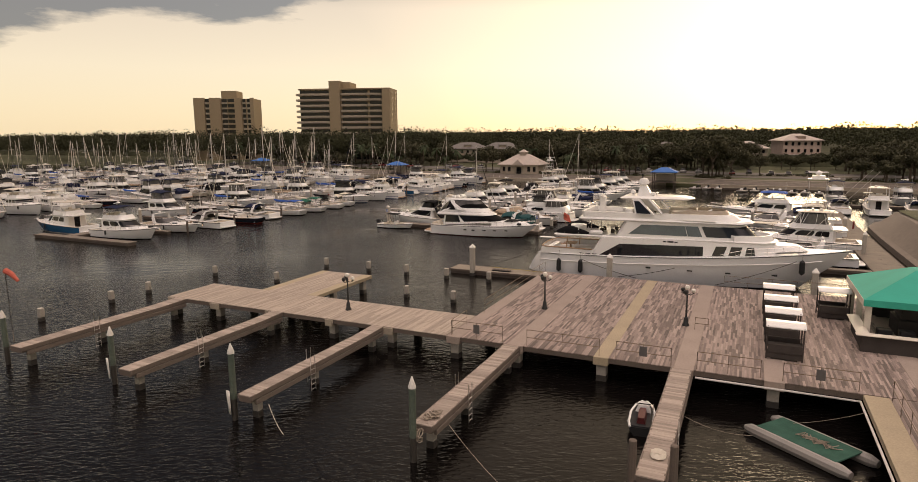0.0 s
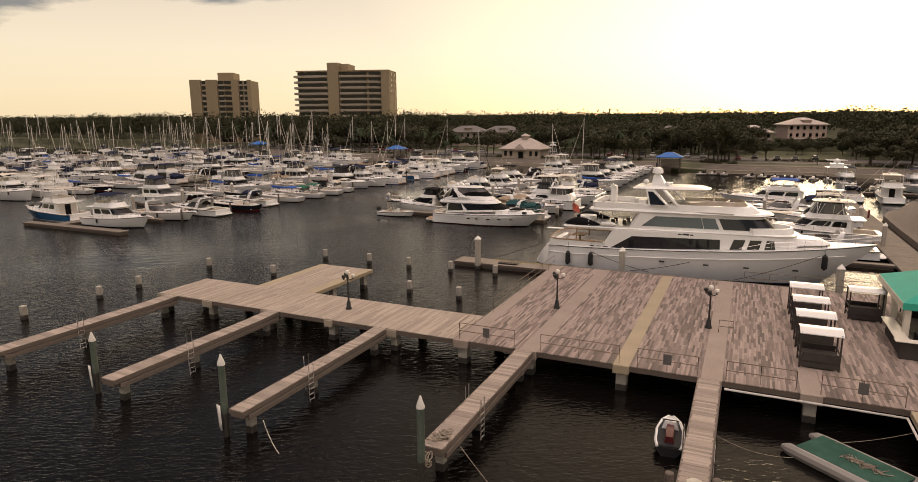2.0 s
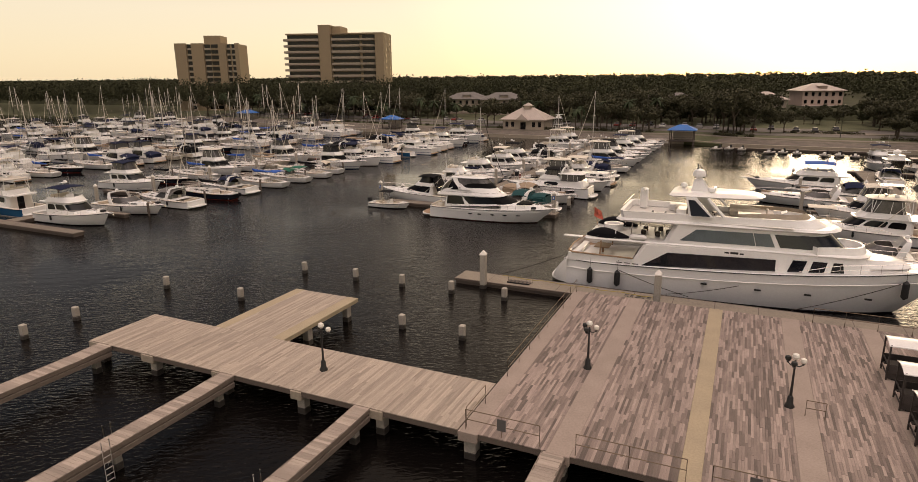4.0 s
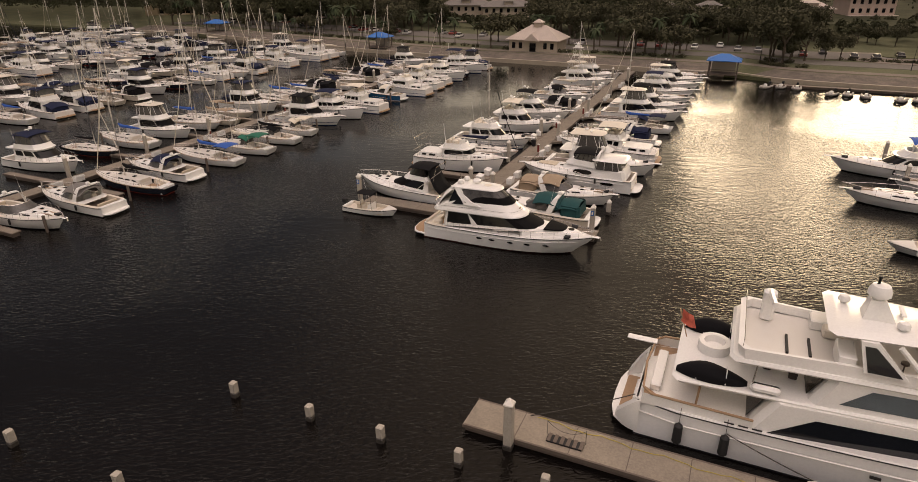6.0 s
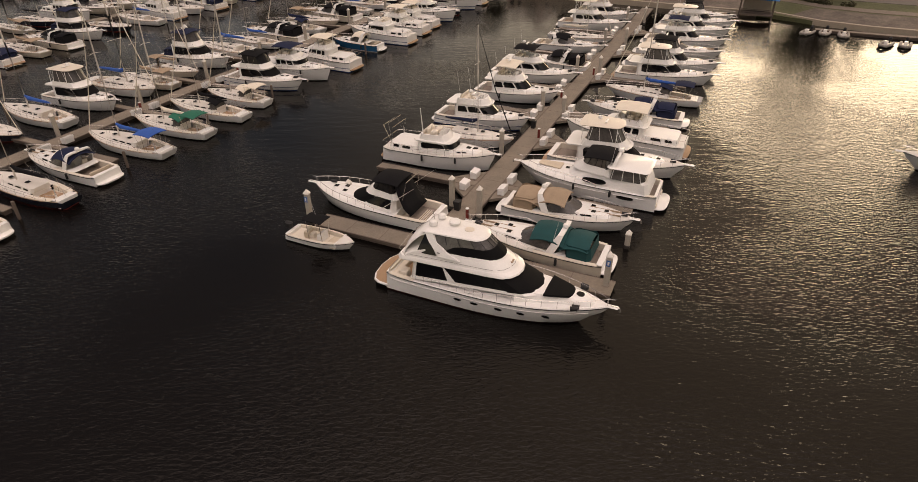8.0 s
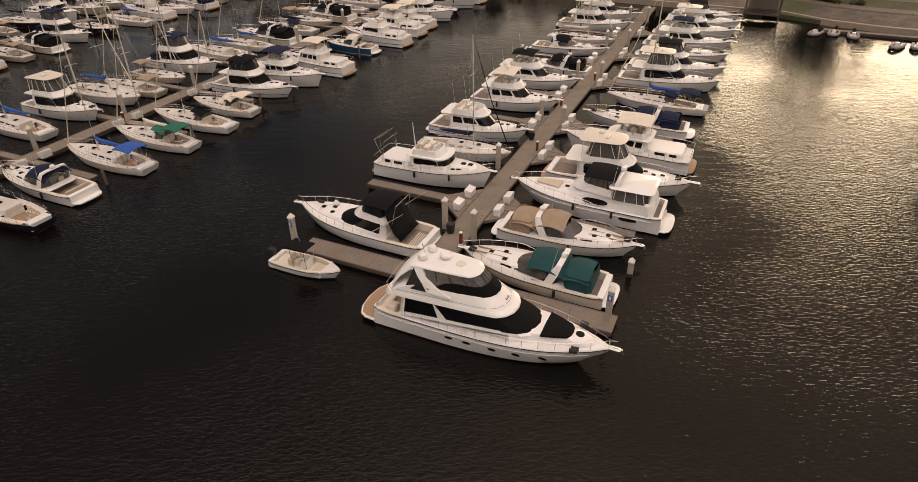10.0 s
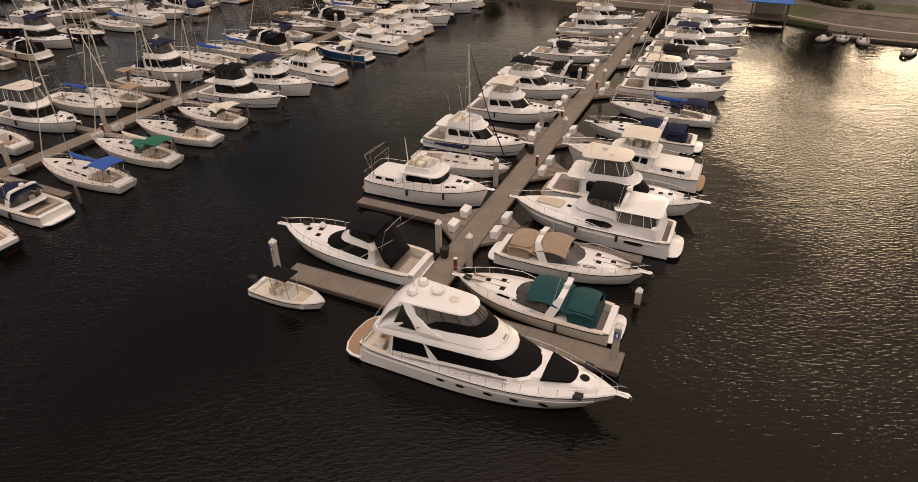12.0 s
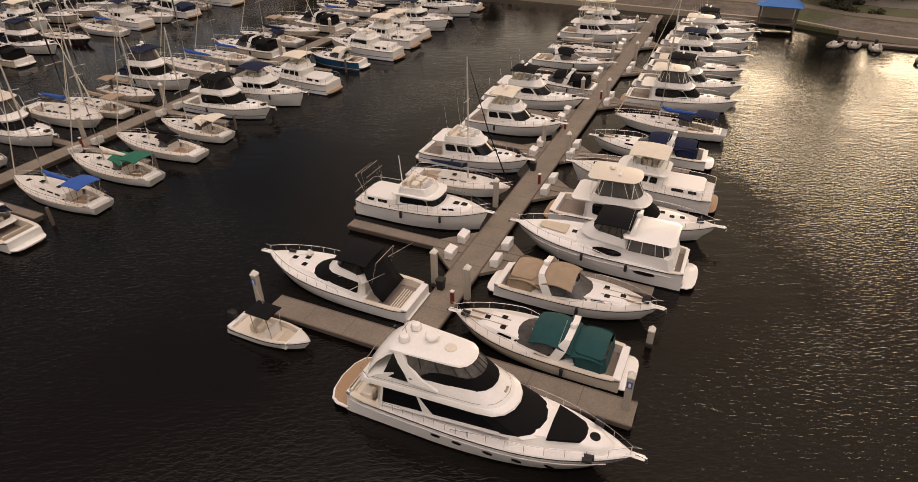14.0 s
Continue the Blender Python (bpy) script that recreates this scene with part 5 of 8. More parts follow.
    wheel = [(x(0.135), 0.42 * math.cos(a * math.pi / 6), b.fs + 0.42 + 0.42 * math.sin(a * math.pi / 6)) for a in range(13)]
    part("steering_wheel", Mesh().tube(wheel, 0.02, 4), STEEL, b.ob)
    b.rail(0.10, 0.985, 0.58, 0.07, 10, True)
    m = Mesh()
    back = [b.edge(0.10, 0.07, 0.6), b.edge(0.02, 0.1, 0.62), b.edge(0.02, 0.1, 0.62, -1), b.edge(0.10, 0.07, 0.6, -1)]
    m.tube(back, 0.022, 4)
    for p in back:
        m.tube([p - Vector((0, 0, 0.6)), p], 0.016, 4)
    part("stern_rail", m, STEEL, b.ob)
    return b.ob


def canvas_cruiser(label, L=13.0, B=4.2):
    """Convertible with a black wrapped saloon, low white bridge brow, black bimini and drop curtain over the cockpit."""
    b = Boat("sport_fishing_boat", label, "motor boat", L, B, 1.1, 1.7, H_WHITE)
    b.hull()
    b.deck(0.26, WHITE)
    b.cockpit(0.26, 0.6)
    b.platform(0.6)
    x = lambda s: -L / 2 + s * L
    trunk(b, 0.52, 0.86, 0.28, B * 0.34, 1.6, False)
    z = b.sh(0.45)
    z1 = z + 1.2
    ra, rb = outline(x(0.27), x(0.69), B * 0.43, B * 0.36, 2.0, z - 0.05, 0.3), outline(x(0.27), x(0.52), B * 0.37, B * 0.30, 1.4, z1)
    b.house([ra, rb], "saloon")
    for side in (0, 1):
        i0, i1 = (0.3, 4.02) if side == 0 else (NR - 5.02, NR - 1.3)
        part("side_window", pane(Mesh(), ra, rb, i0, i1, 0.22, 0.96, 0.02, 0.3), GLASS, b.ob)
    part("windscreen_cover", pane(Mesh(), ra, rb, 4.0, NR - 5, 0.2, 0.97, 0.025, 0.02), MESHCOVER, b.ob, "black mesh windscreen cover")
    rc, rd, re_ = outline(x(0.25), x(0.545), B * 0.40, B * 0.33, 1.6, z1 - 0.04), outline(x(0.27), x(0.50), B * 0.37, B * 0.29, 1.3, z1 + 0.45), outline(x(0.28), x(0.485), B * 0.34, B * 0.26, 1.2, z1 + 0.45)
    b.house([rc, rd, re_, outline(x(0.28), x(0.485), B * 0.34, B * 0.26, 1.2, z1 + 0.05)], "bridge_coaming")
    b.helm(x(0.38), z1 + 0.05)
    rf, rg = outline(x(0.29), x(0.49), B * 0.35, B * 0.27, 1.2, z1 + 0.43), outline(x(0.29), x(0.43), B * 0.33, B * 0.26, 1.0, z1 + 1.45)
    part("bridge_curtain", Mesh().loft([rf, rg]), SMOKED, b.ob, "smoked vinyl bridge curtain")
    b.canopy(x(0.25), x(0.45), B * 0.35, z1 + 1.45, BLACKC, 0.15, name="bimini")
    drop = [[(x(s), B * w * t, zz) for t in (-1, -0.5, 0, 0.5, 1)] for s, w, zz in ((0.27, 0.34, z1 + 1.4), (0.245, 0.36, z1 + 0.5), (0.20, 0.38, z + 0.5), (0.15, 0.38, z - 0.05))]
    dc = part("drop_curtain", Mesh().loft(drop, closed=False), BLACKC, b.ob, "black curtain over the cockpit")
    dc.modifiers.new("thick", "SOLIDIFY").thickness = 0.03
    for k in range(6):
        part("cockpit_slat", Mesh().box(x(0.05) + 0.2 * k, x(0.05) + 0.2 * k + 0.07, -B * 0.28, B * 0.28, b.fs - 0.56, b.fs - 0.5), CREAM, b.ob)
    part("rocket_frame", Mesh().tube([(x(0.22), B * 0.33, z1), (x(0.19), B * 0.3, z1 + 1.75), (x(0.19), -B * 0.3, z1 + 1.75), (x(0.22), -B * 0.33, z1)], 0.03, 5), STEEL, b.ob)
    for side in (1, -1):
        part("outrigger", Mesh().tube([(x(0.36), side * B * 0.42, z + 0.3), (x(0.10), side * B * 0.5, z + 3.0)], [0.03, 0.012], 4), ALU, b.ob)
    b.hatches([(0.72, 0.45), (0.74, -0.4), (0.81, 0.0)], 0.2)
    part("bow_fender", Mesh().tube([(x(0.85), -0.75, b.fb + 0.1), (x(0.89), -0.65, b.fb + 0.12)], 0.14, 8), RUBBER, b.ob)
    b.rail(0.42, posts=9)
    b.pulpit(0.7)
    return b.ob


def outboard(ob, x, y, z):
    m = Mesh().box(x - 0.68, x + 0.05, y - 0.24, y + 0.24, z + 0.25, z + 0.92, 0.13).box(x - 0.35, x - 0.1, y - 0.08, y + 0.08, z - 0.5, z + 0.3, 0.03)
    part("outboard_engine", m, RUBBER, ob, "black outboard engine")


def console_boat(label, L=6.4, B=2.4, top=None, name="center_console_boat"):
    b = Boat(name, label, "motor boat", L, B, 0.62, 0.9, H_WHITE)
    b.hull()
    b.deck(0.78)
    b.cockpit(0.78, 0.38, 0.2, CREAM)
    x = lambda s: -L / 2 + s * L
    b.helm(x(0.46), 0.3)
    part("leaning_post", Mesh().box(x(0.25), x(0.33), -0.45, 0.45, 0.3, 1.0, 0.06), BEIGE, b.ob)
    part("bow_cushion", Mesh().box(x(0.62), x(0.8), -0.6, 0.6, 0.3, 0.62, 0.06), BEIGE, b.ob)
    if top:
        b.canopy(x(0.28), x(0.58), B * 0.33, 2.35, top, 0.03, droop=0.0, name="t_top")
        m = Mesh()
        for s in (0.34, 0.55):
            for side in (1, -1):
                m.tube([(x(s), side * 0.5, 0.3), (x(s), side * B * 0.3, 2.3)], 0.03, 5)
        part("t_top_frame", m, STEEL, b.ob)
    outboard(b.ob, x(0) + 0.08, 0, 0.4)
    b.whip(x(0.4), 0.5, 1.6, 3.0, 0.8)
    return b.ob


def inflatable(label, L=4.2):
    ob = thing("inflatable_dinghy", label, "dinghy", "dinghies by the sea wall")
    pts = [(-L / 2, 0.7, 0.3), (0, 0.78, 0.32), (L * 0.3, 0.6, 0.36), (L * 0.48, 0.15, 0.45), (L * 0.48, -0.15, 0.45), (L * 0.3, -0.6, 0.36), (0, -0.78, 0.32), (-L / 2, -0.7, 0.3)]
    part("tube_hull", Mesh().tube(pts, 0.24, 8), PVCGREY, ob)
    part("floor", Mesh().box(-L / 2 + 0.05, L * 0.35, -0.6, 0.6, 0.1, 0.2), CREAM, ob)
    part("console", Mesh().box(-0.3, 0.2, -0.3, 0.3, 0.2, 0.95, 0.06), WHITE, ob)
    outboard(ob, -L / 2, 0, 0.25)
    return ob


def put(ob, u, v, turn, z=0.0):
    ob.matrix_world = at(u, v, z, turn + rnd.uniform(-1.2, 1.2))
    return ob


def distant(ob):
    """For a boat that stays far off: small parts of one material become one part."""
    kinds = {}
    for c in list(ob.children):
        kinds.setdefault(c.data.materials[0].name, []).append(c)
    for group in kinds.values():
        group.sort(key=lambda c: -len(c.data.vertices))
        if len(group) > 1:
            m = Mesh()
            for c in group:
                m.add([v.co for v in c.data.vertices], [tuple(p.vertices) for p in c.data.polygons])
            names = [c.name.split(".")[0] for c in group]
            best = next((n for n in ("deck_house", "coach_roof", "saloon", "cabin_trunk", "side_window", "bow_rail", "mast", "sail_cover", "canopy") if n in names), names[0])
            tagged(part(best, m, group[0].data.materials[0], ob), kind="stuff")
            for c in group:
                bpy.data.objects.remove(c)
    return ob
# ---------------------------------------------------------------- the two large yachts
def big_yacht():
    L, B = 30.6, 7.0
    b = Boat("motor_yacht", "large white three-deck motor yacht with dark windows", "yacht", L, B, 2.35, 4.0, hull_paint("yacht_hull", (0.84, 0.835, 0.83), (0.03, 0.03, 0.035)))
    b.hull(rake=4.6, n=22)
    b.deck(0.0, WHITE, 0.03)
    part("hull_knuckle", Mesh().tube([b.edge(k / 12, -0.03, -0.75) for k in range(12)], 0.05, 5).tube([b.edge(k / 12, -0.03, -0.75, -1) for k in range(12)], 0.05, 5), WHITE, b.ob)
    part("stern_steps", Mesh().box(-15.5, -15.2, -2.8, 2.8, 0.4, 2.4, 0.1).box(-15.8, -15.4, -1.0, 1.0, 0.4, 1.0, 0.08), WHITE, b.ob)
    b.platform(1.7)
    for sgn in (1, -1):
        wing = []
        for k in range(8):
            t = k / 7
            x, wy, top = -15.1 - 1.45 * t, 3.1 - 0.75 * t * t, 2.4 - 1.75 * t ** 1.4
            wing.append([(x, sgn * wy, 0.2), (x, sgn * (wy + 0.06), top * 0.6), (x, sgn * wy, top), (x, sgn * (wy - 0.5), top - 0.03), (x, sgn * (wy - 0.55), 0.3)])
        part("stern_quarter", Mesh().loft(wing, closed=False, cap1=True), WHITE, b.ob, "swept white stern quarter with steps")
    part("platform_teak", Mesh().box(-16.5, -15.5, -1.9, 1.9, 0.41, 0.425), TEAK, b.ob)
    # aft deck
    part("aft_sole", Mesh().box(-15.1, -9.6, -3.1, 3.1, 2.36, 2.40), TEAK, b.ob)
    part("aft_bulwark", Mesh().loft([[(-9.2, 3.3, 2.3), (-15.1, 3.1, 2.3), (-15.4, 0, 2.3), (-15.1, -3.1, 2.3), (-9.2, -3.3, 2.3)], [(-9.2, 3.3, 3.0), (-15.0, 3.1, 3.0), (-15.3, 0, 3.0), (-15.0, -3.1, 3.0), (-9.2, -3.3, 3.0)]], closed=False), WHITE, b.ob)
    part("teak_cap_rail", Mesh().tube([(-9.2, 3.3, 3.05), (-14.6, 3.12, 3.05), (-15.1, 2.6, 3.05), (-15.3, 0, 3.05), (-15.1, -2.6, 3.05), (-14.6, -3.12, 3.05), (-9.2, -3.3, 3.05)], 0.07, 6), TEAK, b.ob)
    part("aft_table", Mesh().box(-13.2, -11.8, -0.9, 0.9, 3.05, 3.12, 0.02).box(-12.6, -12.4, -0.1, 0.1, 2.4, 3.05), TEAK, b.ob)
    part("aft_seat", Mesh().box(-14.8, -14.2, -1.9, 1.9, 2.4, 2.85, 0.06), WHITE, b.ob)
    # main storey
    ra, rb = outline(-9.6, 9.5, 3.32, 2.45, 2.5, 2.3, 0.7), outline(-8.4, 8.6, 3.2, 2.3, 2.2, 4.35, 0.15)
    b.house([ra, rb], "main_storey")
    i = lambda x: (x + 9.6) / 16.6 * 4
    for a, c in ((i(-8.0), i(2.0)), (NR - 1 - i(2.0), NR - 1 - i(-8.0))):
        s0, s1 = (0.45, 0.3) if a < 4 else (-0.45, -0.3)
        lo, hi = (a - 0.25 * (s0 > 0), c) if s0 > 0 else (a, c + 0.25)
        q = Mesh()
        bot = [skin(ra, rb, lo + (hi - lo) * k / 8, 0.02, 0.03) for k in range(9)]
        top = [skin(ra, rb, (lo + (s0 if s0 > 0 else 0.0)) + (hi - lo - abs(s0)) * k / 8, 0.72, 0.03) for k in range(9)]
        part("saloon_window", q.loft([bot, top], closed=False), YGLASS, b.ob, "long dark saloon window")
    for x0 in (2.7, 4.25, 5.8):
        for sgn in (1, -1):
            q = [skin(ra, rb, i(x0 + dx) if sgn > 0 else NR - 1 - i(x0 + dx), f, 0.03) for dx, f in ((0, 0.0), (1.1, 0.0), (1.75, 0.76), (0.65, 0.76))]
            part("cabin_window", Mesh().add(q, [(0, 1, 2, 3)]), YGLASS, b.ob, "slanted dark cabin window")
    part("saloon_door", Mesh().add([(-9.58, -2.3, 2.42), (-9.58, 2.3, 2.42), (-8.75, 2.3, 4.0), (-8.75, -2.3, 4.0)], [(0, 3, 2, 1)]), BROWNGLASS, b.ob, "dark sliding saloon doors")
    # upper storey
    part("boat_deck", Mesh().loft([outline(-13.5, 8.8, 3.2, 2.35, 2.2, 4.3, 0.15), outline(-13.65, 8.9, 3.27, 2.4, 2.2, 4.42, 0.15), outline(-13.5, 8.7, 3.2, 2.3, 2.2, 4.52, 0.1)], cap0=True, cap1=True), WHITE, b.ob)
    rc, rd = outline(-6.9, 7.4, 2.85, 2.1, 2.8, 4.45), outline(-6.0, 5.6, 2.7, 1.9, 2.3, 6.15)
    b.house([rc, rd], "upper_storey")
    j = lambda x: (x + 6.9) / 11.5 * 4
    # the two aft panes carry a pale sky reflection in their colour
    for a, c, tip, glass in ((j(-5.9), j(0.5), 0.42, SKYGLASS), (j(0.55), j(2.0), 0.0, SKYGLASS), (j(2.4), 4.0, 0.0, YGLASS)):
        for flip in (False, True):
            f = (lambda i: NR - 1 - i) if flip else (lambda i: i)
            bot = [skin(rc, rd, f(a + (c - a) * k / 6), 0.24, 0.03) for k in range(7)]
            top = [skin(rc, rd, f(a + tip + (c - a - tip) * k / 6), 0.82, 0.03) for k in range(7)]
            part("upper_window", Mesh().loft([bot, top], closed=False), glass, b.ob)
    part("pilothouse_windscreen", pane(Mesh(), rc, rd, 4.0, NR - 5.0, 0.24, 0.84, 0.03, 0.0), YGLASS, b.ob)
    part("portuguese_bridge", Mesh().loft([outline(4.5, 8.6, 2.5, 1.9, 2.3, 4.4), outline(4.5, 8.3, 2.4, 1.8, 2.2, 5.15), outline(4.5, 8.15, 2.3, 1.7, 2.1, 5.15), outline(4.5, 8.1, 2.3, 1.7, 2.1, 4.5)]), WHITE, b.ob)
    part("cabin_trunk", Mesh().loft([outline(7.0, 11.6, 1.9, 1.3, 1.5, 3.55, 0.3), outline(7.0, 10.8, 1.7, 1.1, 1.3, 4.35, -0.1)], cap1=True), WHITE, b.ob)
    part("skylounge_door", Mesh().add([(-6.94, -2.1, 4.6), (-6.94, 2.1, 4.6), (-6.22, 2.1, 5.9), (-6.22, -2.1, 5.9)], [(0, 3, 2, 1)]), BROWNGLASS, b.ob, "dark sliding upper doors")
    for sgn in (1, -1):
        part("overhang_post", Mesh().tube([(-9.6, sgn * 2.6, 4.5), (-9.5, sgn * 2.6, 6.15)], 0.05, 6), STEEL, b.ob)
        part("aft_post", Mesh().tube([(-12.2, sgn * 2.9, 2.4), (-12.1, sgn * 2.9, 4.32)], 0.07, 6), TEAK, b.ob)
    for k in range(5):
        a = k * 1.257
        part("deck_chair", Mesh().box(-7.9 + 1.15 * math.cos(a) - 0.22, -7.9 + 1.15 * math.cos(a) + 0.22, 0.3 + 1.15 * math.sin(a) - 0.22, 0.3 + 1.15 * math.sin(a) + 0.22, 4.53, 4.98, 0.06), BROWNGLASS, b.ob, "dark brown deck chair")
    # flying bridge
    part("bridge_deck", Mesh().loft([outline(-10.7, 6.2, 2.95, 2.2, 2.6, 6.1), outline(-10.95, 6.6, 3.1, 2.35, 2.8, 6.25), outline(-10.8, 6.3, 3.0, 2.25, 2.7, 6.42)], cap0=True, cap1=True), WHITE, b.ob)
    re_, rf = outline(-10.5, 5.6, 2.95, 2.1, 2.6, 6.35), outline(-10.65, 4.6, 2.95, 2.0, 2.3, 7.0)
    rg, rh = outline(-10.35, 4.3, 2.75, 1.8, 2.1, 7.0), outline(-10.35, 4.3, 2.7, 1.8, 2.1, 6.5)
    b.house([re_, rf, rg, rh], "bridge_coaming", cap=False)
    part("bridge_sole", Mesh().box(-10.3, 3.0, -2.5, 2.5, 6.43, 6.46), NONSKID, b.ob)
    part("bridge_windshield", pane(Mesh(), rg, [(p[0], p[1], p[2]) for p in outline(-9.7, 3.9, 2.6, 1.65, 2.0, 7.38)], 2.9, NR - 3.9, 0.02, 1.0, 0.0, 0.5), TANVINYL, b.ob)
    for sgn in (1, -1):
        leg = [[(-4.9, sgn * 2.75, 6.9), (-3.0, sgn * 2.75, 6.9), (-3.0, sgn * 2.5, 6.9), (-4.9, sgn * 2.5, 6.9)], [(-5.3, sgn * 2.45, 8.4), (-4.5, sgn * 2.45, 8.4), (-4.5, sgn * 2.2, 8.4), (-5.3, sgn * 2.2, 8.4)]]
        part("arch_leg", Mesh().loft(leg, cap0=True, cap1=True), WHITE, b.ob)
        part("arch_window", Mesh().add([(-4.75, sgn * 2.78, 6.98), (-3.25, sgn * 2.78, 6.98), (-4.6, sgn * 2.5, 8.2), (-5.1, sgn * 2.5, 8.2)], [(0, 1, 2, 3)]), YGLASS, b.ob)
        part("arch_strut", Mesh().tube([(-2.2, sgn * 2.6, 7.0), (-3.6, sgn * 2.3, 8.35)], 0.13, 6), WHITE, b.ob)
    b.house([outline(-6.6, 0.6, 2.3, 1.8, 1.6, 8.32), outline(-6.7, 0.8, 2.45, 1.95, 1.7, 8.45), outline(-6.3, 0.2, 2.0, 1.5, 1.4, 8.62)], "hard_top")
    part("mast", Mesh().loft([[(-5.1, -0.55, 8.6), (-3.6, -0.55, 8.6), (-3.6, 0.55, 8.6), (-5.1, 0.55, 8.6)], [(-4.9, -0.3, 9.6), (-4.2, -0.3, 9.6), (-4.2, 0.3, 9.6), (-4.9, 0.3, 9.6)]], cap1=True), WHITE, b.ob)
    b.dome(-4.55, 0, 9.6, 0.55)
    part("signal_light", Mesh().tube([(-4.7, 0, 10.3), (-4.7, 0, 10.8)], 0.12, 6), DARKMETAL, b.ob)
    b.scanner(-3.2, 0.6, 8.62)
    b.dome(-3.4, -1.0, 8.62, 0.3)
    b.dome(-5.8, 1.0, 8.62, 0.3)
    part("bridge_crane", Mesh().box(-9.6, -8.9, 1.3, 1.9, 6.45, 8.3, 0.12).tube([(-9.25, 1.6, 8.2), (-9.1, -0.6, 8.5)], 0.16, 6), WHITE, b.ob, "white tender crane")
    for x in (-8.2, -7.1):
        part("chock", Mesh().box(x - 0.06, x + 0.06, -1.7, 0.1, 6.46, 6.6), RUBBER, b.ob)
    part("bridge_bar", Mesh().box(-6.0, -5.2, -2.4, -0.6, 6.46, 7.35, 0.05), WHITE, b.ob)
    part("sun_pad", Mesh().box(-6.4, -5.4, 0.6, 2.3, 6.46, 7.0, 0.08), CREAM, b.ob)
    part("bridge_sofa", Mesh().box(-1.9, 1.6, 0.8, 2.1, 6.46, 6.95, 0.08).box(-1.9, 1.6, 1.9, 2.2, 6.9, 7.3, 0.06), CREAM, b.ob)
    part("bridge_table", Mesh().box(-1.2, 0.6, -1.5, -0.4, 7.1, 7.16, 0.02).box(-0.4, -0.2, -1.05, -0.85, 6.46, 7.1), CREAM, b.ob)
    b.helm(2.0, 6.46, -0.2)
    part("bridge_locker", Mesh().box(-7.0, -5.6, 1.3, 2.4, 6.46, 7.05, 0.06), WHITE, b.ob)
    for k in range(3):
        part("bar_stool", Mesh().spin([(0.04, 0), (0.04, 0.6), (0.2, 0.62), (0.2, 0.72)], 10, (-4.4 + 0.7 * k, -1.5, 6.46)), BROWNGLASS, b.ob)
    part("bridge_rail", Mesh().tube([(-10.4, 2.7, 7.0), (-10.4, 2.7, 7.45), (-10.4, -2.7, 7.45), (-10.4, -2.7, 7.0)], 0.022, 4), STEEL, b.ob)
    # toys on the boat deck
    for y in (-2.4, 2.4):
        rows = []
        for k in range(11):
            t = k / 10
            fat = max(0.02, math.sin(math.pi * (0.04 + 0.92 * t))) ** 0.6
            rows.append([(-13.5 + 3.7 * t, y + 0.66 * fat * math.cos(a * math.pi / 12), 4.56 + (0.62 + 0.16 * math.sin(5 * t)) * fat * max(0.0, math.sin(a * math.pi / 12)) ** 0.7) for a in range(13)])
        m = Mesh().loft(rows, cap0=True, cap1=True)
        part("cover_strap", Mesh().tube([(-12.4, y - 0.6, 4.6), (-12.4, y - 0.3, 5.12), (-12.4, y + 0.3, 5.12), (-12.4, y + 0.6, 4.6)], 0.03, 4).tube([(-10.9, y - 0.6, 4.6), (-10.9, y - 0.3, 5.18), (-10.9, y + 0.3, 5.18), (-10.9, y + 0.6, 4.6)], 0.03, 4), WHITE, b.ob)
        part("covered_jet_ski", m, BLACKC, b.ob, "jet ski under a black cover")
    part("life_raft", Mesh().box(-9.7, -8.2, -3.05, -2.5, 4.56, 5.05, 0.17), WHITE, b.ob, "white life raft canister")
    part("boat_deck_sofa", Mesh().spin([(0.9, 0), (0.9, 0.6), (0.6, 0.6), (0.55, 0.2)], 16, (-11.7, 0.4, 4.52)), WHITE, b.ob)
    part("round_table", Mesh().spin([(0.08, 0), (0.08, 0.7), (0.7, 0.72), (0.7, 0.78)], 16, (-7.9, 0.3, 4.52)), CREAM, b.ob)
    part("passerelle", Mesh().box(-16.9, -15.0, 1.9, 2.4, 3.1, 3.22, 0.04), WHITE, b.ob)
    part("flag_pole", Mesh().tube([(-13.3, 1.2, 4.5), (-13.9, 1.2, 6.3)], 0.035, 5), TEAK, b.ob)
    part("ensign", Mesh().loft([[(-13.75, 1.2 + 0.05 * math.sin(k), 6.3 - 0.16 * k), (-13.4 + 0.03 * k, 1.1 - 0.1 * math.sin(k * 1.3), 6.15 - 0.18 * k), (-13.1 + 0.05 * k, 1.25, 5.95 - 0.16 * k)] for k in range(6)], closed=False), ORANGE, b.ob, "limp faded red ensign on its pole")
    for x0 in (-10.6, -9.9, -9.2):
        part("vent_louvre", Mesh().box(x0, x0 + 0.5, -3.46, -3.40, 2.6, 2.66), DARKMETAL, b.ob)
    for x0, ln in ((-1.9, 0.35), (-1.45, 0.6), (-0.75, 0.3)):
        part("name_bar", Mesh().box(x0, x0 + ln, -3.36, -3.34, 4.28, 4.36 + ln * 0.15, 0.01), DARKMETAL, b.ob, "dark bar in place of lettering")
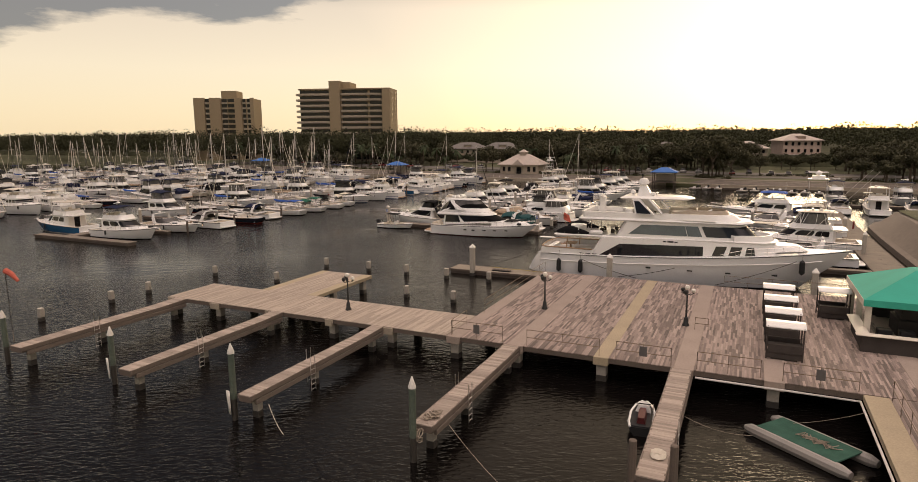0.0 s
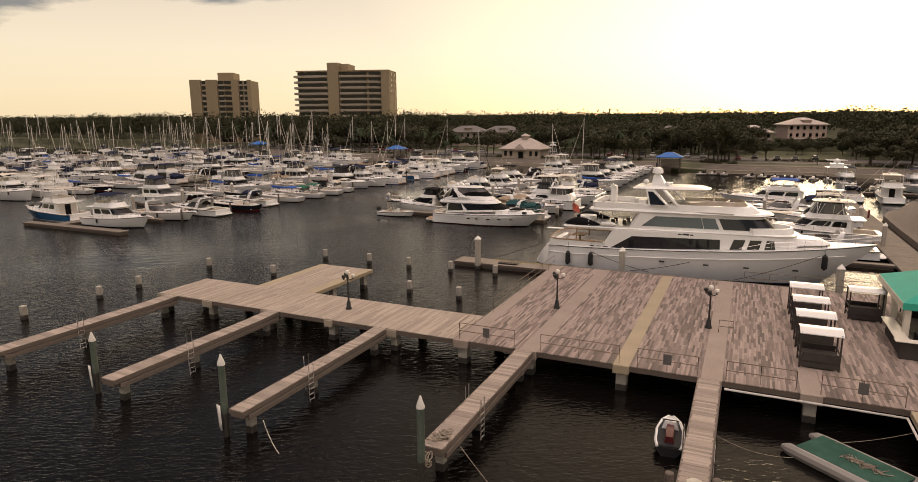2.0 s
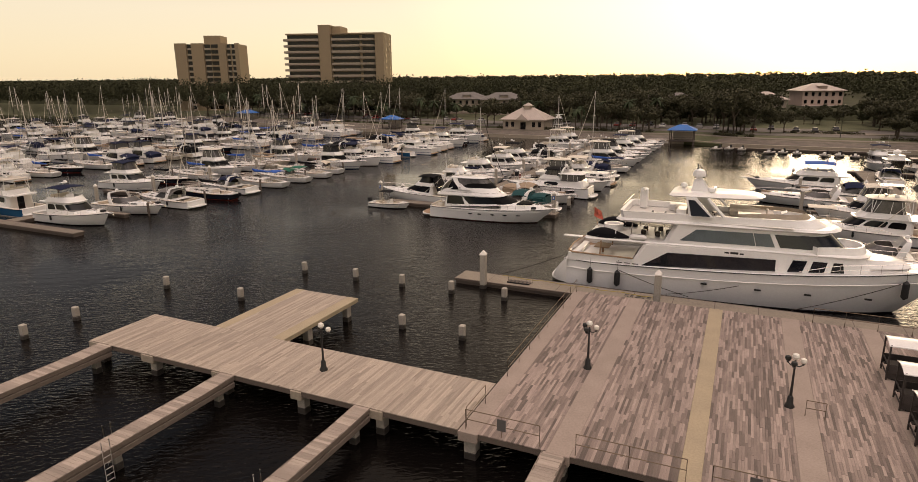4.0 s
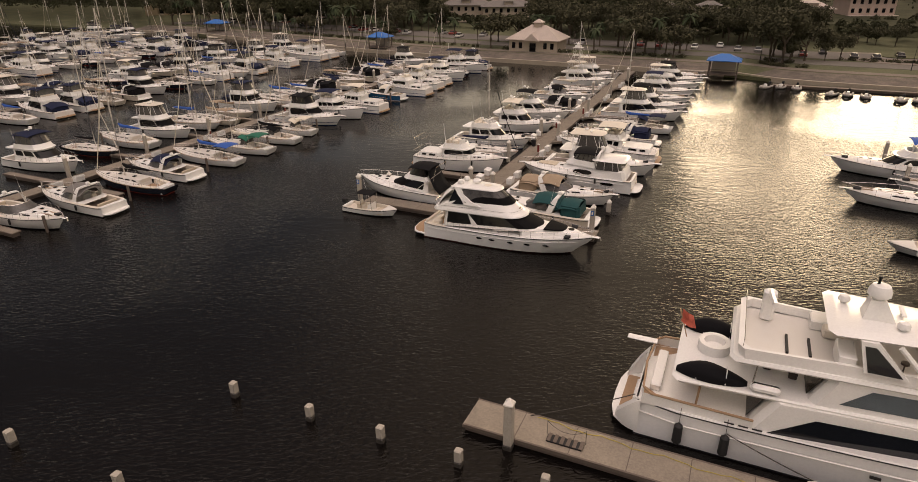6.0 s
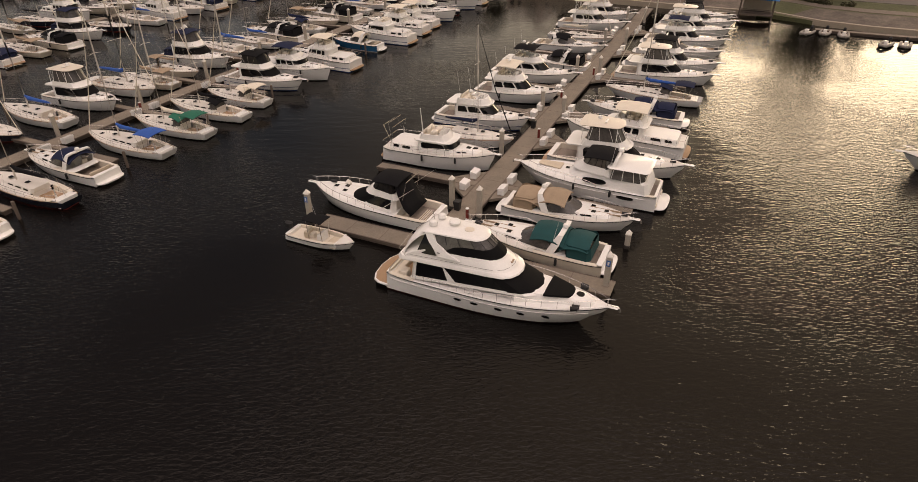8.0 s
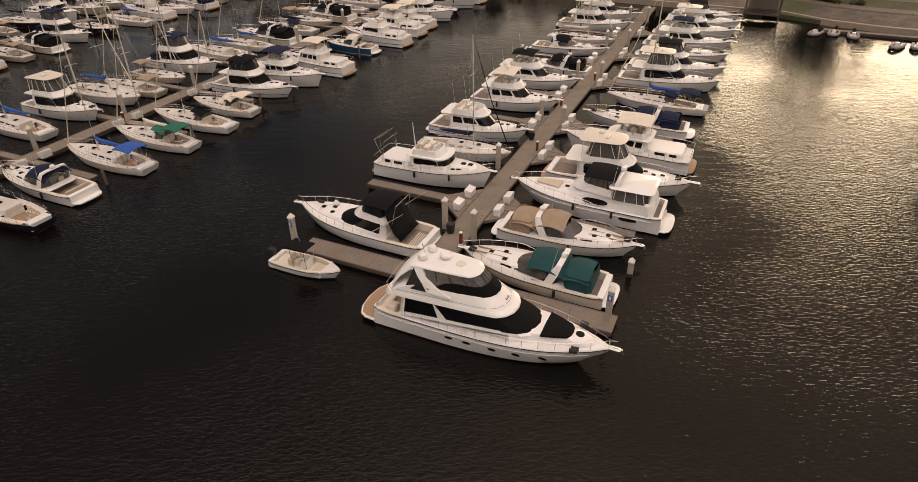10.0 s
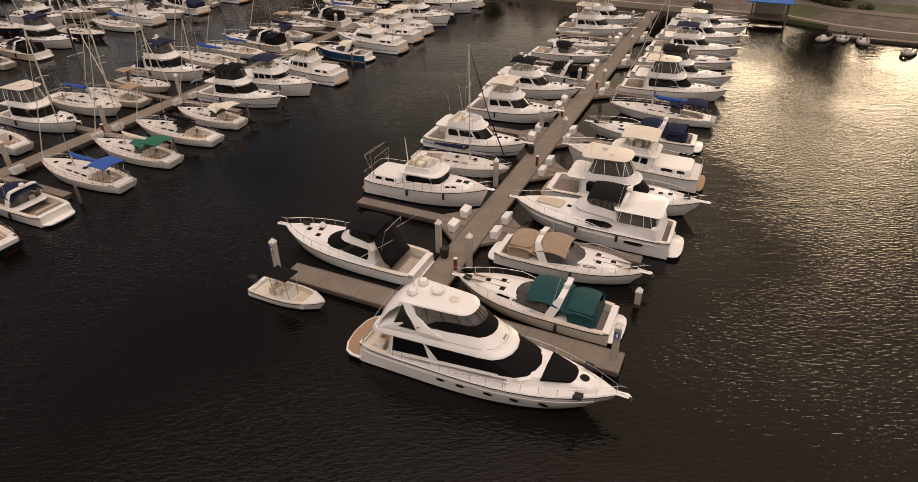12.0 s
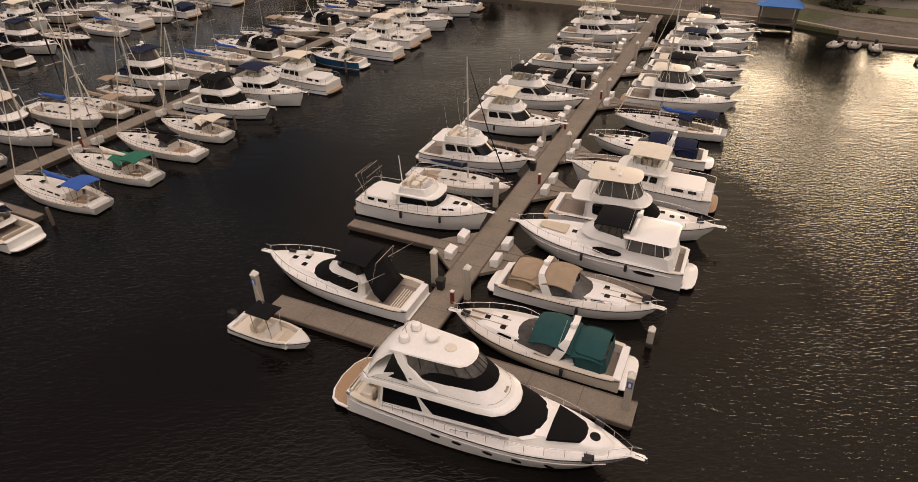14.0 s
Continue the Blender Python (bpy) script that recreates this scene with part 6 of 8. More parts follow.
    for x0 in (-3.5, 0.6, 4.2, 8.4):
        part("hawse_port", Mesh().box(x0, x0 + 0.5, -b.w((x0 + L / 2) / L) - 0.03, -b.w((x0 + L / 2) / L) + 0.06, 1.55, 1.68), DARKMETAL, b.ob)
    for s in (0.08, 0.16, 0.86):
        p = b.edge(s, -0.22, -1.2, -1)
        part("fender", Mesh().spin([(0.05, 0.75), (0.24, 0.55), (0.26, -0.5), (0.05, -0.7)], 10, p), RUBBER, b.ob, "black fender")
        part("fender_rope", Mesh().tube([p + Vector((0, 0, 0.7)), p + Vector((0, 0.2, 1.6))], 0.015, 4), DARKROPE, b.ob)
    b.rail(0.62, 0.985, 0.75, 0.12, 9, True)
    return b.ob


def carver_yacht():
    L, B = 16.4, 4.7
    b = Boat("flybridge_yacht", "white flybridge motor yacht with black window covers", "yacht", L, B, 1.5, 1.95, hull_paint("flybridge_yacht_hull", (0.87, 0.86, 0.85), (0.05, 0.015, 0.015)))
    b.hull(rake=2.2, n=20)
    b.deck(0.12, WHITE)
    b.cockpit(0.15, 0.5, 0.35, TEAK, 0.02)
    # rounded swim platform with a teak top inside a white rim
    rim = [(-8.1, 2.2), (-8.9, 2.15), (-9.35, 1.9), (-9.7, 1.2), (-9.85, 0.0)]
    rim += [(x, -y) for x, y in rim[-2::-1]]
    part("swim_platform", Mesh().loft([[(x, y * 0.97, 0.3) for x, y in rim], [(x, y, 0.36) for x, y in rim], [(x, y, 0.46) for x, y in rim], [(x + 0.04, y * 0.98, 0.5) for x, y in rim]], cap0=True, cap1=True), WHITE, b.ob)
    part("platform_teak", Mesh().loft([[(x * 0.992 + 0.02, y * 0.94, 0.5) for x, y in rim], [(x * 0.992 + 0.02, y * 0.94, 0.518) for x, y in rim]], cap1=True), TEAK, b.ob)
    part("stern_seat", Mesh().box(-7.9, -7.35, -1.7, 0.9, 1.0, 1.45, 0.07).box(-8.05, -7.8, -1.9, 1.1, 1.1, 1.85, 0.08), CREAM, b.ob)
    part("stern_locker", Mesh().box(-7.2, -6.5, -1.9, -1.2, 1.0, 1.9, 0.08), CREAM, b.ob)
    part("stern_step", Mesh().box(-8.1, -7.2, 1.25, 1.75, 0.5, 1.15, 0.06), CREAM, b.ob)
    # saloon, glazed nearly all round
    ra, rb = outline(-6.2, 3.75, 2.08, 1.8, 2.1, 1.58, 0.75), outline(-6.0, 1.45, 1.92, 1.6, 1.6, 3.2)
    b.house([ra, rb], "saloon")
    for lo, hi in ((0.12, 1.62), (1.95, 4.02)):
        for a, c in ((lo, hi), (NR - 1 - hi, NR - 1 - lo)):
            flip = a > 6
            n = 8
            bot = [skin(ra, rb, a + (c - a) * k / n, 0.20, 0.025) for k in range(n + 1)]
            lean = 0.28 if lo > 1 else 0.0
            a2, c2 = (a - lean, c) if not flip else (a, c + lean)
            top = [skin(ra, rb, a2 + (c2 - a2) * k / n, 0.95, 0.025) for k in range(n + 1)]
            part("saloon_window", Mesh().loft([bot, top], closed=False), GLASS, b.ob)
    part("windscreen_cover", pane(Mesh(), ra, rb, 4.0, NR - 5, 0.14, 0.97, 0.032, 0.02), MESHCOVER, b.ob, "black mesh windscreen cover")
    # bridge deck with its long brow
    part("bridge_deck", Mesh().loft([outline(-7.0, 1.5, 2.05, 1.66, 1.7, 3.06), outline(-7.15, 1.9, 2.2, 1.78, 1.9, 3.18), outline(-7.1, 1.85, 2.18, 1.76, 1.9, 3.28), outline(-7.0, 1.45, 2.1, 1.66, 1.75, 3.46)], cap0=True, cap1=True), WHITE, b.ob)
    rd = outline(-6.9, 1.5, 2.08, 1.66, 1.75, 3.42)
    rm = outline(-6.3, 0.95, 1.95, 1.5, 1.6, 3.82)
    re_ = outline(-5.3, 0.45, 1.78, 1.32, 1.4, 4.18)
    rf, rg = outline(-5.2, 0.3, 1.62, 1.18, 1.3, 4.18), outline(-5.2, 0.4, 1.62, 1.18, 1.3, 3.5)
    b.house([rd, rm, re_, rf, rg], "bridge_coaming")
    # thin grey tube round the coaming: the crease's shade put in as colour
    crease = [skin(rd, rm, k * (NR - 1.02) / 24, 0.5, 0.004) for k in range(25)]
    part("coaming_crease", Mesh().tube(crease, 0.014, 4), GREYC, b.ob)
    rh, ri = outline(-4.3, 0.5, 1.72, 1.26, 1.35, 4.16), outline(-4.5, -0.85, 1.3, 1.0, 0.95, 5.3)
    part("enclosure", Mesh().loft([rh, ri]), CLEAR, b.ob)
    part("bridge_screen_cover", pane(Mesh(), rh, ri, 1.2, NR - 2.2, 0.0, 0.52, 0.035, 0.6), MESHCOVER, b.ob, "black mesh bridge screen cover")
    m = Mesh()
    for k in (1.3, 2.6, 4.0, 5.6, 7.2, 8, 8.8, 10.4, 12, 13.4, 14.7):
        m.tube([skin(rh, ri, k, 0.5, 0.02), skin(rh, ri, k, 1, 0.02)], 0.028, 4)
    part("enclosure_frame", m, RUBBER, b.ob)
    for sgn in (1, -1):
        leg = []
        for x0, x1, y, z in ((-5.15, -4.55, 1.27, 5.34), (-4.75, -4.1, 1.5, 4.8), (-4.2, -3.3, 1.72, 4.3), (-3.9, -2.2, 1.86, 3.95)):
            leg.append([(x0, sgn * (y + 0.05), z), (x1, sgn * (y + 0.05), z), (x1, sgn * (y - 0.12), z), (x0, sgn * (y - 0.12), z)])
        part("arch_leg", Mesh().loft(leg, cap0=True, cap1=True), WHITE, b.ob)
        part("aft_enclosure_panel", Mesh().loft([[(-5.6, sgn * 1.86, 3.86), (-4.0, sgn * 1.87, 3.95)], [(-5.25, sgn * 1.56, 4.8), (-4.65, sgn * 1.54, 4.8)], [(-5.1, sgn * 1.34, 5.28), (-4.95, sgn * 1.32, 5.28)]], closed=False), GLASS, b.ob)
        part("arch_emblem", Mesh().spin([(0.12, 0), (0.12, 0.03)], 10, (-3.85, sgn * 1.77, 4.2)), GREYC, b.ob)
    # hard top running aft into a sloping cover
    b.house([outline(-5.5, -0.85, 1.3, 1.02, 0.95, 5.26), outline(-5.6, -0.7, 1.4, 1.12, 1.05, 5.34), outline(-5.5, -0.8, 1.36, 1.08, 1.0, 5.42), outline(-5.2, -1.3, 1.1, 0.8, 0.9, 5.52)], "hard_top")
    hood = []
    for x, y, z in ((-5.2, 1.3, 5.4), (-5.75, 1.42, 5.2), (-6.35, 1.66, 4.7), (-6.8, 1.86, 4.05), (-6.95, 1.95, 3.48)):
        hood.append([(x + 0.35 * abs(t) ** 3, y * t, z - 0.12 * t * t) for t in (-1, -0.8, -0.5, 0, 0.5, 0.8, 1)])
    hm = part("aft_hood", Mesh().loft(hood, closed=False), WHITE, b.ob)
    hm.modifiers.new("thick", "SOLIDIFY").thickness = 0.05
    b.dome(-4.85, -0.5, 5.47, 0.32)
    b.dome(-4.7, 0.65, 5.47, 0.32)
    part("radar_drum", Mesh().spin([(0.14, 0), (0.14, 0.12), (0.4, 0.14), (0.42, 0.3), (0.34, 0.38)], 16, (-3.5, 0.25, 5.5)), WHITE, b.ob)
    part("roof_hatch", Mesh().spin([(0.36, 0), (0.34, 0.05), (0.1, 0.06)], 14, (-2.25, 0, 5.51)), CREAM, b.ob)
    part("signal_mast", Mesh().tube([(-5.0, 0.1, 5.4), (-5.15, 0.1, 6.3)], 0.03, 5).tube([(-5.1, -0.25, 5.95), (-5.1, 0.45, 5.95)], 0.02, 4), STEEL, b.ob)
    part("emblem", Mesh().box(0.95, 1.11, -0.22, 0.22, 3.72, 3.78), TAN, b.ob)
    # raised foredeck
    part("cabin_trunk", Mesh().loft([outline(1.6, 7.3, 1.95, 0.95, 2.2, 1.7, 0.15), outline(1.6, 7.0, 1.85, 0.86, 2.1, 2.1, 0.05), outline(1.6, 6.7, 1.66, 0.72, 1.9, 2.42, -0.12), outline(1.6, 6.2, 1.3, 0.5, 1.6, 2.52, -0.14)], cap1=True), WHITE, b.ob)
    pad = [(3.75, 1.32), (3.72, 0), (3.75, -1.32), (4.7, -1.0), (5.4, -0.72), (5.62, -0.4), (5.66, 0), (5.62, 0.4), (5.4, 0.72), (4.7, 1.0)]
    part("sun_pad_cover", Mesh().loft([[(x, y, 2.40 - 0.03 * (x - 3.7)) for x, y in pad], [(4.5 + (x - 4.5) * 0.97, y * 0.96, 2.52 - 0.03 * (x - 3.7)) for x, y in pad], [(4.5 + (x - 4.5) * 0.8, y * 0.7, 2.56 - 0.03 * (x - 3.7)) for x, y in pad]], cap0=True, cap1=True), MESHCOVER, b.ob, "black cover on the foredeck lounge")
    part("hatch", Mesh().spin([(0.3, 0), (0.28, 0.07), (0.1, 0.08)], 14, (6.05, 0, 2.34)), GLASS, b.ob)
    for x0 in (-2.2, -0.9, 0.9, 2.5, 4.2):
        s = (x0 + L / 2) / L
        for sgn in (1, -1):
            y = sgn * (b.w(s) * 0.985 + 0.012)
            part("porthole", Mesh().add([(x0 + 0.3 * math.cos(a * math.pi / 6), y - sgn * 0.03, b.sh(s) * 0.62 + 0.085 * math.sin(a * math.pi / 6)) for a in range(12)] + [(x0 + 0.28 * math.cos(a * math.pi / 6), y + sgn * 0.02, b.sh(s) * 0.62 + 0.075 * math.sin(a * math.pi / 6)) for a in range(12)], [tuple(range(12, 24))] + [(k, (k + 1) % 12, 12 + (k + 1) % 12, 12 + k) for k in range(12)]), GLASS, b.ob)
    for sgn in (1, -1):
        part("hull_knuckle", Mesh().tube([b.edge(0.02 + 0.9 * k / 14, -0.01, -0.32, sgn) for k in range(15)], 0.03, 5), WHITE, b.ob)
        m = Mesh()
        for k in range(9):
            s = 0.16 + 0.04 * k
            m.tube([b.edge(s, 0.12, 0.05, sgn), b.edge(s, 0.12, 0.5, sgn)], 0.012, 4)
        m.tube([b.edge(0.16 + 0.04 * k, 0.12, 0.5, sgn) for k in range(9)], 0.016, 4)
        part("side_rail", m, STEEL, b.ob)
        part("bow_fender", Mesh().tube([(5.75, sgn * 1.5, 2.12), (6.25, sgn * 1.4, 2.12)], 0.15, 8).tube([(5.8, sgn * 1.25, 2.12), (6.3, sgn * 1.15, 2.12)], 0.15, 8), RUBBER, b.ob)
    m = Mesh().tube([(-6.4, 2.05, 3.45), (-6.9, 2.0, 4.0), (-7.1, 0, 4.0), (-6.9, -2.0, 4.0), (-6.4, -2.05, 3.45)], 0.02, 4).tube([(-7.08, 1.0, 3.45), (-7.08, 1.0, 4.0)], 0.016, 4).tube([(-7.08, -1.0, 3.45), (-7.08, -1.0, 4.0)], 0.016, 4)
    part("bridge_rail", m, STEEL, b.ob)
    b.rail(0.42, 0.985, 0.6, 0.14, 10)
    b.pulpit(0.5)
    return b.ob


yacht = put(big_yacht(), 5.35, 46.5, 0)
yacht.matrix_world = yacht.matrix_world @ Matrix.Scale(0.96, 4, (1, 0, 0))
put(carver_yacht(), -25.1, 65.85, 0)

# ---------------------------------------------------------------- boats on the nearest pier
put(console_boat("small white center console boat with black top", 6.4, 2.2, top=BLACKC), -41.5, 67.3, 0)
put(canvas_cruiser("white flybridge fishing boat with black canvas bridge"), -40.3, 74.0, 180)
put(trawler("white aft-cabin trawler with cluttered open bridge", 12.2, 4.2), -39.3, 86.0, 0)
put(sailboat("white sailboat with navy sail cover and dark jib", 10.2, 3.2, cover=NAVY, jib=BLACKC), -38.6, 92.4, 0)
put(flybridge_boat("white flybridge cruiser with white bridge seats", 11.6, 4.0, H_WHITEB), -39.4, 98.0, 0)
put(flybridge_boat("low white cruiser with broad beam and bridge", 11.2, 4.6, top=CREAMC, name="power_catamaran"), -38.8, 108.6, 0)
put(flybridge_boat("white flybridge cruiser with dark bimini", 12.6, 4.1, top=BLACKC), -39.3, 117.5, 0)
put(express_cruiser("white express cruiser under black canvas", 11.0, 3.7, canvas=BLACKC, aft_canvas=BLACKC), -38.6, 124.5, 180)
put(express_cruiser("white express cruiser with black canvas", 12.0, 3.8, canvas=BLACKC), -39.0, 135, 0)
put(sailboat("white sailboat with cream sail cover", 11.0, 3.4, cover=CREAMC), -38.6, 141.5, 0)
put(flybridge_boat("white sport fishing boat with tall tower", 12.6, 4.2, name="sport_fishing_boat", tower=True, hard=True), -39.2, 152, 0)
put(flybridge_boat("white flybridge cruiser with cream hard top", 12.0, 4.1, hard=True), -38.8, 160, 0)

put(express_cruiser("white express cruiser with teal canvas enclosure", 11.8, 4.0, H_CREAM, TEAL, TEAL), -24.7, 73.4, 180)
put(express_cruiser("white express cruiser with tan canvas top", 11.6, 3.8, canvas=TAN, aft_canvas=TAN), -23.6, 79.4, 0)
put(cockpit_yacht("white sedan yacht with black bimini enclosure"), -23.6, 85.8, 180)
put(flybridge_boat("white sport fishing boat with cream hard top", 13.8, 4.4, hard=True, enclosed=True, mesh_screen=True, name="sport_fishing_boat"), -22.0, 91.8, 0)
put(trawler("tall white motor yacht with white bimini", 13.4, 4.5, top=CREAMC, name="aft_cabin_yacht"), -22.6, 98.6, 180)
put(express_cruiser("white express cruiser under navy canvas", 12.0, 3.8, canvas=NAVY, aft_canvas=NAVY), -23.2, 107.4, 180)
put(sailboat("white sailboat with blue sail cover and bimini", 12.0, 3.6, cover=BLUE, dodger=NAVY, bimini=NAVY), -22.4, 115.2, 180)
put(flybridge_boat("white flybridge cruiser with enclosed hard top", 13.4, 4.3, hard=True, enclosed=True, mesh_screen=True), -22.0, 124.0, 0)
put(flybridge_boat("white flybridge cruiser with black bimini", 13.4, 4.2, top=BLACKC, enclosed=True), -21.8, 130.6, 0)
put(express_cruiser("white express cruiser with cream canvas", 13.0, 4.0, canvas=CREAMC, aft_canvas=CREAMC), -21.8, 138.6, 0)
put(flybridge_boat("white cruiser with dark bridge canopy", 13.2, 4.2, top=NAVY), -21.8, 145.4, 0)
put(flybridge_boat("white flybridge cruiser with cream top", 13.2, 4.2, hard=True), -21.6, 153.6, 0)
put(flybridge_boat("white sedan cruiser with black enclosure", 13.0, 4.2, top=BLACKC, enclosed=True), -21.2, 160.5, 0)
put(express_cruiser("white cruiser with cream hard canvas top", 12.0, 4.0, canvas=CREAMC), -21.4, 167, 0)

# ---------------------------------------------------------------- boats on the second pier
put(flybridge_boat("white flybridge cruiser with navy bimini", 12.5, 4.2, top=NAVY), -74.6, 43.0, 0)
put(express_cruiser("white express cruiser with dark windscreen", 12.5, 3.9), -74.0, 50.6, 0)
put(express_cruiser("white express cruiser with brown arch canvas", 11.8, 3.8, canvas=GREYC), -73.4, 56.2, 180)
put(sailboat("dark hulled sailboat with white deck", 12.2, 3.5, H_NAVY, cover=BLACKC), -73.2, 63.2, 180)
put(express_cruiser("white express cruiser with navy canvas", 11.6, 3.7, canvas=NAVY), -74.0, 68.4, 180)
put(sailboat("white sailboat with bright blue sail cover and bimini", 11.8, 3.6, cover=BLUE, bimini=BLUE, mast_paint=ALU), -73.2, 75.2, 180)
put(sailboat("white sailboat with green dodger", 11.4, 3.5, dodger=GREENC, bimini=GREENC, cover=CREAMC), -72.8, 81.2, 180)
put(sailboat("white sailboat with black canvas", 11.8, 3.5, cover=BLACKC, dodger=BLACKC), -72.9, 87.2, 180)
put(sailboat("short cream sailboat with white cockpit awning", 9.6, 3.3, bimini=CREAMC, dodger=CREAMC), -72.6, 92.4, 180)
put(flybridge_boat("white flybridge sedan with dark windscreen and bimini", 12.6, 4.2, H_WHITEB, mesh_screen=True, top=BLACKC, enclosed=True), -73.4, 99.6, 0)
put(trawler("white trawler with navy bridge bimini", 13.0, 4.3, top=NAVY), -72.6, 105.0, 0)
put(trawler("white aft-cabin cruiser with blue side panel", 12.0, 4.2, H_WHITEB, top=CREAMC), -72.0, 111.5, 180)
put(express_cruiser("blue hulled open fishing boat", 9.4, 3.2, H_BLUE, canvas=CREAMC), -72.8, 122.4, 180)
put(trawler("white trawler with blue side windows", 12.4, 4.3, H_WHITEB), -71.6, 128.6, 180)
put(flybridge_boat("blue and white sport fishing boat with tower", 12.8, 4.3, H_BLUE, hard=True, tower=True, name="sport_fishing_boat"), -90.5, 43.5, 180)
put(flybridge_boat("white flybridge cruiser with navy bimini", 13.0, 4.3, top=NAVY, enclosed=True), -90.8, 64.4, 0)

# ---------------------------------------------------------------- boats on the bank side pier
put(flybridge_boat("white sport fishing boat with tall tower", 14.6, 4.6, hard=True, tower=True, name="sport_fishing_boat", enclosed=True, tall=1.2), 17.3, 71.5, 180)
put(express_cruiser("low white sport cruiser moored stern to the pier", 12.0, 4.0), 16.6, 61.0, 180)
put(console_boat("white center console boat with hard top", 10.0, 3.2, CREAMC), 12.8, 78.0, 180)
put(flybridge_boat("white flybridge cruiser with pale enclosure", 11.0, 3.9, top=CREAMC, enclosed=True), 18.4, 82.0, 180)
put(express_cruiser("long white express yacht", 16.5, 4.6), 13.6, 91.6, 180)
put(express_cruiser("white express yacht with black tender cover", 14.0, 4.2, canvas=NAVY), 18.0, 97.2, 180)
put(flybridge_boat("white flybridge cruiser with blue bimini", 17.0, 4.8, top=BLUE), 13.4, 104.0, 180)
for k, u in enumerate((27, 33, 39.5, 46, 53)):
    put(flybridge_boat("white flybridge cruiser with cream hard top", 11.5, 4.0, hard=True) if k % 2 else express_cruiser("white express cruiser with navy canvas", 10.5, 3.6, canvas=NAVY), u, 118.5, 90)
    put(console_boat("white center console boat with pale top", 7.5, 2.5, CREAMC) if k % 2 else flybridge_boat("white flybridge cruiser with navy bimini", 11.0, 3.9, top=NAVY), u + 1.5, 137, 270)
float_dock(22.2, 60, 127, 128.8, "concrete floating dock with boats on both sides")
# ---------------------------------------------------------------- rows of boats further off, copies of a few kinds
def fleet():
    pool = random.Random(11)
    power = [
        express_cruiser("white express cruiser with navy canvas", 11.2, 3.7, canvas=NAVY, aft_canvas=NAVY),
        express_cruiser("white express cruiser with black canvas", 11.8, 3.8, H_CREAM, BLACKC, BLACKC),
        flybridge_boat("white flybridge cruiser with navy bimini", 12.0, 4.1, top=NAVY, enclosed=True, aft_cover=NAVY, mesh_screen=True),
        flybridge_boat("white flybridge cruiser with cream hard top", 12.8, 4.2, hard=True, enclosed=True, mesh_screen=True),
        trawler("white trawler with many windows", 12.0, 4.2, H_WHITEB, top=NAVY),
        flybridge_boat("white flybridge cruiser with black bimini enclosure", 12.2, 4.1, H_WHITEB, top=BLACKC, enclosed=True, aft_cover=BLACKC),
        trawler("white motor cruiser with cream canopy", 12.6, 4.3, top=CREAMC),
    ]
    sails = [
        sailboat("white sailboat with blue sail cover", 11.0, 3.5, cover=BLUE, mast=1.35),
        sailboat("white sailboat with navy canvas", 11.6, 3.6, cover=NAVY, dodger=NAVY, mast=1.3),
        sailboat("white sailboat with cream sail cover", 10.4, 3.4, cover=CREAMC, mast=1.3, jib=NAVY),
        sailboat("cream hulled sailboat with tan canvas", 11.2, 3.5, H_CREAM, cover=TAN, bimini=TAN, mast=1.32),
        sailboat("dark hulled sailboat with tall mast", 12.2, 3.6, H_NAVY, cover=BLACKC, mast=1.38),
    ]
    for ob in power + sails:
        distant(ob)
    used = set()

    def moor(u, v, turn, sailing):
        ob = pool.choice(sails if sailing else power)
        k = pool.uniform(0.9, 1.1)
        m = at(u + pool.uniform(-0.7, 0.7), v, 0, turn + pool.uniform(-2, 2)) @ Matrix.Scale(k, 4)
        if ob.name in used:
            copy_thing(ob, m)
        else:
            ob.matrix_world = m
            used.add(ob.name)

    rows = (
        # pier side, first and last berth, share of sailboats
        (-72.4, 135.5, 168, 0.25, 180), (-90.4, 71.5, 92, 0.9, 0), (-89.8, 93.2, 168, 0.6, 180),
        (-122.8, 44, 174, 0.55, 180), (-139.2, 44, 176, 0.4, 0), (-172.8, 52, 180, 0.45, 180), (-189.2, 52, 186, 0.4, 0),
        (-222.8, 60, 190, 0.4, 180), (-239.2, 70, 195, 0.35, 0),
    )
    for u, v0, v1, share, turn in rows:
        v = v0
        while v < v1:
            moor(u, v, turn if pool.random() < 0.7 else 180 - turn, pool.random() < share)
            v += pool.uniform(5.2, 6.4)
    for ob in power + sails:
        if ob.name not in used:
            ob.matrix_world = at(-262, 80 + 6.5 * len(used), 0, 0)
            used.add(ob.name)


fleet()
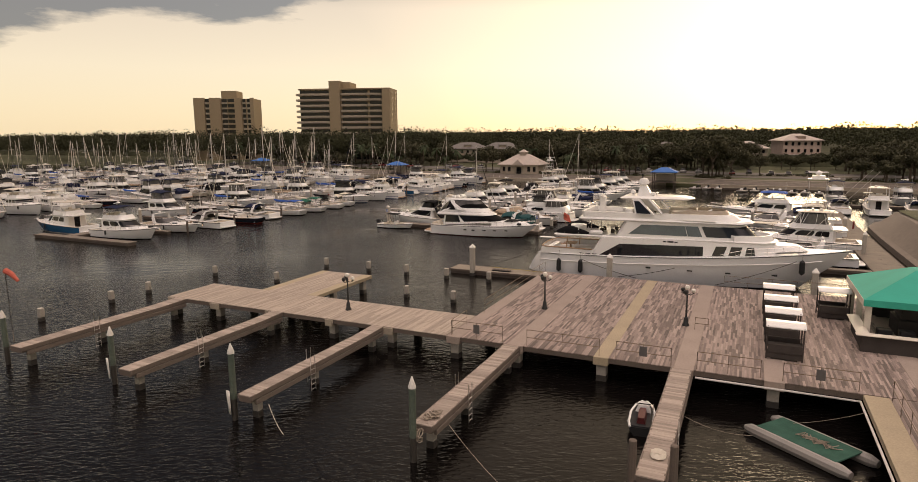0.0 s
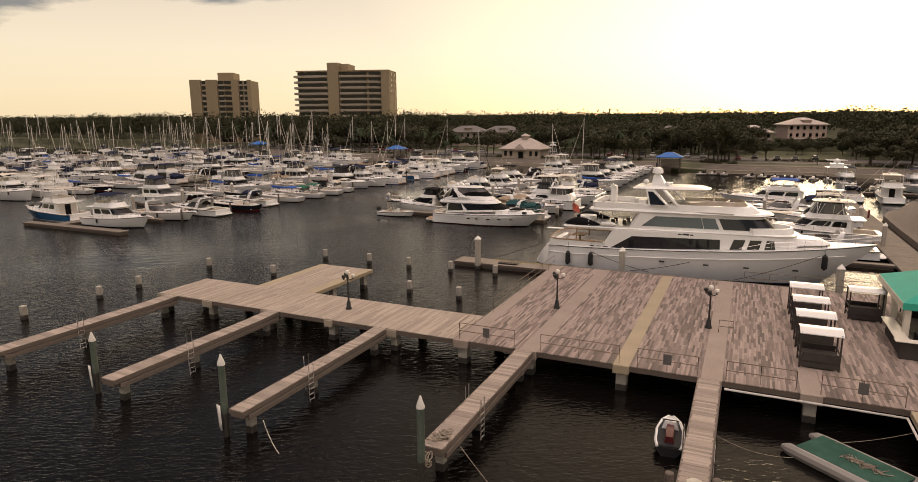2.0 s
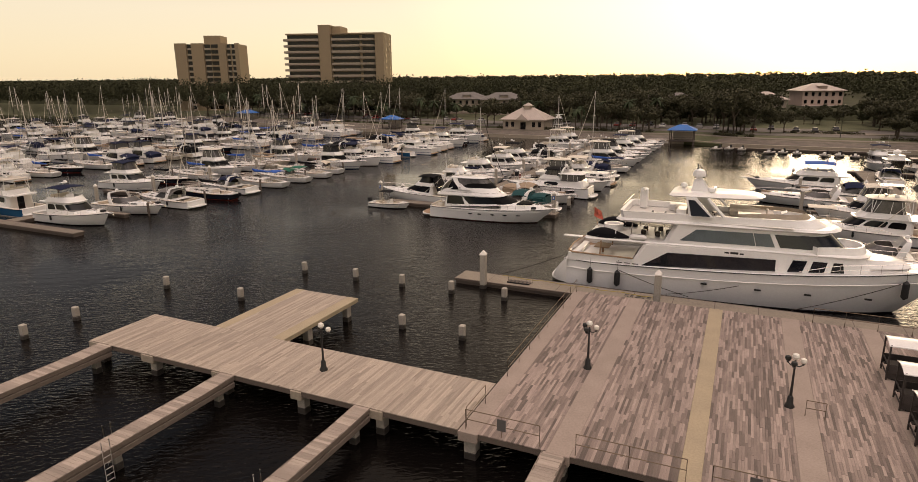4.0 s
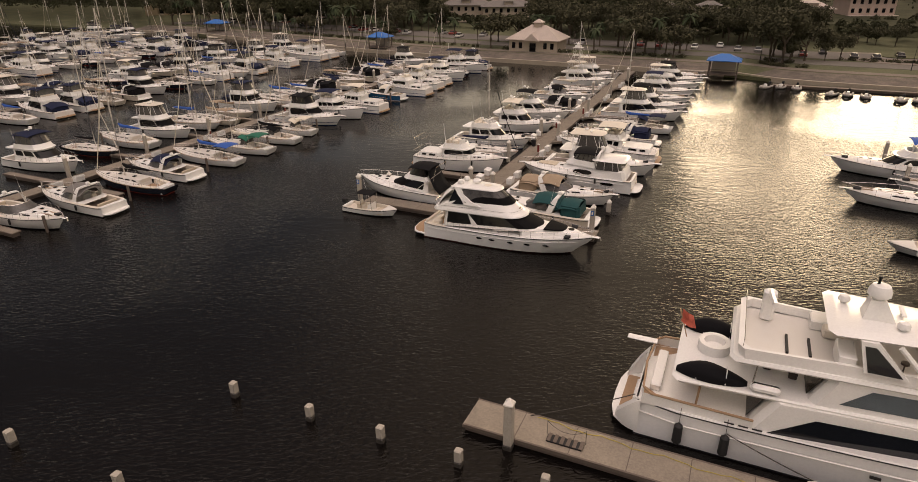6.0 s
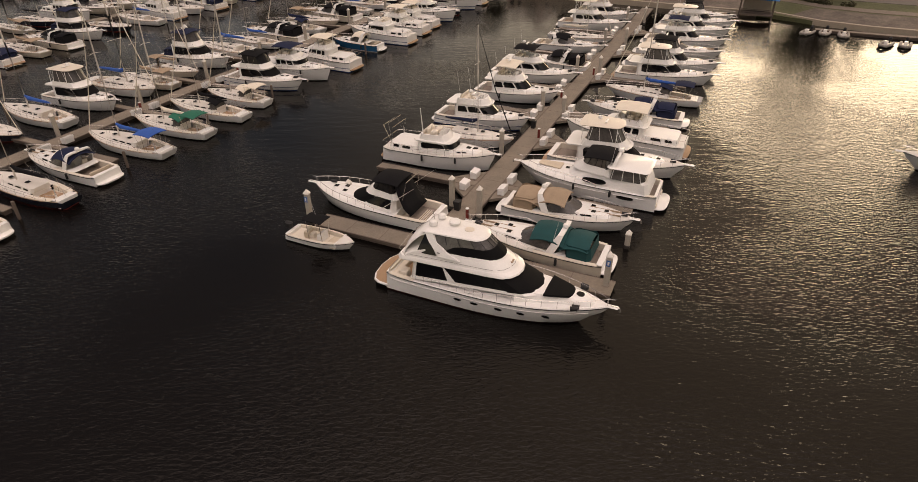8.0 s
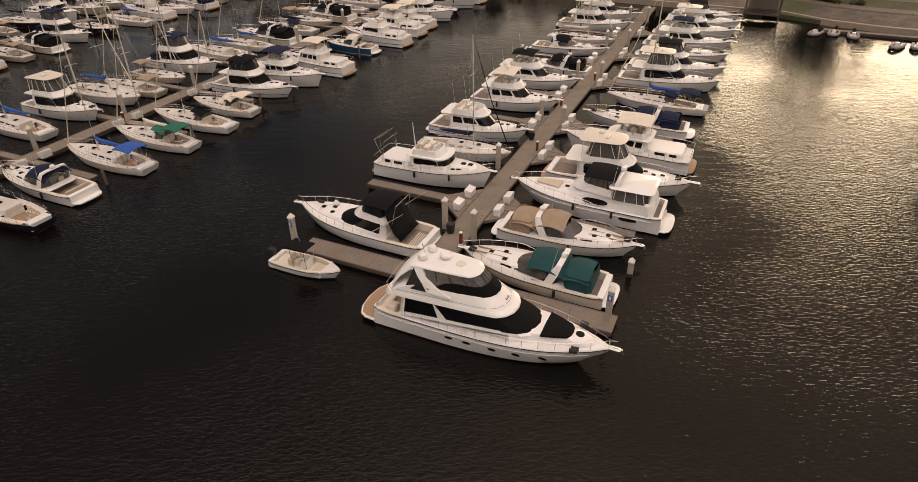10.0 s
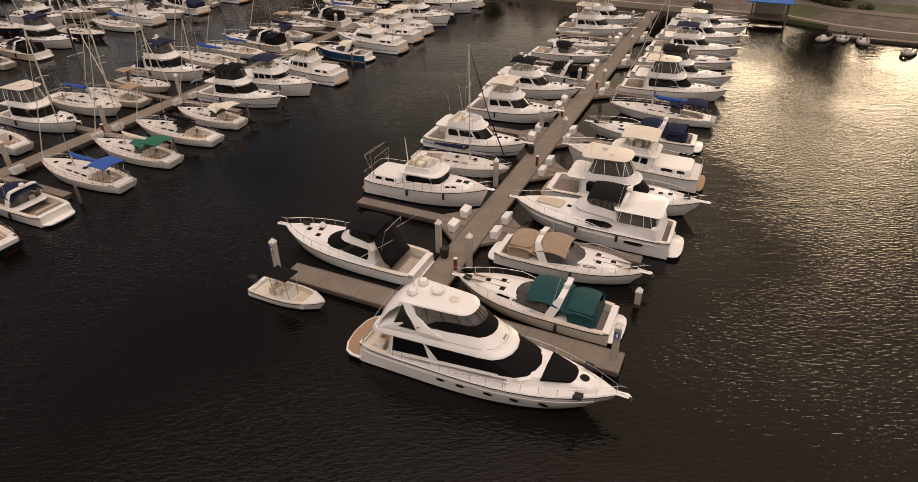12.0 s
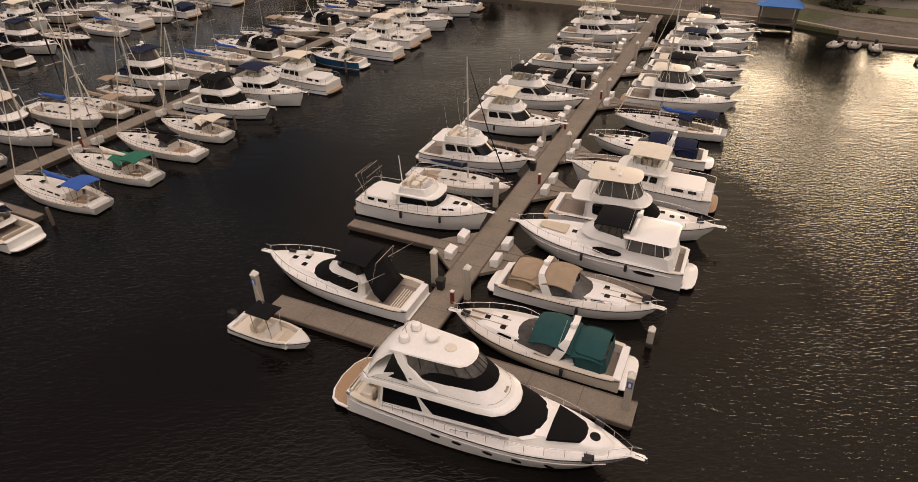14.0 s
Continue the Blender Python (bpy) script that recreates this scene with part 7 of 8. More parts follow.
# ---------------------------------------------------------------- things on the main deck
def covered_table(u, v, turn=0.0):
    """A picnic table with benches under a white curved roof on dark posts."""
    ob = thing("covered_picnic_table", "dark picnic table under a white curved roof", "picnic table", "covered tables on the deck", at(u, v, DECK, turn))
    rings = []
    for k in range(7):
        y = -0.85 + 1.7 * k / 6
        z = 2.02 + 0.16 * (1 - (2 * k / 6 - 1) ** 2)
        rings.append([(-1.05, y, z), (1.05, y, z), (1.05, y, z - 0.05), (-1.05, y, z - 0.05)])
    part("roof", Mesh().loft(rings, cap0=True, cap1=True), WHITE, ob, "white curved canvas roof")
    for x in (-0.95, 0.95):
        for y in (-0.75, 0.75):
            part("post", Mesh().box(x - 0.04, x + 0.04, y - 0.04, y + 0.04, 0, 2.05), BLACKWOOD, ob)
        part("end_panel", Mesh().box(x - 0.02, x + 0.02, -0.72, 0.72, 0.3, 0.38).box(x - 0.02, x + 0.02, -0.72, 0.72, 0.85, 0.93), BLACKWOOD, ob)
    part("tabletop", Mesh().box(-0.9, 0.9, -0.35, 0.35, 0.72, 0.77, 0.015), BLACKWOOD, ob)
    part("pedestal", Mesh().box(-0.6, 0.6, -0.06, 0.06, 0, 0.72), BLACKWOOD, ob)
    for y in (-0.66, 0.66):
        part("bench", Mesh().box(-0.9, 0.9, y - 0.17, y + 0.17, 0.42, 0.47, 0.01).box(-0.9, 0.9, y + (0.14 if y > 0 else -0.18), y + (0.18 if y > 0 else -0.14), 0.47, 0.95), BLACKWOOD, ob)
        part("bench_leg", Mesh().box(-0.7, 0.7, y - 0.05, y + 0.05, 0, 0.42), BLACKWOOD, ob)
    part("skirt_board", Mesh().box(-0.93, 0.93, -0.79, -0.75, 0.1, 0.62), BLACKWOOD, ob)


for v in (19.9, 23.2, 26.6, 30.2):
    covered_table(13.4, v)
covered_table(17.0, 30.6)
covered_table(20.6, 32.6)


def bar_kiosk():
    ob = thing("bar_kiosk", "open bar with turquoise canvas roof and counters", "kiosk", "", at(17.9, 24.4, DECK))
    eave, w, d = 2.9, 9.0, 7.6
    a = [(0, 0, eave), (w, 0, eave), (w, d, eave), (0, d, eave)]
    part("roof", Mesh().loft([[(x, y, z - 0.06) for x, y, z in a], a, [(3.2, 3.2, eave + 1.5), (w - 3.2, 3.2, eave + 1.5), (w - 3.2, d - 3.2, eave + 1.5), (3.2, d - 3.2, eave + 1.5)]], cap0=True, cap1=True), TURQ, ob, "turquoise canvas hip roof", smooth=False)
    for x0, x1, y0, y1 in ((0, w, -0.03, 0.0), (0, w, d, d + 0.03), (-0.03, 0.0, 0, d), (w, w + 0.03, 0, d)):
        part("valance", Mesh().box(x0, x1, y0, y1, eave - 0.42, eave), CREAMC if x1 - x0 < 0.1 else TURQ, ob)
    for x in (0.35, w - 0.35):
        for y in (0.4, d / 2, d - 0.4):
            part("column", Mesh().box(x - 0.17, x + 0.17, y - 0.17, y + 0.17, 0, eave - 0.1, 0.02), CREAM, ob)
    part("front_counter", Mesh().box(-0.2, w, -1.6, -1.35, 0, 1.05), BLACKWOOD, ob)
    part("counter_top", Mesh().box(-0.5, w, -1.85, -1.25, 1.05, 1.12, 0.02), CREAM, ob, "pale counter top")
    part("side_counter", Mesh().box(-0.1, 0.15, -1.3, 3.2, 0, 1.0), BLACKWOOD, ob)
    part("side_counter_top", Mesh().box(-0.4, 0.3, -1.2, 3.3, 1.0, 1.07, 0.02), CREAM, ob)
    part("back_bar", Mesh().box(2.4, 6.8, 2.6, 5.2, 0, 1.1, 0.03).box(2.6, 6.6, 2.8, 5.0, 1.15, 2.0), BLACKWOOD, ob)
    for k in range(3):
        part("cooler", Mesh().box(1.0 + k * 1.2, 1.8 + k * 1.2, 0.6, 1.3, 0, 0.9, 0.03), RUBBER, ob)


bar_kiosk()


def work_float():
    ob = thing("work_float", "green carpeted float on two grey pontoons", "float", "", at(14.15, 11.35, 0, -38))
    part("carpet_deck", Mesh().box(-2.0, 2.0, -1.0, 1.0, 0.42, 0.52, 0.02), CARPET, ob, "worn green carpet deck")
    for y in (-1.02, 1.02):
        part("pontoon", Mesh().loft([[(x, y + 0.3 * r * math.cos(a * math.pi / 5), 0.22 + 0.3 * r * math.sin(a * math.pi / 5)) for a in range(10)] for x, r in ((-2.6, 0.4), (-2.3, 0.9), (-1.8, 1), (2.3, 1), (2.7, 0.6))], cap0=True, cap1=True), PVCGREY, ob)
    coil = [(-0.3 + 0.025 * k + 0.45 * math.sin(k * 1.9) * math.cos(k * 0.37), 0.05 + 0.4 * math.sin(k * 2.7) * math.cos(k * 0.23), 0.54 + 0.01 * (k % 5)) for k in range(60)]
    part("tangled_rope", Mesh().tube(coil, 0.022, 4), ROPE, ob)


def jet_ski():
    ob = thing("jet_ski", "white and maroon jet ski moored by the finger", "jet ski", "", at(6.65, 10.7, 0, 94))
    rings = []
    for x, w, z in ((-1.4, 0.5, 0.45), (-0.9, 0.58, 0.5), (0.2, 0.58, 0.55), (1.0, 0.4, 0.62), (1.45, 0.05, 0.7)):
        rings.append([(x, w, z), (x, w * 1.05, z * 0.6), (x, w * 0.5, -0.1), (x, -w * 0.5, -0.1), (x, -w * 1.05, z * 0.6), (x, -w, z)])
    part("hull", Mesh().loft(rings, cap0=True, cap1=True), RUBBER, ob)
    part("side_trim", Mesh().tube([(1.4, 0.1, 0.68), (1.0, 0.42, 0.62), (0.2, 0.6, 0.56), (-0.9, 0.6, 0.5), (-1.4, 0.5, 0.46)], 0.07, 5).tube([(1.4, -0.1, 0.68), (1.0, -0.42, 0.62), (0.2, -0.6, 0.56), (-0.9, -0.6, 0.5), (-1.4, -0.5, 0.46)], 0.07, 5), WHITE, ob)
    part("foot_deck", Mesh().box(-1.35, 0.3, -0.5, 0.5, 0.46, 0.53, 0.03), RUBBER, ob)
    part("seat", Mesh().loft([[(x, w, 0.5), (x, w * 0.7, z), (x, -w * 0.7, z), (x, -w, 0.5)] for x, w, z in ((-1.1, 0.22, 0.85), (-0.3, 0.24, 0.9), (0.3, 0.2, 0.8))], cap0=True, cap1=True), MAROON, ob, "maroon seat")
    part("hood", Mesh().loft([[(x, w, 0.55), (x, w * 0.6, z), (x, -w * 0.6, z), (x, -w, 0.55)] for x, w, z in ((0.25, 0.4, 0.95), (0.8, 0.36, 0.9), (1.35, 0.1, 0.72))], cap0=True, cap1=True), WHITE, ob)
    part("handlebar", Mesh().tube([(0.2, -0.38, 1.05), (0.3, 0, 1.0), (0.2, 0.38, 1.05)], 0.03, 5), RUBBER, ob)


work_float()
jet_ski()


def rope(name, pts, radius, material, label, sag=0.3, u0=0.0):
    """A slack line between dock points."""
    ob = None
    a, b = Vector(pts[0]), Vector(pts[1])
    path = [a.lerp(b, k / 10) - Vector((0, 0, sag * 4 * (k / 10) * (1 - k / 10))) for k in range(11)]
    ob = part(name, Mesh().tube(path, radius, 5), material)
    ob.matrix_world = G
    return tagged(ob, label, "rope")


rope("mooring_line", [(-1.2, 4.0, 1.4), (4.5, 0.5, 0.05)], 0.012, ROPE, "slack pale mooring line trailing into the water")
rope("mooring_line", [(-11.2, 3.0, 1.0), (-9.6, 2.2, 0.02)], 0.014, CREAMC, "white line hanging from the finger pier", 0.2)
rope("mooring_line", [(8.7, 9.5, 1.4), (11.8, 10.6, 0.5)], 0.012, ROPE, "slack pale line to the float", 0.25)
rope("mooring_line", [(16.7, 13.6, 1.3), (13.6, 12.6, 0.6)], 0.01, ROPE, "thin line from dock to float", 0.1)
rope("mooring_line", [(-9.5, 43.6, 2.6), (-15.0, 41.8, 0.6)], 0.03, DARKROPE, "dark mooring line from yacht to dock", 0.1)
rope("mooring_line", [(-4.6, 42.95, 2.0), (1.2, 42.3, 0.6)], 0.03, DARKROPE, "dark mooring line from yacht to dock", 0.12)
rope("mooring_line", [(4.8, 42.95, 1.8), (-0.6, 42.2, 0.6)], 0.03, DARKROPE, "dark mooring line from yacht to dock", 0.12)
rope("mooring_line", [(15.4, 43.4, 3.2), (8.6, 42.2, 0.6)], 0.03, DARKROPE, "dark mooring line from yacht to dock", 0.15)
tangle, tr = [], random.Random(17)
spot = Vector((-2.2, 4.1, 1.6))
for k in range(110):
    spot = spot + Vector((tr.uniform(-0.3, 0.3) + (-2.2 - spot.x) * 0.3, tr.uniform(-0.35, 0.35) + (4.1 - spot.y) * 0.15, 0))
    tangle.append((min(-1.75, max(-2.7, spot.x)), min(5.4, max(3.4, spot.y)), 1.56 + 0.02 * (k % 7) + tr.uniform(0, 0.05)))
coil = part("rope_heap", Mesh().tube(tangle, 0.028, 4), ROPE)
coil.matrix_world = G
tagged(coil, "heap of tangled pale rope on the pier end", "rope")
hang = part("rope_heap", Mesh().tube([(-2.35 + 0.06 * math.sin(k * 1.7) + 0.08 * (k // 12), 2.87 + 0.25 * math.sin(k * 0.9), 1.5 - 0.6 * abs(math.sin(k * 0.26))) for k in range(48)], 0.03, 4), ROPE)
hang.matrix_world = G
tagged(hang, "loops of pale rope hanging on the pile", "rope")
coil2 = part("hose_coil", Mesh().tube([(8.15 + 0.3 * math.cos(k * 0.8), 4.6 + 0.3 * math.sin(k * 0.8) + 0.004 * k, 1.58 + 0.004 * k) for k in range(40)], 0.03, 4), CREAMC)
coil2.matrix_world = G
tagged(coil2, "coiled pale hose on the finger pier", "hose")
for u0, v0 in ((-23.74, 3.0), (-13.34, 2.3)):
    g = part("pile_guard", Mesh().loft([[(u0 + dx, v0 + 0.02 * k, 1.7 - 0.42 * k), (u0 + 0.28 + dx, v0 - 0.1, 1.7 - 0.42 * k)] for k, dx in enumerate((0, 0, 0.02, 0.03))], closed=False), WHITECAP)
    g.matrix_world = G
    g.modifiers.new("thick", "SOLIDIFY").thickness = 0.06
    tagged(g, "white plastic rub guard on the pile", "pile guard")


hose = part("dock_hose", Mesh().tube([(-14.6 + 0.42 * k, 41.9 + 0.1 * math.sin(k * 0.8) - 0.02 * k + 0.05 * math.sin(2.3 * k), 0.53) for k in range(34)], 0.025, 5), HOSEYELLOW)
hose.matrix_world = G
tagged(hose, "yellow hose lying along the floating dock", "hose")
lettering = thing("dock_lettering", "rows of dark lettering bars painted on the dock", "lettering", "", at(-2.6, 40.9, 0.503))
for row in range(2):
    for k, ln in enumerate((0.34, 0.22, 0.4, 0.28, 0.3)):
        part("letter_bar", Mesh().box(-1.0 + 0.44 * k, -1.0 + 0.44 * k + ln, -0.2 + 0.32 * row, -0.02 + 0.32 * row, 0, 0.006), DARKMETAL, lettering)
railing(8.15, 23.4, 9.0, 23.4, high=0.85)


def windsock():
    ob = thing("windsock", "orange windsock on a slim pole", "windsock", "", at(-33.0, 3.0, 0))
    part("pole", Mesh().tube([(0, 0, 1.4), (0, 0, 6.4)], 0.04, 5), STEEL, ob)
    part("sock", Mesh().tube([(0.05, 0, 6.3), (0.5, 0.1, 6.1), (0.95, 0.2, 5.65)], [0.2, 0.17, 0.1], 8), ORANGE, ob)


windsock()


def dock_gangway():
    ob = thing("dock_cart_rack", "low dark rack with chain rail on the floating dock", "rack", "", at(-12.6, 40.5, 0.5))
    part("tray", Mesh().box(-1.0, 1.0, -0.3, 0.3, 0.0, 0.12, 0.02), RUBBER, ob)
    for k in range(6):
        part("slat", Mesh().box(-0.95 + k * 0.36, -0.75 + k * 0.36, -0.32, 0.32, 0.12, 0.16), TIMBER, ob)
    for x in (-1.1, 1.1):
        part("post", Mesh().tube([(x, 0.35, 0), (x, 0.35, 0.95)], 0.02, 5), DARKMETAL, ob)
    part("chain", Mesh().tube([(-1.1 + 0.22 * k, 0.35, 0.9 - 0.02 * k * (10 - k)) for k in range(11)], 0.015, 4), DARKMETAL, ob)


dock_gangway()

# ---------------------------------------------------------------- dock boxes, pedestals and bins
def dock_box(u, v, turn):
    ob = thing("dock_box", "white fibreglass dock box with sloping lid", "dock box", "dock boxes on the pier", at(u, v, 0.5, turn))
    part("body", Mesh().box(-0.6, 0.6, -0.33, 0.33, 0, 0.55, 0.04), WHITE, ob)
    part("lid", Mesh().loft([[(-0.63, -0.36, 0.55), (0.63, -0.36, 0.55), (0.63, 0.36, 0.55), (-0.63, 0.36, 0.55)], [(-0.6, -0.33, 0.66), (0.6, -0.33, 0.66), (0.6, 0.33, 0.8), (-0.6, 0.33, 0.8)]], cap1=True), WHITE, ob)


for v in (80.7, 83.3, 101.9, 104.5, 112.5, 115.1, 129.7, 132.3, 146.7, 149.3):
    dock_box(-34.25, v, 90)
for v in (81.1, 83.7, 94.0, 96.6, 102.9, 105.5, 119.9, 122.5, 134.2, 136.8, 149.2, 151.8):
    dock_box(-30.5, v, -90)
for v in (46, 58.4, 61.2, 70.2, 73, 82.6, 85.4, 94.6, 97.4, 106.6):
    dock_box(-80.0, v, -90)


def bin_(u, v):
    ob = thing("wheeled_bin", "black wheeled rubbish bin on the dock", "bin", "bins on the pier", at(u, v, 0.5))
    part("body", Mesh().loft([[(-0.22, -0.22, 0), (0.22, -0.22, 0), (0.22, 0.22, 0), (-0.22, 0.22, 0)], [(-0.3, -0.3, 0.85), (0.3, -0.3, 0.85), (0.3, 0.3, 0.85), (-0.3, 0.3, 0.85)]], cap0=True), RUBBER, ob)
    part("lid", Mesh().box(-0.32, 0.32, -0.33, 0.33, 0.85, 0.93, 0.02), RUBBER, ob)


bin_(-33.1, 76.4)
bin_(-33.1, 98.2)


def pedestal(u, v):
    ob = thing("power_pedestal", "slim red and white dock power pedestal", "pedestal", "power pedestals", at(u, v, 0.5))
    part("body", Mesh().box(-0.12, 0.12, -0.12, 0.12, 0, 1.0, 0.02), RED, ob)
    part("cap", Mesh().box(-0.14, 0.14, -0.14, 0.14, 1.0, 1.12, 0.03), WHITE, ob)


for u, v in ((-31.6, 75.2), (-31.6, 95.6), (-33.1, 110), (-31.6, 121.5), (-80.8, 84), (-80.8, 102)):
    pedestal(u, v)
for u, v in ((-44.4, 69.36), (-18.1, 70.06)):
    sg = part("pile_sign", Mesh().box(u - 0.16, u + 0.16, v - 0.03, v - 0.01, 2.3, 2.8), BLUESIGN)
    sg.matrix_world = G
    tagged(sg, "small blue sign plate with pale bar", "sign")
    part("sign_bar", Mesh().box(u - 0.07, u + 0.07, v - 0.036, v - 0.03, 2.4, 2.7), WHITECAP, sg)
# ---------------------------------------------------------------- shore buildings
def hip_roof(m, x0, x1, y0, y1, z, high, over=0.6):
    x0, x1, y0, y1 = x0 - over, x1 + over, y0 - over, y1 + over
    d = min(x1 - x0, y1 - y0) / 2 - 0.05
    return m.loft([[(x0, y0, z - 0.15), (x1, y0, z - 0.15), (x1, y1, z - 0.15), (x0, y1, z - 0.15)], [(x0, y0, z), (x1, y0, z), (x1, y1, z), (x0, y1, z)], [(x0 + d, y0 + d, z + high), (x1 - d, y0 + d, z + high), (x1 - d, y1 - d, z + high), (x0 + d, y1 - d, z + high)]], cap0=True, cap1=True)


def window(ob, x0, x1, y, z0, z1, face=-1, sill=True, frame_mat=None):
    w = part("window", Mesh().box(x0 - 0.08, x1 + 0.08, y - 0.04, y + 0.04, z0 - 0.08, z1 + 0.08), frame_mat or PALEWALL, ob)
    part("pane", Mesh().box(x0, x1, y + face * 0.05 - 0.01, y + face * 0.05 + 0.01, z0, z1), GLASS, w)
    return w


def cupola_house(u, v):
    ob = thing("harbour_house", "low cream house with pale metal roof and cupola", "house", "", at(u, v, 1.9))
    part("wall", Mesh().box(-7, 7, -5, 5, -0.3, 3.2), PALEWALL, ob)
    part("roof", hip_roof(Mesh(), -7, 7, -5, 5, 3.2, 3.6, 0.9), ROOFPALE, ob, "pale ribbed metal hip roof", smooth=False)
    m = Mesh()
    for k in range(26):
        x = -7.7 + k * 0.62
        t = min(1.0, min(abs(x + 7.9), abs(7.9 - x)) / 5.85)
        m.tube([(x, -5.9, 3.23), (x, -5.9 + 5.85 * t, 3.23 + 3.6 * t)], 0.05, 4)
    part("roof_rib", m, ROOFPALE, ob)
    part("gable", Mesh().loft([[(-2.2, -6.6, 3.0), (2.2, -6.6, 3.0), (0, -6.6, 5.0)], [(-2.2, -2, 3.0), (2.2, -2, 3.0), (0, -2, 5.0)]], cap0=True), ROOFPALE, ob, smooth=False)
    part("cupola", Mesh().box(-1.1, 1.1, -1.1, 1.1, 6.2, 7.5), PALEWALL, ob)
    part("cupola_roof", hip_roof(Mesh(), -1.1, 1.1, -1.1, 1.1, 7.5, 0.9, 0.3), ROOFPALE, ob, smooth=False)
    for x in (-5.6, -3.6, 3.6, 5.6):
        window(ob, x - 0.5, x + 0.5, -5.02, 0.8, 2.4)
    part("door", Mesh().box(-0.9, 0.9, -5.08, -5.0, 0, 2.3), GLASS, ob)


def pavilion(u, v, w, d, z=1.3):
    ob = thing("blue_pavilion", "open pavilion with bright blue hip roof", "pavilion", "blue roofed pavilions", at(u, v, z))
    part("roof", hip_roof(Mesh(), -w / 2, w / 2, -d / 2, d / 2, 3.0, 1.3, 0.5), BLUEROOF, ob, "bright blue hip roof", smooth=False)
    for x in (-w / 2 + 0.2, w / 2 - 0.2):
        for y in (-d / 2 + 0.2, d / 2 - 0.2):
            part("post", Mesh().box(x - 0.13, x + 0.13, y - 0.13, y + 0.13, -1.6, 3.0), TIMBER, ob)
    part("floor", Mesh().box(-w / 2, w / 2, -d / 2, d / 2, -0.15, 0.05), TIMBER, ob)
    part("notice_wall", Mesh().box(-w / 2 + 0.6, w / 2 - 0.6, d / 2 - 0.4, d / 2 - 0.3, 0.05, 2.3), PALEWALL, ob)
    for y in (-d / 2,):
        part("guard_rail", Mesh().tube([(-w / 2, y, 1.0), (w / 2, y, 1.0)], 0.05, 5).tube([(-w / 2, y, 0.55), (w / 2, y, 0.55)], 0.04, 5), TIMBER, ob)


cupola_house(-62.5, 192.5)
pavilion(-11.6, 171.6, 6.4, 4.6)
pavilion(-110.5, 185.0, 6.0, 4.6, 1.6)
pavilion(-196, 206, 7.0, 5.0, 1.6)


def villa(u, v, w, d, floors, wall_mat, roof_mat, label, turn=0.0, z=2.5, porch=False):
    ob = thing("villa", label, "house", "houses behind the shore", at(u, v, z, turn))
    H = 3.1 * floors
    part("wall", Mesh().box(-w / 2, w / 2, -d / 2, d / 2, -0.5, H), wall_mat, ob)
    part("roof", hip_roof(Mesh(), -w / 2, w / 2, -d / 2, d / 2, H, 3.0, 1.0), roof_mat, ob, smooth=False)
    part("dormer", Mesh().box(-1.6, 1.6, -d / 2 + 0.6, 0, H + 0.4, H + 1.9), wall_mat, ob)
    part("dormer_roof", hip_roof(Mesh(), -1.6, 1.6, -d / 2 + 0.6, 0.4, H + 1.9, 0.8, 0.4), roof_mat, ob, smooth=False)
    n = int(w // 2.6)
    for f in range(floors):
        for k in range(n):
            x = -w / 2 + w * (k + 0.5) / n
            window(ob, x - 0.55, x + 0.55, -d / 2 - 0.02, f * 3.1 + 0.9, f * 3.1 + 2.4)
    if porch:
        part("porch_roof", Mesh().box(-w / 2 - 0.3, w / 2 + 0.3, -d / 2 - 2.6, -d / 2, 3.0, 3.25), roof_mat, ob)
        for k in range(7):
            x = -w / 2 + w * k / 6
            part("column", Mesh().box(x - 0.15, x + 0.15, -d / 2 - 2.5, -d / 2 - 2.2, -0.3, 3.0), wall_mat, ob)


villa(29.6, 303, 16.4, 13, 3, PINKWALL, ROOFPALE, "large pinkish villa with pale hip roof and porch", 20, 3.0, True)
villa(-118, 268, 20, 13, 2, PALEWALL, ROOFDARK, "pale two-storey apartment house with dark roof", 22, 3.0)
villa(-98, 264, 20, 13, 2, PALEWALL, ROOFDARK, "pale two-storey apartment house with dark roof", 22, 3.0)
villa(-22, 262, 13, 11, 2, PALEWALL, ROOFDARK, "pale house with dark roof among trees", 15, 3.0)
villa(-40, 272, 12, 10, 2, PINKWALL, ROOFDARK, "pink house with dark roof among trees", 15, 3.0)
villa(10, 282, 13, 11, 2, PALEWALL, ROOFPALE, "white house with pale roof among trees", 15, 3.0)
villa(66, 262, 12, 10, 2, PALEWALL, ROOFDARK, "pale house with dark roof among trees", 15, 3.0)


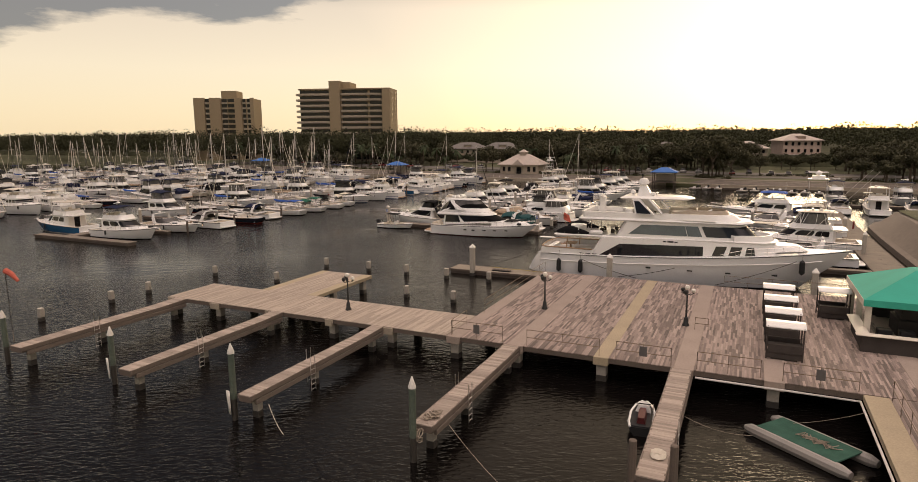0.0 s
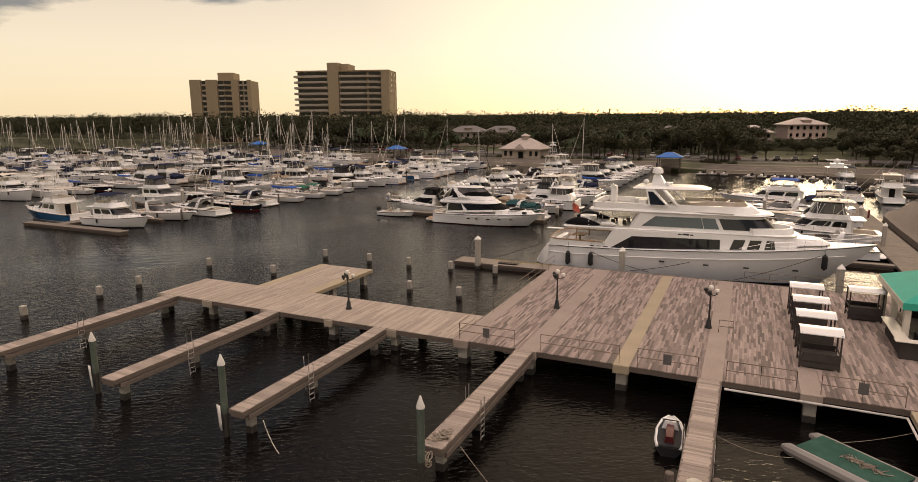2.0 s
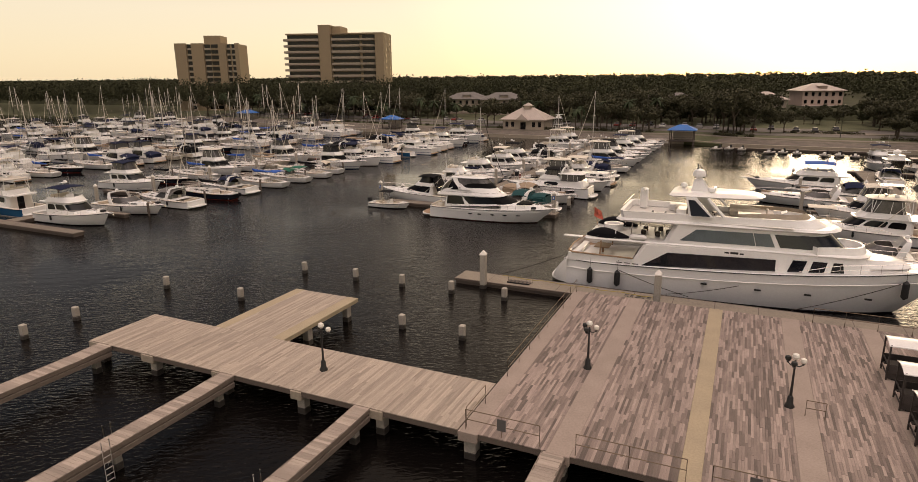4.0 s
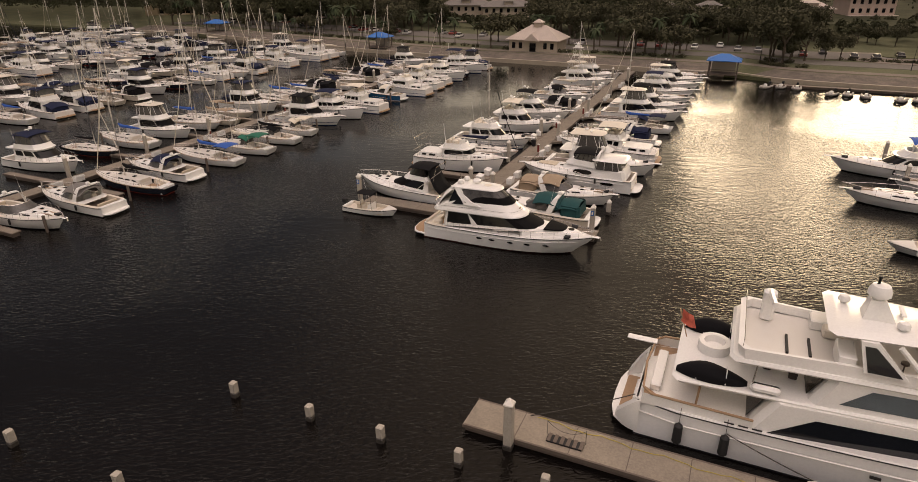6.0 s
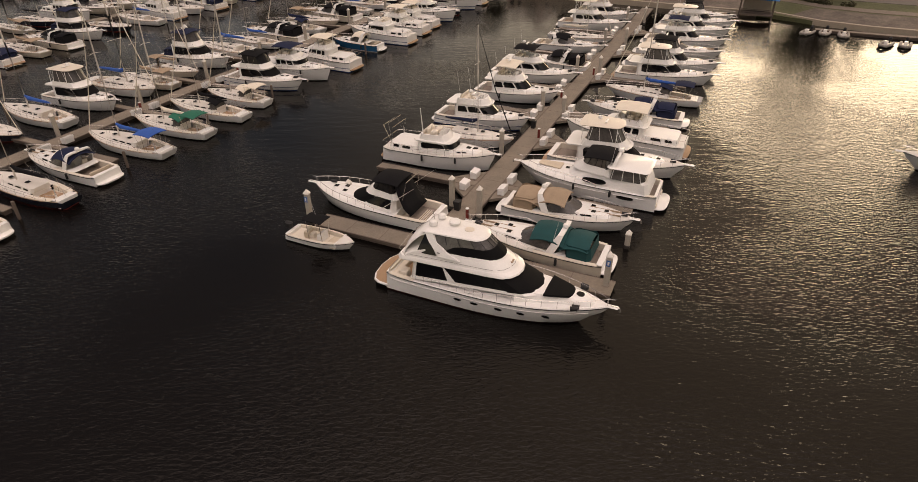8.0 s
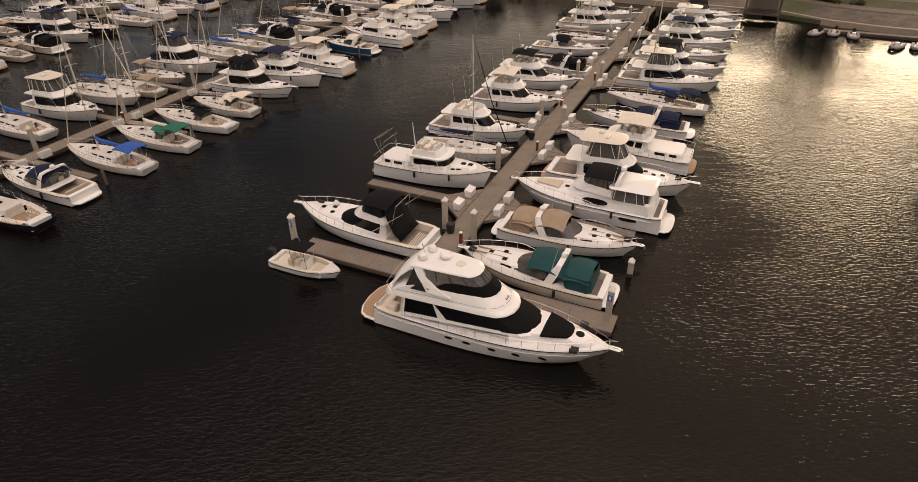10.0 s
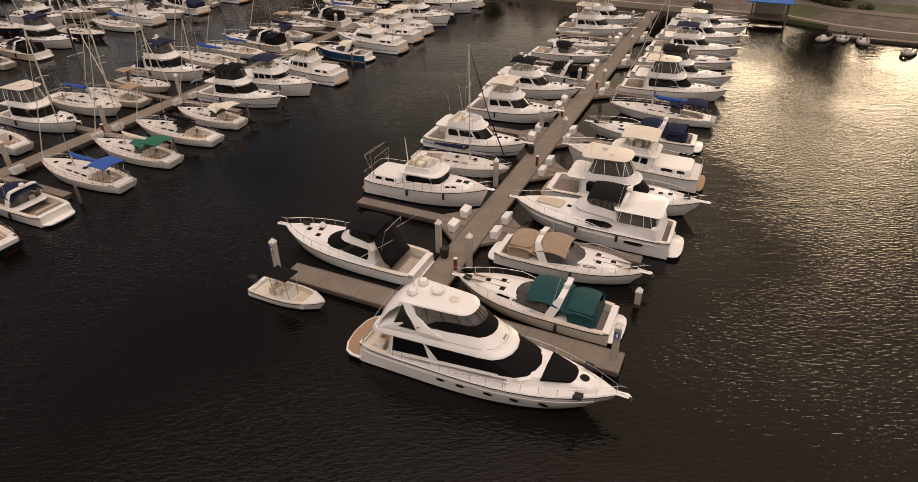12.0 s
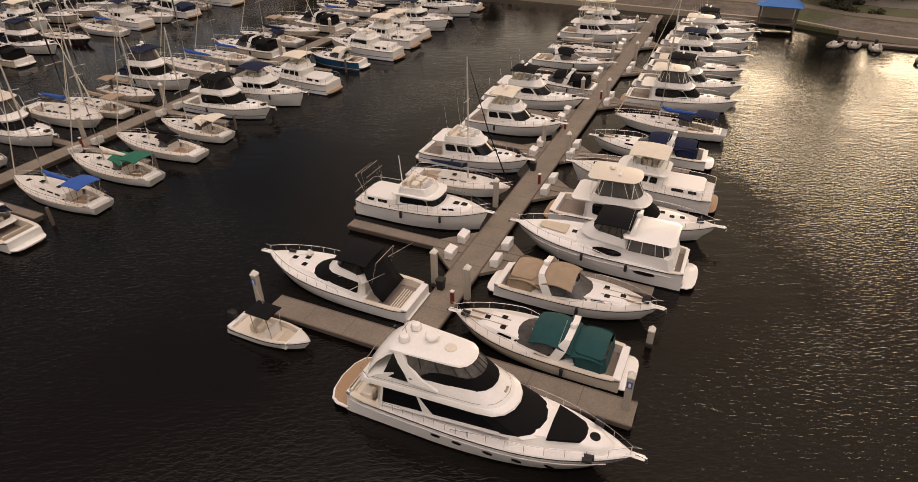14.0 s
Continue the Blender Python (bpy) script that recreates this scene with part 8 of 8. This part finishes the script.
def tower_flat(x, y, turn, w, d, H, floors, kind):
    """A block of flats about a dozen storeys high."""
    ob = thing("apartment_tower", "tan apartment tower with long balconies" if kind else "tan apartment tower with narrow window strips", "apartment building", "apartment towers", pose(x, y, 2.0, 0, 0, turn))
    part("wall", Mesh().box(-w / 2, w / 2, -d / 2, d / 2, -1, H), STUCCO, ob)
    fh = H / floors
    if kind:
        part("stair_tower", Mesh().box(-w * 0.16, -w * 0.04, -d / 2 - 2.2, d / 2, -1, H + 4.6), STUCCO, ob)
        part("lift_house", Mesh().box(-w * 0.04, w * 0.05, -d / 2 + 2, d / 2 - 2, H, H + 4.2), STUCCO, ob)
        part("parapet", Mesh().box(-w / 2 - 0.3, w / 2 + 0.3, -d / 2 - 1.9, d / 2 + 0.3, H, H + 0.7), STUCCO, ob)
        part("end_wall", Mesh().box(w * 0.42, w / 2 + 0.3, -d / 2 - 1.9, d / 2 + 0.3, -1, H), STUCCO, ob)
        for f in range(floors):
            z = f * fh
            for a, b in ((-w / 2 - 0.4, -w * 0.165), (-w * 0.035, w * 0.26)):
                bal = part("balcony", Mesh().box(a, b, -d / 2 - 1.9, -d / 2, z, z + 0.22), BALCONY, ob)
                part("parapet_wall", Mesh().box(a, b, -d / 2 - 1.95, -d / 2 - 1.8, z + 0.2, z + 1.15), BALCONY, bal)
                part("glazing", Mesh().box(a + 0.3, b - 0.3, -d / 2 - 0.06, -d / 2 - 0.02, z + 0.3, z + fh - 0.35), GLASS, bal)
            saw = part("balcony", Mesh().loft([[(w * 0.27, -d / 2, zz), (w * 0.27, -d / 2 - 3.4, zz), (w * 0.335, -d / 2 - 1.4, zz), (w * 0.335, -d / 2 - 3.2, zz), (w * 0.40, -d / 2 - 1.3, zz), (w * 0.42, -d / 2, zz)] for zz in (z, z + 1.05)], cap0=True, cap1=True), BALCONY, ob)
            part("glazing", Mesh().box(w * 0.28, w * 0.41, -d / 2 - 0.06, -d / 2 - 0.02, z + 1.05, z + fh - 0.3), GLASS, saw)
            side = part("balcony", Mesh().box(-w / 2 - 2.0, -w / 2, -d / 2 - 1, d / 2 - 4, z, z + 1.1), BALCONY, ob)
            part("glazing", Mesh().box(-w / 2 - 0.06, -w / 2 - 0.02, -d / 2, d / 2 - 4.5, z + 1.1, z + fh - 0.3), GLASS, side)
            for yy in (-d / 4, d / 4):
                part("window", Mesh().box(w / 2 + 0.31, w / 2 + 0.36, yy - 0.6, yy + 0.6, z + 1, z + 2.3), GLASS, ob)
    else:
        part("lift_house", Mesh().box(-w * 0.06, w * 0.2, -d / 2 + 2, d / 2 - 2, H, H + 4.6), STUCCO, ob)
        for a, b in ((-w * 0.5, -w * 0.32), (-w * 0.24, -w * 0.05), (w * 0.18, w * 0.30), (w * 0.44, w * 0.5)):
            part("wall_bay", Mesh().box(a, b, -d / 2 - 1.6, -d / 2, -1, H + 0.4), STUCCO, ob)
        for f in range(floors):
            z = f * fh
            for a, b in ((-w * 0.315, -w * 0.245), (-w * 0.045, w * 0.05), (w * 0.055, w * 0.175), (w * 0.305, w * 0.36), (w * 0.38, w * 0.435)):
                bal = part("balcony", Mesh().box(a, b, -d / 2 - 1.0, -d / 2, z, z + 0.9), BALCONY if a != w * 0.055 else STUCCO, ob)
                part("glazing", Mesh().box(a + 0.1, b - 0.1, -d / 2 - 0.06, -d / 2 - 0.02, z + 0.9, z + fh - 0.15), GLASS, bal)


tower_flat(-61.5, 330, -6, 50, 17, 38.5, 13, 1)
tower_flat(-139.2, 358, 4, 34.5, 17, 36.0, 12, 0)

# ---------------------------------------------------------------- trees
lr = np.random.default_rng(7)


def leaf_cloud(clumps, per, size, squash=0.75):
    """Small leaf faces scattered through uneven clumps: centres and radii in, vertices and faces out."""
    vs, n = [], 0
    for cx, cy, cz, r in clumps:
        d = lr.normal(size=(per, 3))
        d /= np.linalg.norm(d, axis=1)[:, None]
        p = d * (r * lr.uniform(0.55, 1.05, (per, 1))) * (1, 1, squash) + (cx, cy, cz)
        face = d + lr.normal(0, 0.45, (per, 3))
        a = np.cross(face, lr.normal(size=(per, 3)))
        a /= np.linalg.norm(a, axis=1)[:, None]
        b = np.cross(face, a)
        b /= np.linalg.norm(b, axis=1)[:, None]
        s = size * lr.uniform(0.6, 1.3, (per, 1))
        vs.append(np.stack([p - a * s, p + b * s * 0.8, p + a * s, p - b * s * 0.8], 1).reshape(-1, 3))
    v = np.concatenate(vs)
    f = np.arange(len(v)).reshape(-1, 4)
    return v, f


def cloud_part(name, v, f, material, parent=None):
    me = bpy.data.meshes.new(name)
    me.from_pydata(v.tolist(), [], f.tolist())
    me.materials.append(material)
    ob = new(name, me)
    if parent:
        ob.parent = parent
    return ob


def oak(seed, high):
    r = random.Random(seed)
    ob = thing("oak_tree", "broad dark green oak on the shore", "tree", "trees along the shore")
    part("trunk", Mesh().tube([(0, 0, -0.3), (0.1, 0, high * 0.2), (0.2, 0.1, high * 0.42)], [0.4, 0.3, 0.2], 7), BARK, ob)
    clumps = []
    for k in range(17):
        a, d = r.uniform(0, 6.28), high * 0.42 * math.sqrt(r.random())
        z = high * (0.45 + 0.42 * r.random() * (1 - 0.5 * d / (high * 0.42)))
        clumps.append((d * math.cos(a), d * math.sin(a), z, high * r.uniform(0.12, 0.2)))
        if k < 3:
            part("limb", Mesh().tube([(0.15, 0.05, high * 0.3), (d * 0.5 * math.cos(a), d * 0.5 * math.sin(a), z * 0.75), (d * math.cos(a), d * math.sin(a), z)], [0.18, 0.1, 0.04], 5), BARK, ob)
    cloud_part("crown", *leaf_cloud(clumps, 130, 0.27), LEAF, ob)
    return ob


def palm(seed, high):
    r = random.Random(seed)
    ob = thing("palm_tree", "slender palm with a tuft of fronds", "tree", "palms along the shore")
    part("trunk", Mesh().tube([(0, 0, -0.3), (0.15, 0, high * 0.5), (0.1, 0.1, high)], [0.22, 0.16, 0.14], 7), BARK, ob)
    m = Mesh()
    for k in range(22):
        a, up, ln = r.uniform(0, 6.28), r.uniform(-0.6, 1.0), r.uniform(1.6, 2.3)
        c, s = math.cos(a), math.sin(a)
        rows = []
        for j in range(5):
            t = j / 4
            d, z = ln * t, high + up * ln * t - 1.1 * t * t * ln * 0.7
            w = 0.32 * math.sin(math.pi * (0.12 + 0.85 * t))
            rows.append([(d * c - s * w + 0.1, d * s + c * w + 0.1, z - 0.15), (d * c + 0.1, d * s + 0.1, z), (d * c + s * w + 0.1, d * s - c * w + 0.1, z - 0.15)])
        m.loft(rows, closed=False)
    part("frond_tuft", m, PALMLEAF, ob)
    return ob


def plant_shore():
    r = random.Random(21)
    oaks = [oak(k, h) for k, h in ((1, 8.5), (2, 10.0), (3, 7.2), (4, 11.5))]
    palms = [palm(k, h) for k, h in ((5, 6.5), (6, 8.0), (7, 5.2))]
    spots = []
    for _ in range(2200):
        u = r.uniform(-235, 95)
        d = r.choice((14.5, 28.5, 45.5)) + r.uniform(-1.5, 1.5) if r.random() < 0.6 else r.uniform(46, 84)
        if -76 < u < -49 and d < 26 or -20 < u < -4 and d < 30 or 6 < u < 40 and d < 62:
            continue
        if any(abs(u - a * v / b) < c and quay_v(u) + d > b - 60 for a, b, c, v in ((31, 303, 12, 250), (-108, 266, 20, 235))):
            continue
        if all((u - a) ** 2 + (d - b) ** 2 > 21 for a, b in spots):
            spots.append((u, d))
        if len(spots) >= 285:
            break
    spots += [(-2, 16.5), (2.5, 21), (6, 24.5), (10.5, 26), (-1, 28), (14, 29), (3.5, 31), (40, 20), (46, 24), (52, 19), (58, 26), (65, 21), (-27, 16), (-33, 20), (-38, 15), (-24, 22)]
    used = set()
    for u, d in spots:
        ob = r.choice(palms if d < 30 and u < -4 and r.random() < 0.45 else oaks)
        m = at(u, quay_v(u) + d, 1.9 + d * 0.005, r.uniform(0, 360)) @ Matrix.Scale(r.uniform(0.8, 1.15) * (0.55 if abs(u - 10.8 - 20.2 * (quay_v(u) + d + 20.5) / 323.5) < 14 else 1.05 if u > -4 else 1.0), 4)
        if ob.name in used:
            copy_thing(ob, m)
        else:
            ob.matrix_world = m
            used.add(ob.name)


plant_shore()


def far_woods():
    """The wooded country behind, to the skyline: crowns of many leaf faces over the land, as one thing."""
    r = np.random.default_rng(3)
    vs = []
    keep_out = [(31, 303, 20), (-118, 268, 15), (-98, 264, 15), (-22, 262, 9), (-40, 272, 8), (10, 282, 9), (66, 262, 8), (28, 212, 22)]
    bands = ((205, 330, 1500, 126, 0.44), (330, 520, 1400, 84, 0.68), (520, 1000, 1700, 81, 0.85), (1000, 2200, 1500, 60, 1.6))
    for v0, v1, n, per, size in bands + ((0, 0, 620, 126, 0.44),):
        for _ in range(n):
            v = r.uniform(v0, v1)
            u = r.uniform(-1.9 * v, 0.25 * v + 80)
            if v0 == 0:
                # the belt close behind the western piers
                u = r.uniform(-620, -150)
                v = quay_v(u) + r.uniform(15, 70)
            v = max(v, quay_v(u) + (62 if u > -140 else 24 if u > -225 else 5))
            if any((u - a) ** 2 + (v - b) ** 2 < c * c for a, b, c in keep_out):
                continue
            high = r.uniform(10.6, 16.8) + (r.uniform(0.4, 1.6) if r.random() < 0.2 else 0)
            if any(abs(u - a * v / b) < c * 0.8 and b - 80 < v < b for a, b, c in keep_out):
                high = r.uniform(3, 5.5)
            wide = high * r.uniform(0.38, 0.55)
            ground = 2.0 + 0.004 * (v - 180) + 0.0062 * max(0.0, v - 800)
            for _c in range(3):
                ox, oy, oz = r.normal(0, wide * 0.35, 2).tolist() + [r.uniform(-0.1, 0.12) * high]
                d = r.normal(size=(per // 3, 3))
                d /= np.linalg.norm(d, axis=1)[:, None]
                d[:, 2] = np.abs(d[:, 2]) * 1.2 - 0.35
                p = d * wide * 0.72 * r.uniform(0.72, 0.98, (len(d), 1)) + (u + ox, v + oy, ground + high * 0.68 + oz)
                face = d + r.normal(0, 0.38, (len(d), 3))
                a = np.cross(face, r.normal(size=(len(d), 3)))
                a /= np.linalg.norm(a, axis=1)[:, None]
                b = np.cross(face, a)
                b /= np.linalg.norm(b, axis=1)[:, None]
                s = size * r.uniform(0.6, 1.3, (len(d), 1))
                vs.append(np.stack([p - a * s, p + b * s * 0.8, p + a * s, p - b * s * 0.8], 1).reshape(-1, 3))
    v = np.concatenate(vs)
    ob = cloud_part("far_woods", v, np.arange(len(v)).reshape(-1, 4), WOODS)
    ob.matrix_world = G
    tagged(ob, "dense dark green woods reaching the skyline", "woods", kind="stuff")
    floor_ = part("woods_floor", Mesh().loft([[(u, quay_v(u) + 88, 2.4), (u, quay_v(u) + 92, 5.5), (u, quay_v(u) + 300, 8.5), (u, quay_v(u) + 700, 9.5), (u, quay_v(u) + 2400, 26)] for u in (-1500, -600, -300, -150, 0, 100, 300, 700, 1500)], closed=False), WOODS)
    floor_.matrix_world = G
    tagged(floor_, "dark understorey of the woods", "undergrowth", kind="structure")


far_woods()

# ---------------------------------------------------------------- cars, shrubs and lamps on the shore
CARPAINT = [mat("car_paint_" + n, c, 0.3, var=0.05, coat=0.5) for n, c in (("white", (0.7, 0.68, 0.64)), ("silver", (0.35, 0.34, 0.33)), ("black", (0.02, 0.02, 0.022)), ("red", (0.25, 0.03, 0.025)))]


def car(paint, word):
    ob = thing("parked_car", word + " saloon car parked behind the promenade", "car", "parked cars")
    prof = [(-2.1, 0.35, 0.86), (-2.15, 0.75, 0.9), (-1.5, 0.92, 0.9), (1.0, 0.92, 0.9), (2.0, 0.75, 0.86), (2.1, 0.4, 0.82)]
    part("body", Mesh().loft([[(x, w, 0.3), (x, w, z), (x, -w, z), (x, -w, 0.3)] for x, z, w in prof], cap0=True, cap1=True), paint, ob)
    part("cabin_glass", Mesh().loft([[(-1.6, 0.8, 0.9), (1.0, 0.8, 0.9), (1.0, -0.8, 0.9), (-1.6, -0.8, 0.9)], [(-1.1, 0.62, 1.38), (0.3, 0.62, 1.38), (0.3, -0.62, 1.38), (-1.1, -0.62, 1.38)]]), GLASS, ob)
    part("roof", Mesh().box(-1.12, 0.32, -0.64, 0.64, 1.37, 1.45, 0.03), paint, ob)
    for x in (-1.3, 1.3):
        for y in (-0.8, 0.8):
            part("wheel", Mesh().tube([(x, y - 0.1, 0.32), (x, y + 0.1, 0.32)], 0.32, 10), RUBBER, ob)
    return ob


def park_cars():
    r = random.Random(8)
    kinds = [car(p, w) for p, w in zip(CARPAINT, ("white", "silver grey", "black", "dark red"))]
    used = set()
    for k in range(46):
        u = -215 + k * 5.4 + r.uniform(-1, 1)
        if -70 < u < -56 or r.random() < 0.25:
            continue
        ob = r.choice(kinds)
        m = at(u, quay_v(u) + 34 + r.choice((0, 6)), 2.02, 90 + r.uniform(-3, 3))
        if ob.name in used:
            copy_thing(ob, m)
        else:
            ob.matrix_world = m
            used.add(ob.name)
    for ob in kinds:
        if ob.name not in used:
            ob.matrix_world = at(-30, quay_v(-30) + 34, 2.02, 90)


park_cars()


def shrubs():
    r = random.Random(5)
    clumps = []
    for u0, u1, d, n in ((-72, -52, 12.4, 40), (-50, -22, 14.5, 30), (-4, 6, 12.5, 26), (14, 34, 30, 34), (-160, -80, 14, 60), (-3, 4, 20, 12), (36, 70, 16, 30)):
        for _ in range(n):
            u = r.uniform(u0, u1)
            clumps.append((u, quay_v(u) + d + r.uniform(-1, 1), 2.2, r.uniform(0.5, 1.0)))
    ob = cloud_part("shrub_bed", *leaf_cloud(clumps, 70, 0.16), LEAF)
    ob.matrix_world = G
    tagged(ob, "low dark green shrub beds by the promenade", "shrubs", kind="stuff")


shrubs()
# paved turning place in front of the villa
turnm = Mesh().spin([(17, 0), (17, 0.1), (0.1, 0.12)], 32)
tr = part("turning_circle", turnm, PAVING)
tr.matrix_world = at(29, 211, 2.0)
tagged(tr, "pale paved turning circle behind the shore", "road", kind="structure")
isl = part("traffic_island", Mesh().spin([(6, 0), (6, 0.2), (0.1, 0.35)], 24), GRASS)
isl.matrix_world = at(29, 211, 2.1)
tagged(isl, "grassy island in the turning circle", "lawn", kind="structure")


def shore_lamp(u, d):
    ob = thing("street_lamp", "tall slim street lamp beside the road", "street lamp", "lamps along the road", at(u, quay_v(u) + d, 1.9))
    part("post", Mesh().tube([(0, 0, 0), (0, 0, 8.5)], [0.1, 0.06], 6), DARKMETAL, ob)
    part("arm", Mesh().tube([(0, 0, 8.4), (0, -0.7, 8.8), (0, -1.5, 8.8)], 0.045, 5), DARKMETAL, ob)
    part("lantern", Mesh().box(-0.15, 0.15, -2.0, -1.4, 8.72, 8.86, 0.04), PALEWALL, ob)


for u in range(-190, 60, 31):
    shore_lamp(u, 17.5)
for k, (u, v) in enumerate(((-2.5, 162.5), (0.5, 163.5), (3.5, 162.8), (9.5, 158.5), (12.5, 159.2), (15.5, 158.2), (21, 156.5), (24, 157.2), (27, 156.0), (31, 155.6))):
    put(inflatable("grey inflatable dinghy with outboard engine"), u, v, 250 + 8 * (k % 3))
float_dock(-1, 34, 164.6, 166.0, "low floating dock for dinghies")

# ---------------------------------------------------------------- the bank beside the yacht
bank = part("bank", Mesh().loft([[(27.7 + e, v, -0.5), (27.8 + e, v, 0.7), (28.5 + e, v, 0.85), (30.9 + 2 * e, v, 3.3 - e * 0.6), (36 + e, v, 3.5 - e * 0.6), (90, v, 3.7 - e * 0.6)] for v, e in ((37.4, 0), (60, 0), (80, 0), (92, 0.3), (98, 2), (101.5, 4.5))], closed=False), PAVING)
bank.matrix_world = G
tagged(bank, "pale paved bank sloping up beside the basin", "ground", kind="structure")
lawn = part("lawn", Mesh().loft([[(31.6, v, 3.42), (36, v, 3.58), (90, v, 3.78)] for v in (37.4, 60, 80, 91.5)], closed=False), GRASS)
lawn.matrix_world = G
tagged(lawn, "green lawn on the bank top", "lawn", kind="structure")
for u, v in ((25.9, 90),):
    hp = thing("fire_point", "small red fire hose post on the pier", "hydrant", "fire posts", at(u, v, 0.5))
    part("post", Mesh().box(-0.12, 0.12, -0.12, 0.12, 0, 1.1, 0.02), RED, hp)
    part("cap", Mesh().box(-0.15, 0.15, -0.15, 0.15, 1.1, 1.2, 0.02), RED, hp)
# ---------------------------------------------------------------- deck boards, the nearest ones each by itself
def board_parts():
    lengths = (0.91, 1.22, 1.83)
    shared = {}
    for n in lengths:
        shared[n] = bpy.data.meshes.new("plank")
        m = Mesh().box(-0.0595, 0.0595, 0.003, n - 0.003, -0.05, 0.0, 0.004)
        shared[n].from_pydata(m.v, [], m.f)
        shared[n].materials.append(PLANK)
    count = 0
    taken = {}
    for a, b in BAYS[1:4]:
        n = round((b - a) / 0.125)
        for i in range(n):
            u, v = a + (b - a) * (i + 0.5) / n, 15.42
            for _ in range(3):
                if count >= 300:
                    break
                ln = rnd.choice(lengths)
                ob = part("plank", shared[ln], PLANK, main_deck)
                ob.location = (u, v, DECK + rnd.uniform(-0.004, 0.008))
                v += ln
                count += 1
            taken[(a, i)] = v
    return taken


taken = board_parts()
rest = Mesh()
for a, b in BAYS:
    n = round((b - a) / 0.125)
    for i in range(n):
        u, w, v = a + (b - a) * (i + 0.5) / n, (b - a) / n, taken.get((a, i), 15.42)
        first = True
        while v < 37.25:
            e = min(v + (rnd.uniform(0.4, 1.8) if first and v < 15.5 else rnd.uniform(0.6, 1.9)), 37.3)
            up = rnd.uniform(-0.006, 0.008)
            rest.box(u - w / 2 + 0.003, u + w / 2 - 0.003, v + 0.003, e - 0.003, DECK - 0.05, DECK + up)
            v, first = e, False
tagged(part("planking", rest, PLANKS, main_deck, smooth=False), kind="stuff")
tagged(part("planking", planking(-33.15, -6.95, 15.42, 20.45, DECK), PALEPLANKS, walkway, smooth=False), kind="stuff")
tagged(part("planking", planking(-26.6, -22.5, 20.45, 29.0, DECK), PALEPLANKS, jetty, smooth=False), kind="stuff")
tagged(part("planking", planking(18.0, 32.9, -33.9, 15.35, DECK), PLANKS, boardwalk, smooth=False), kind="stuff")
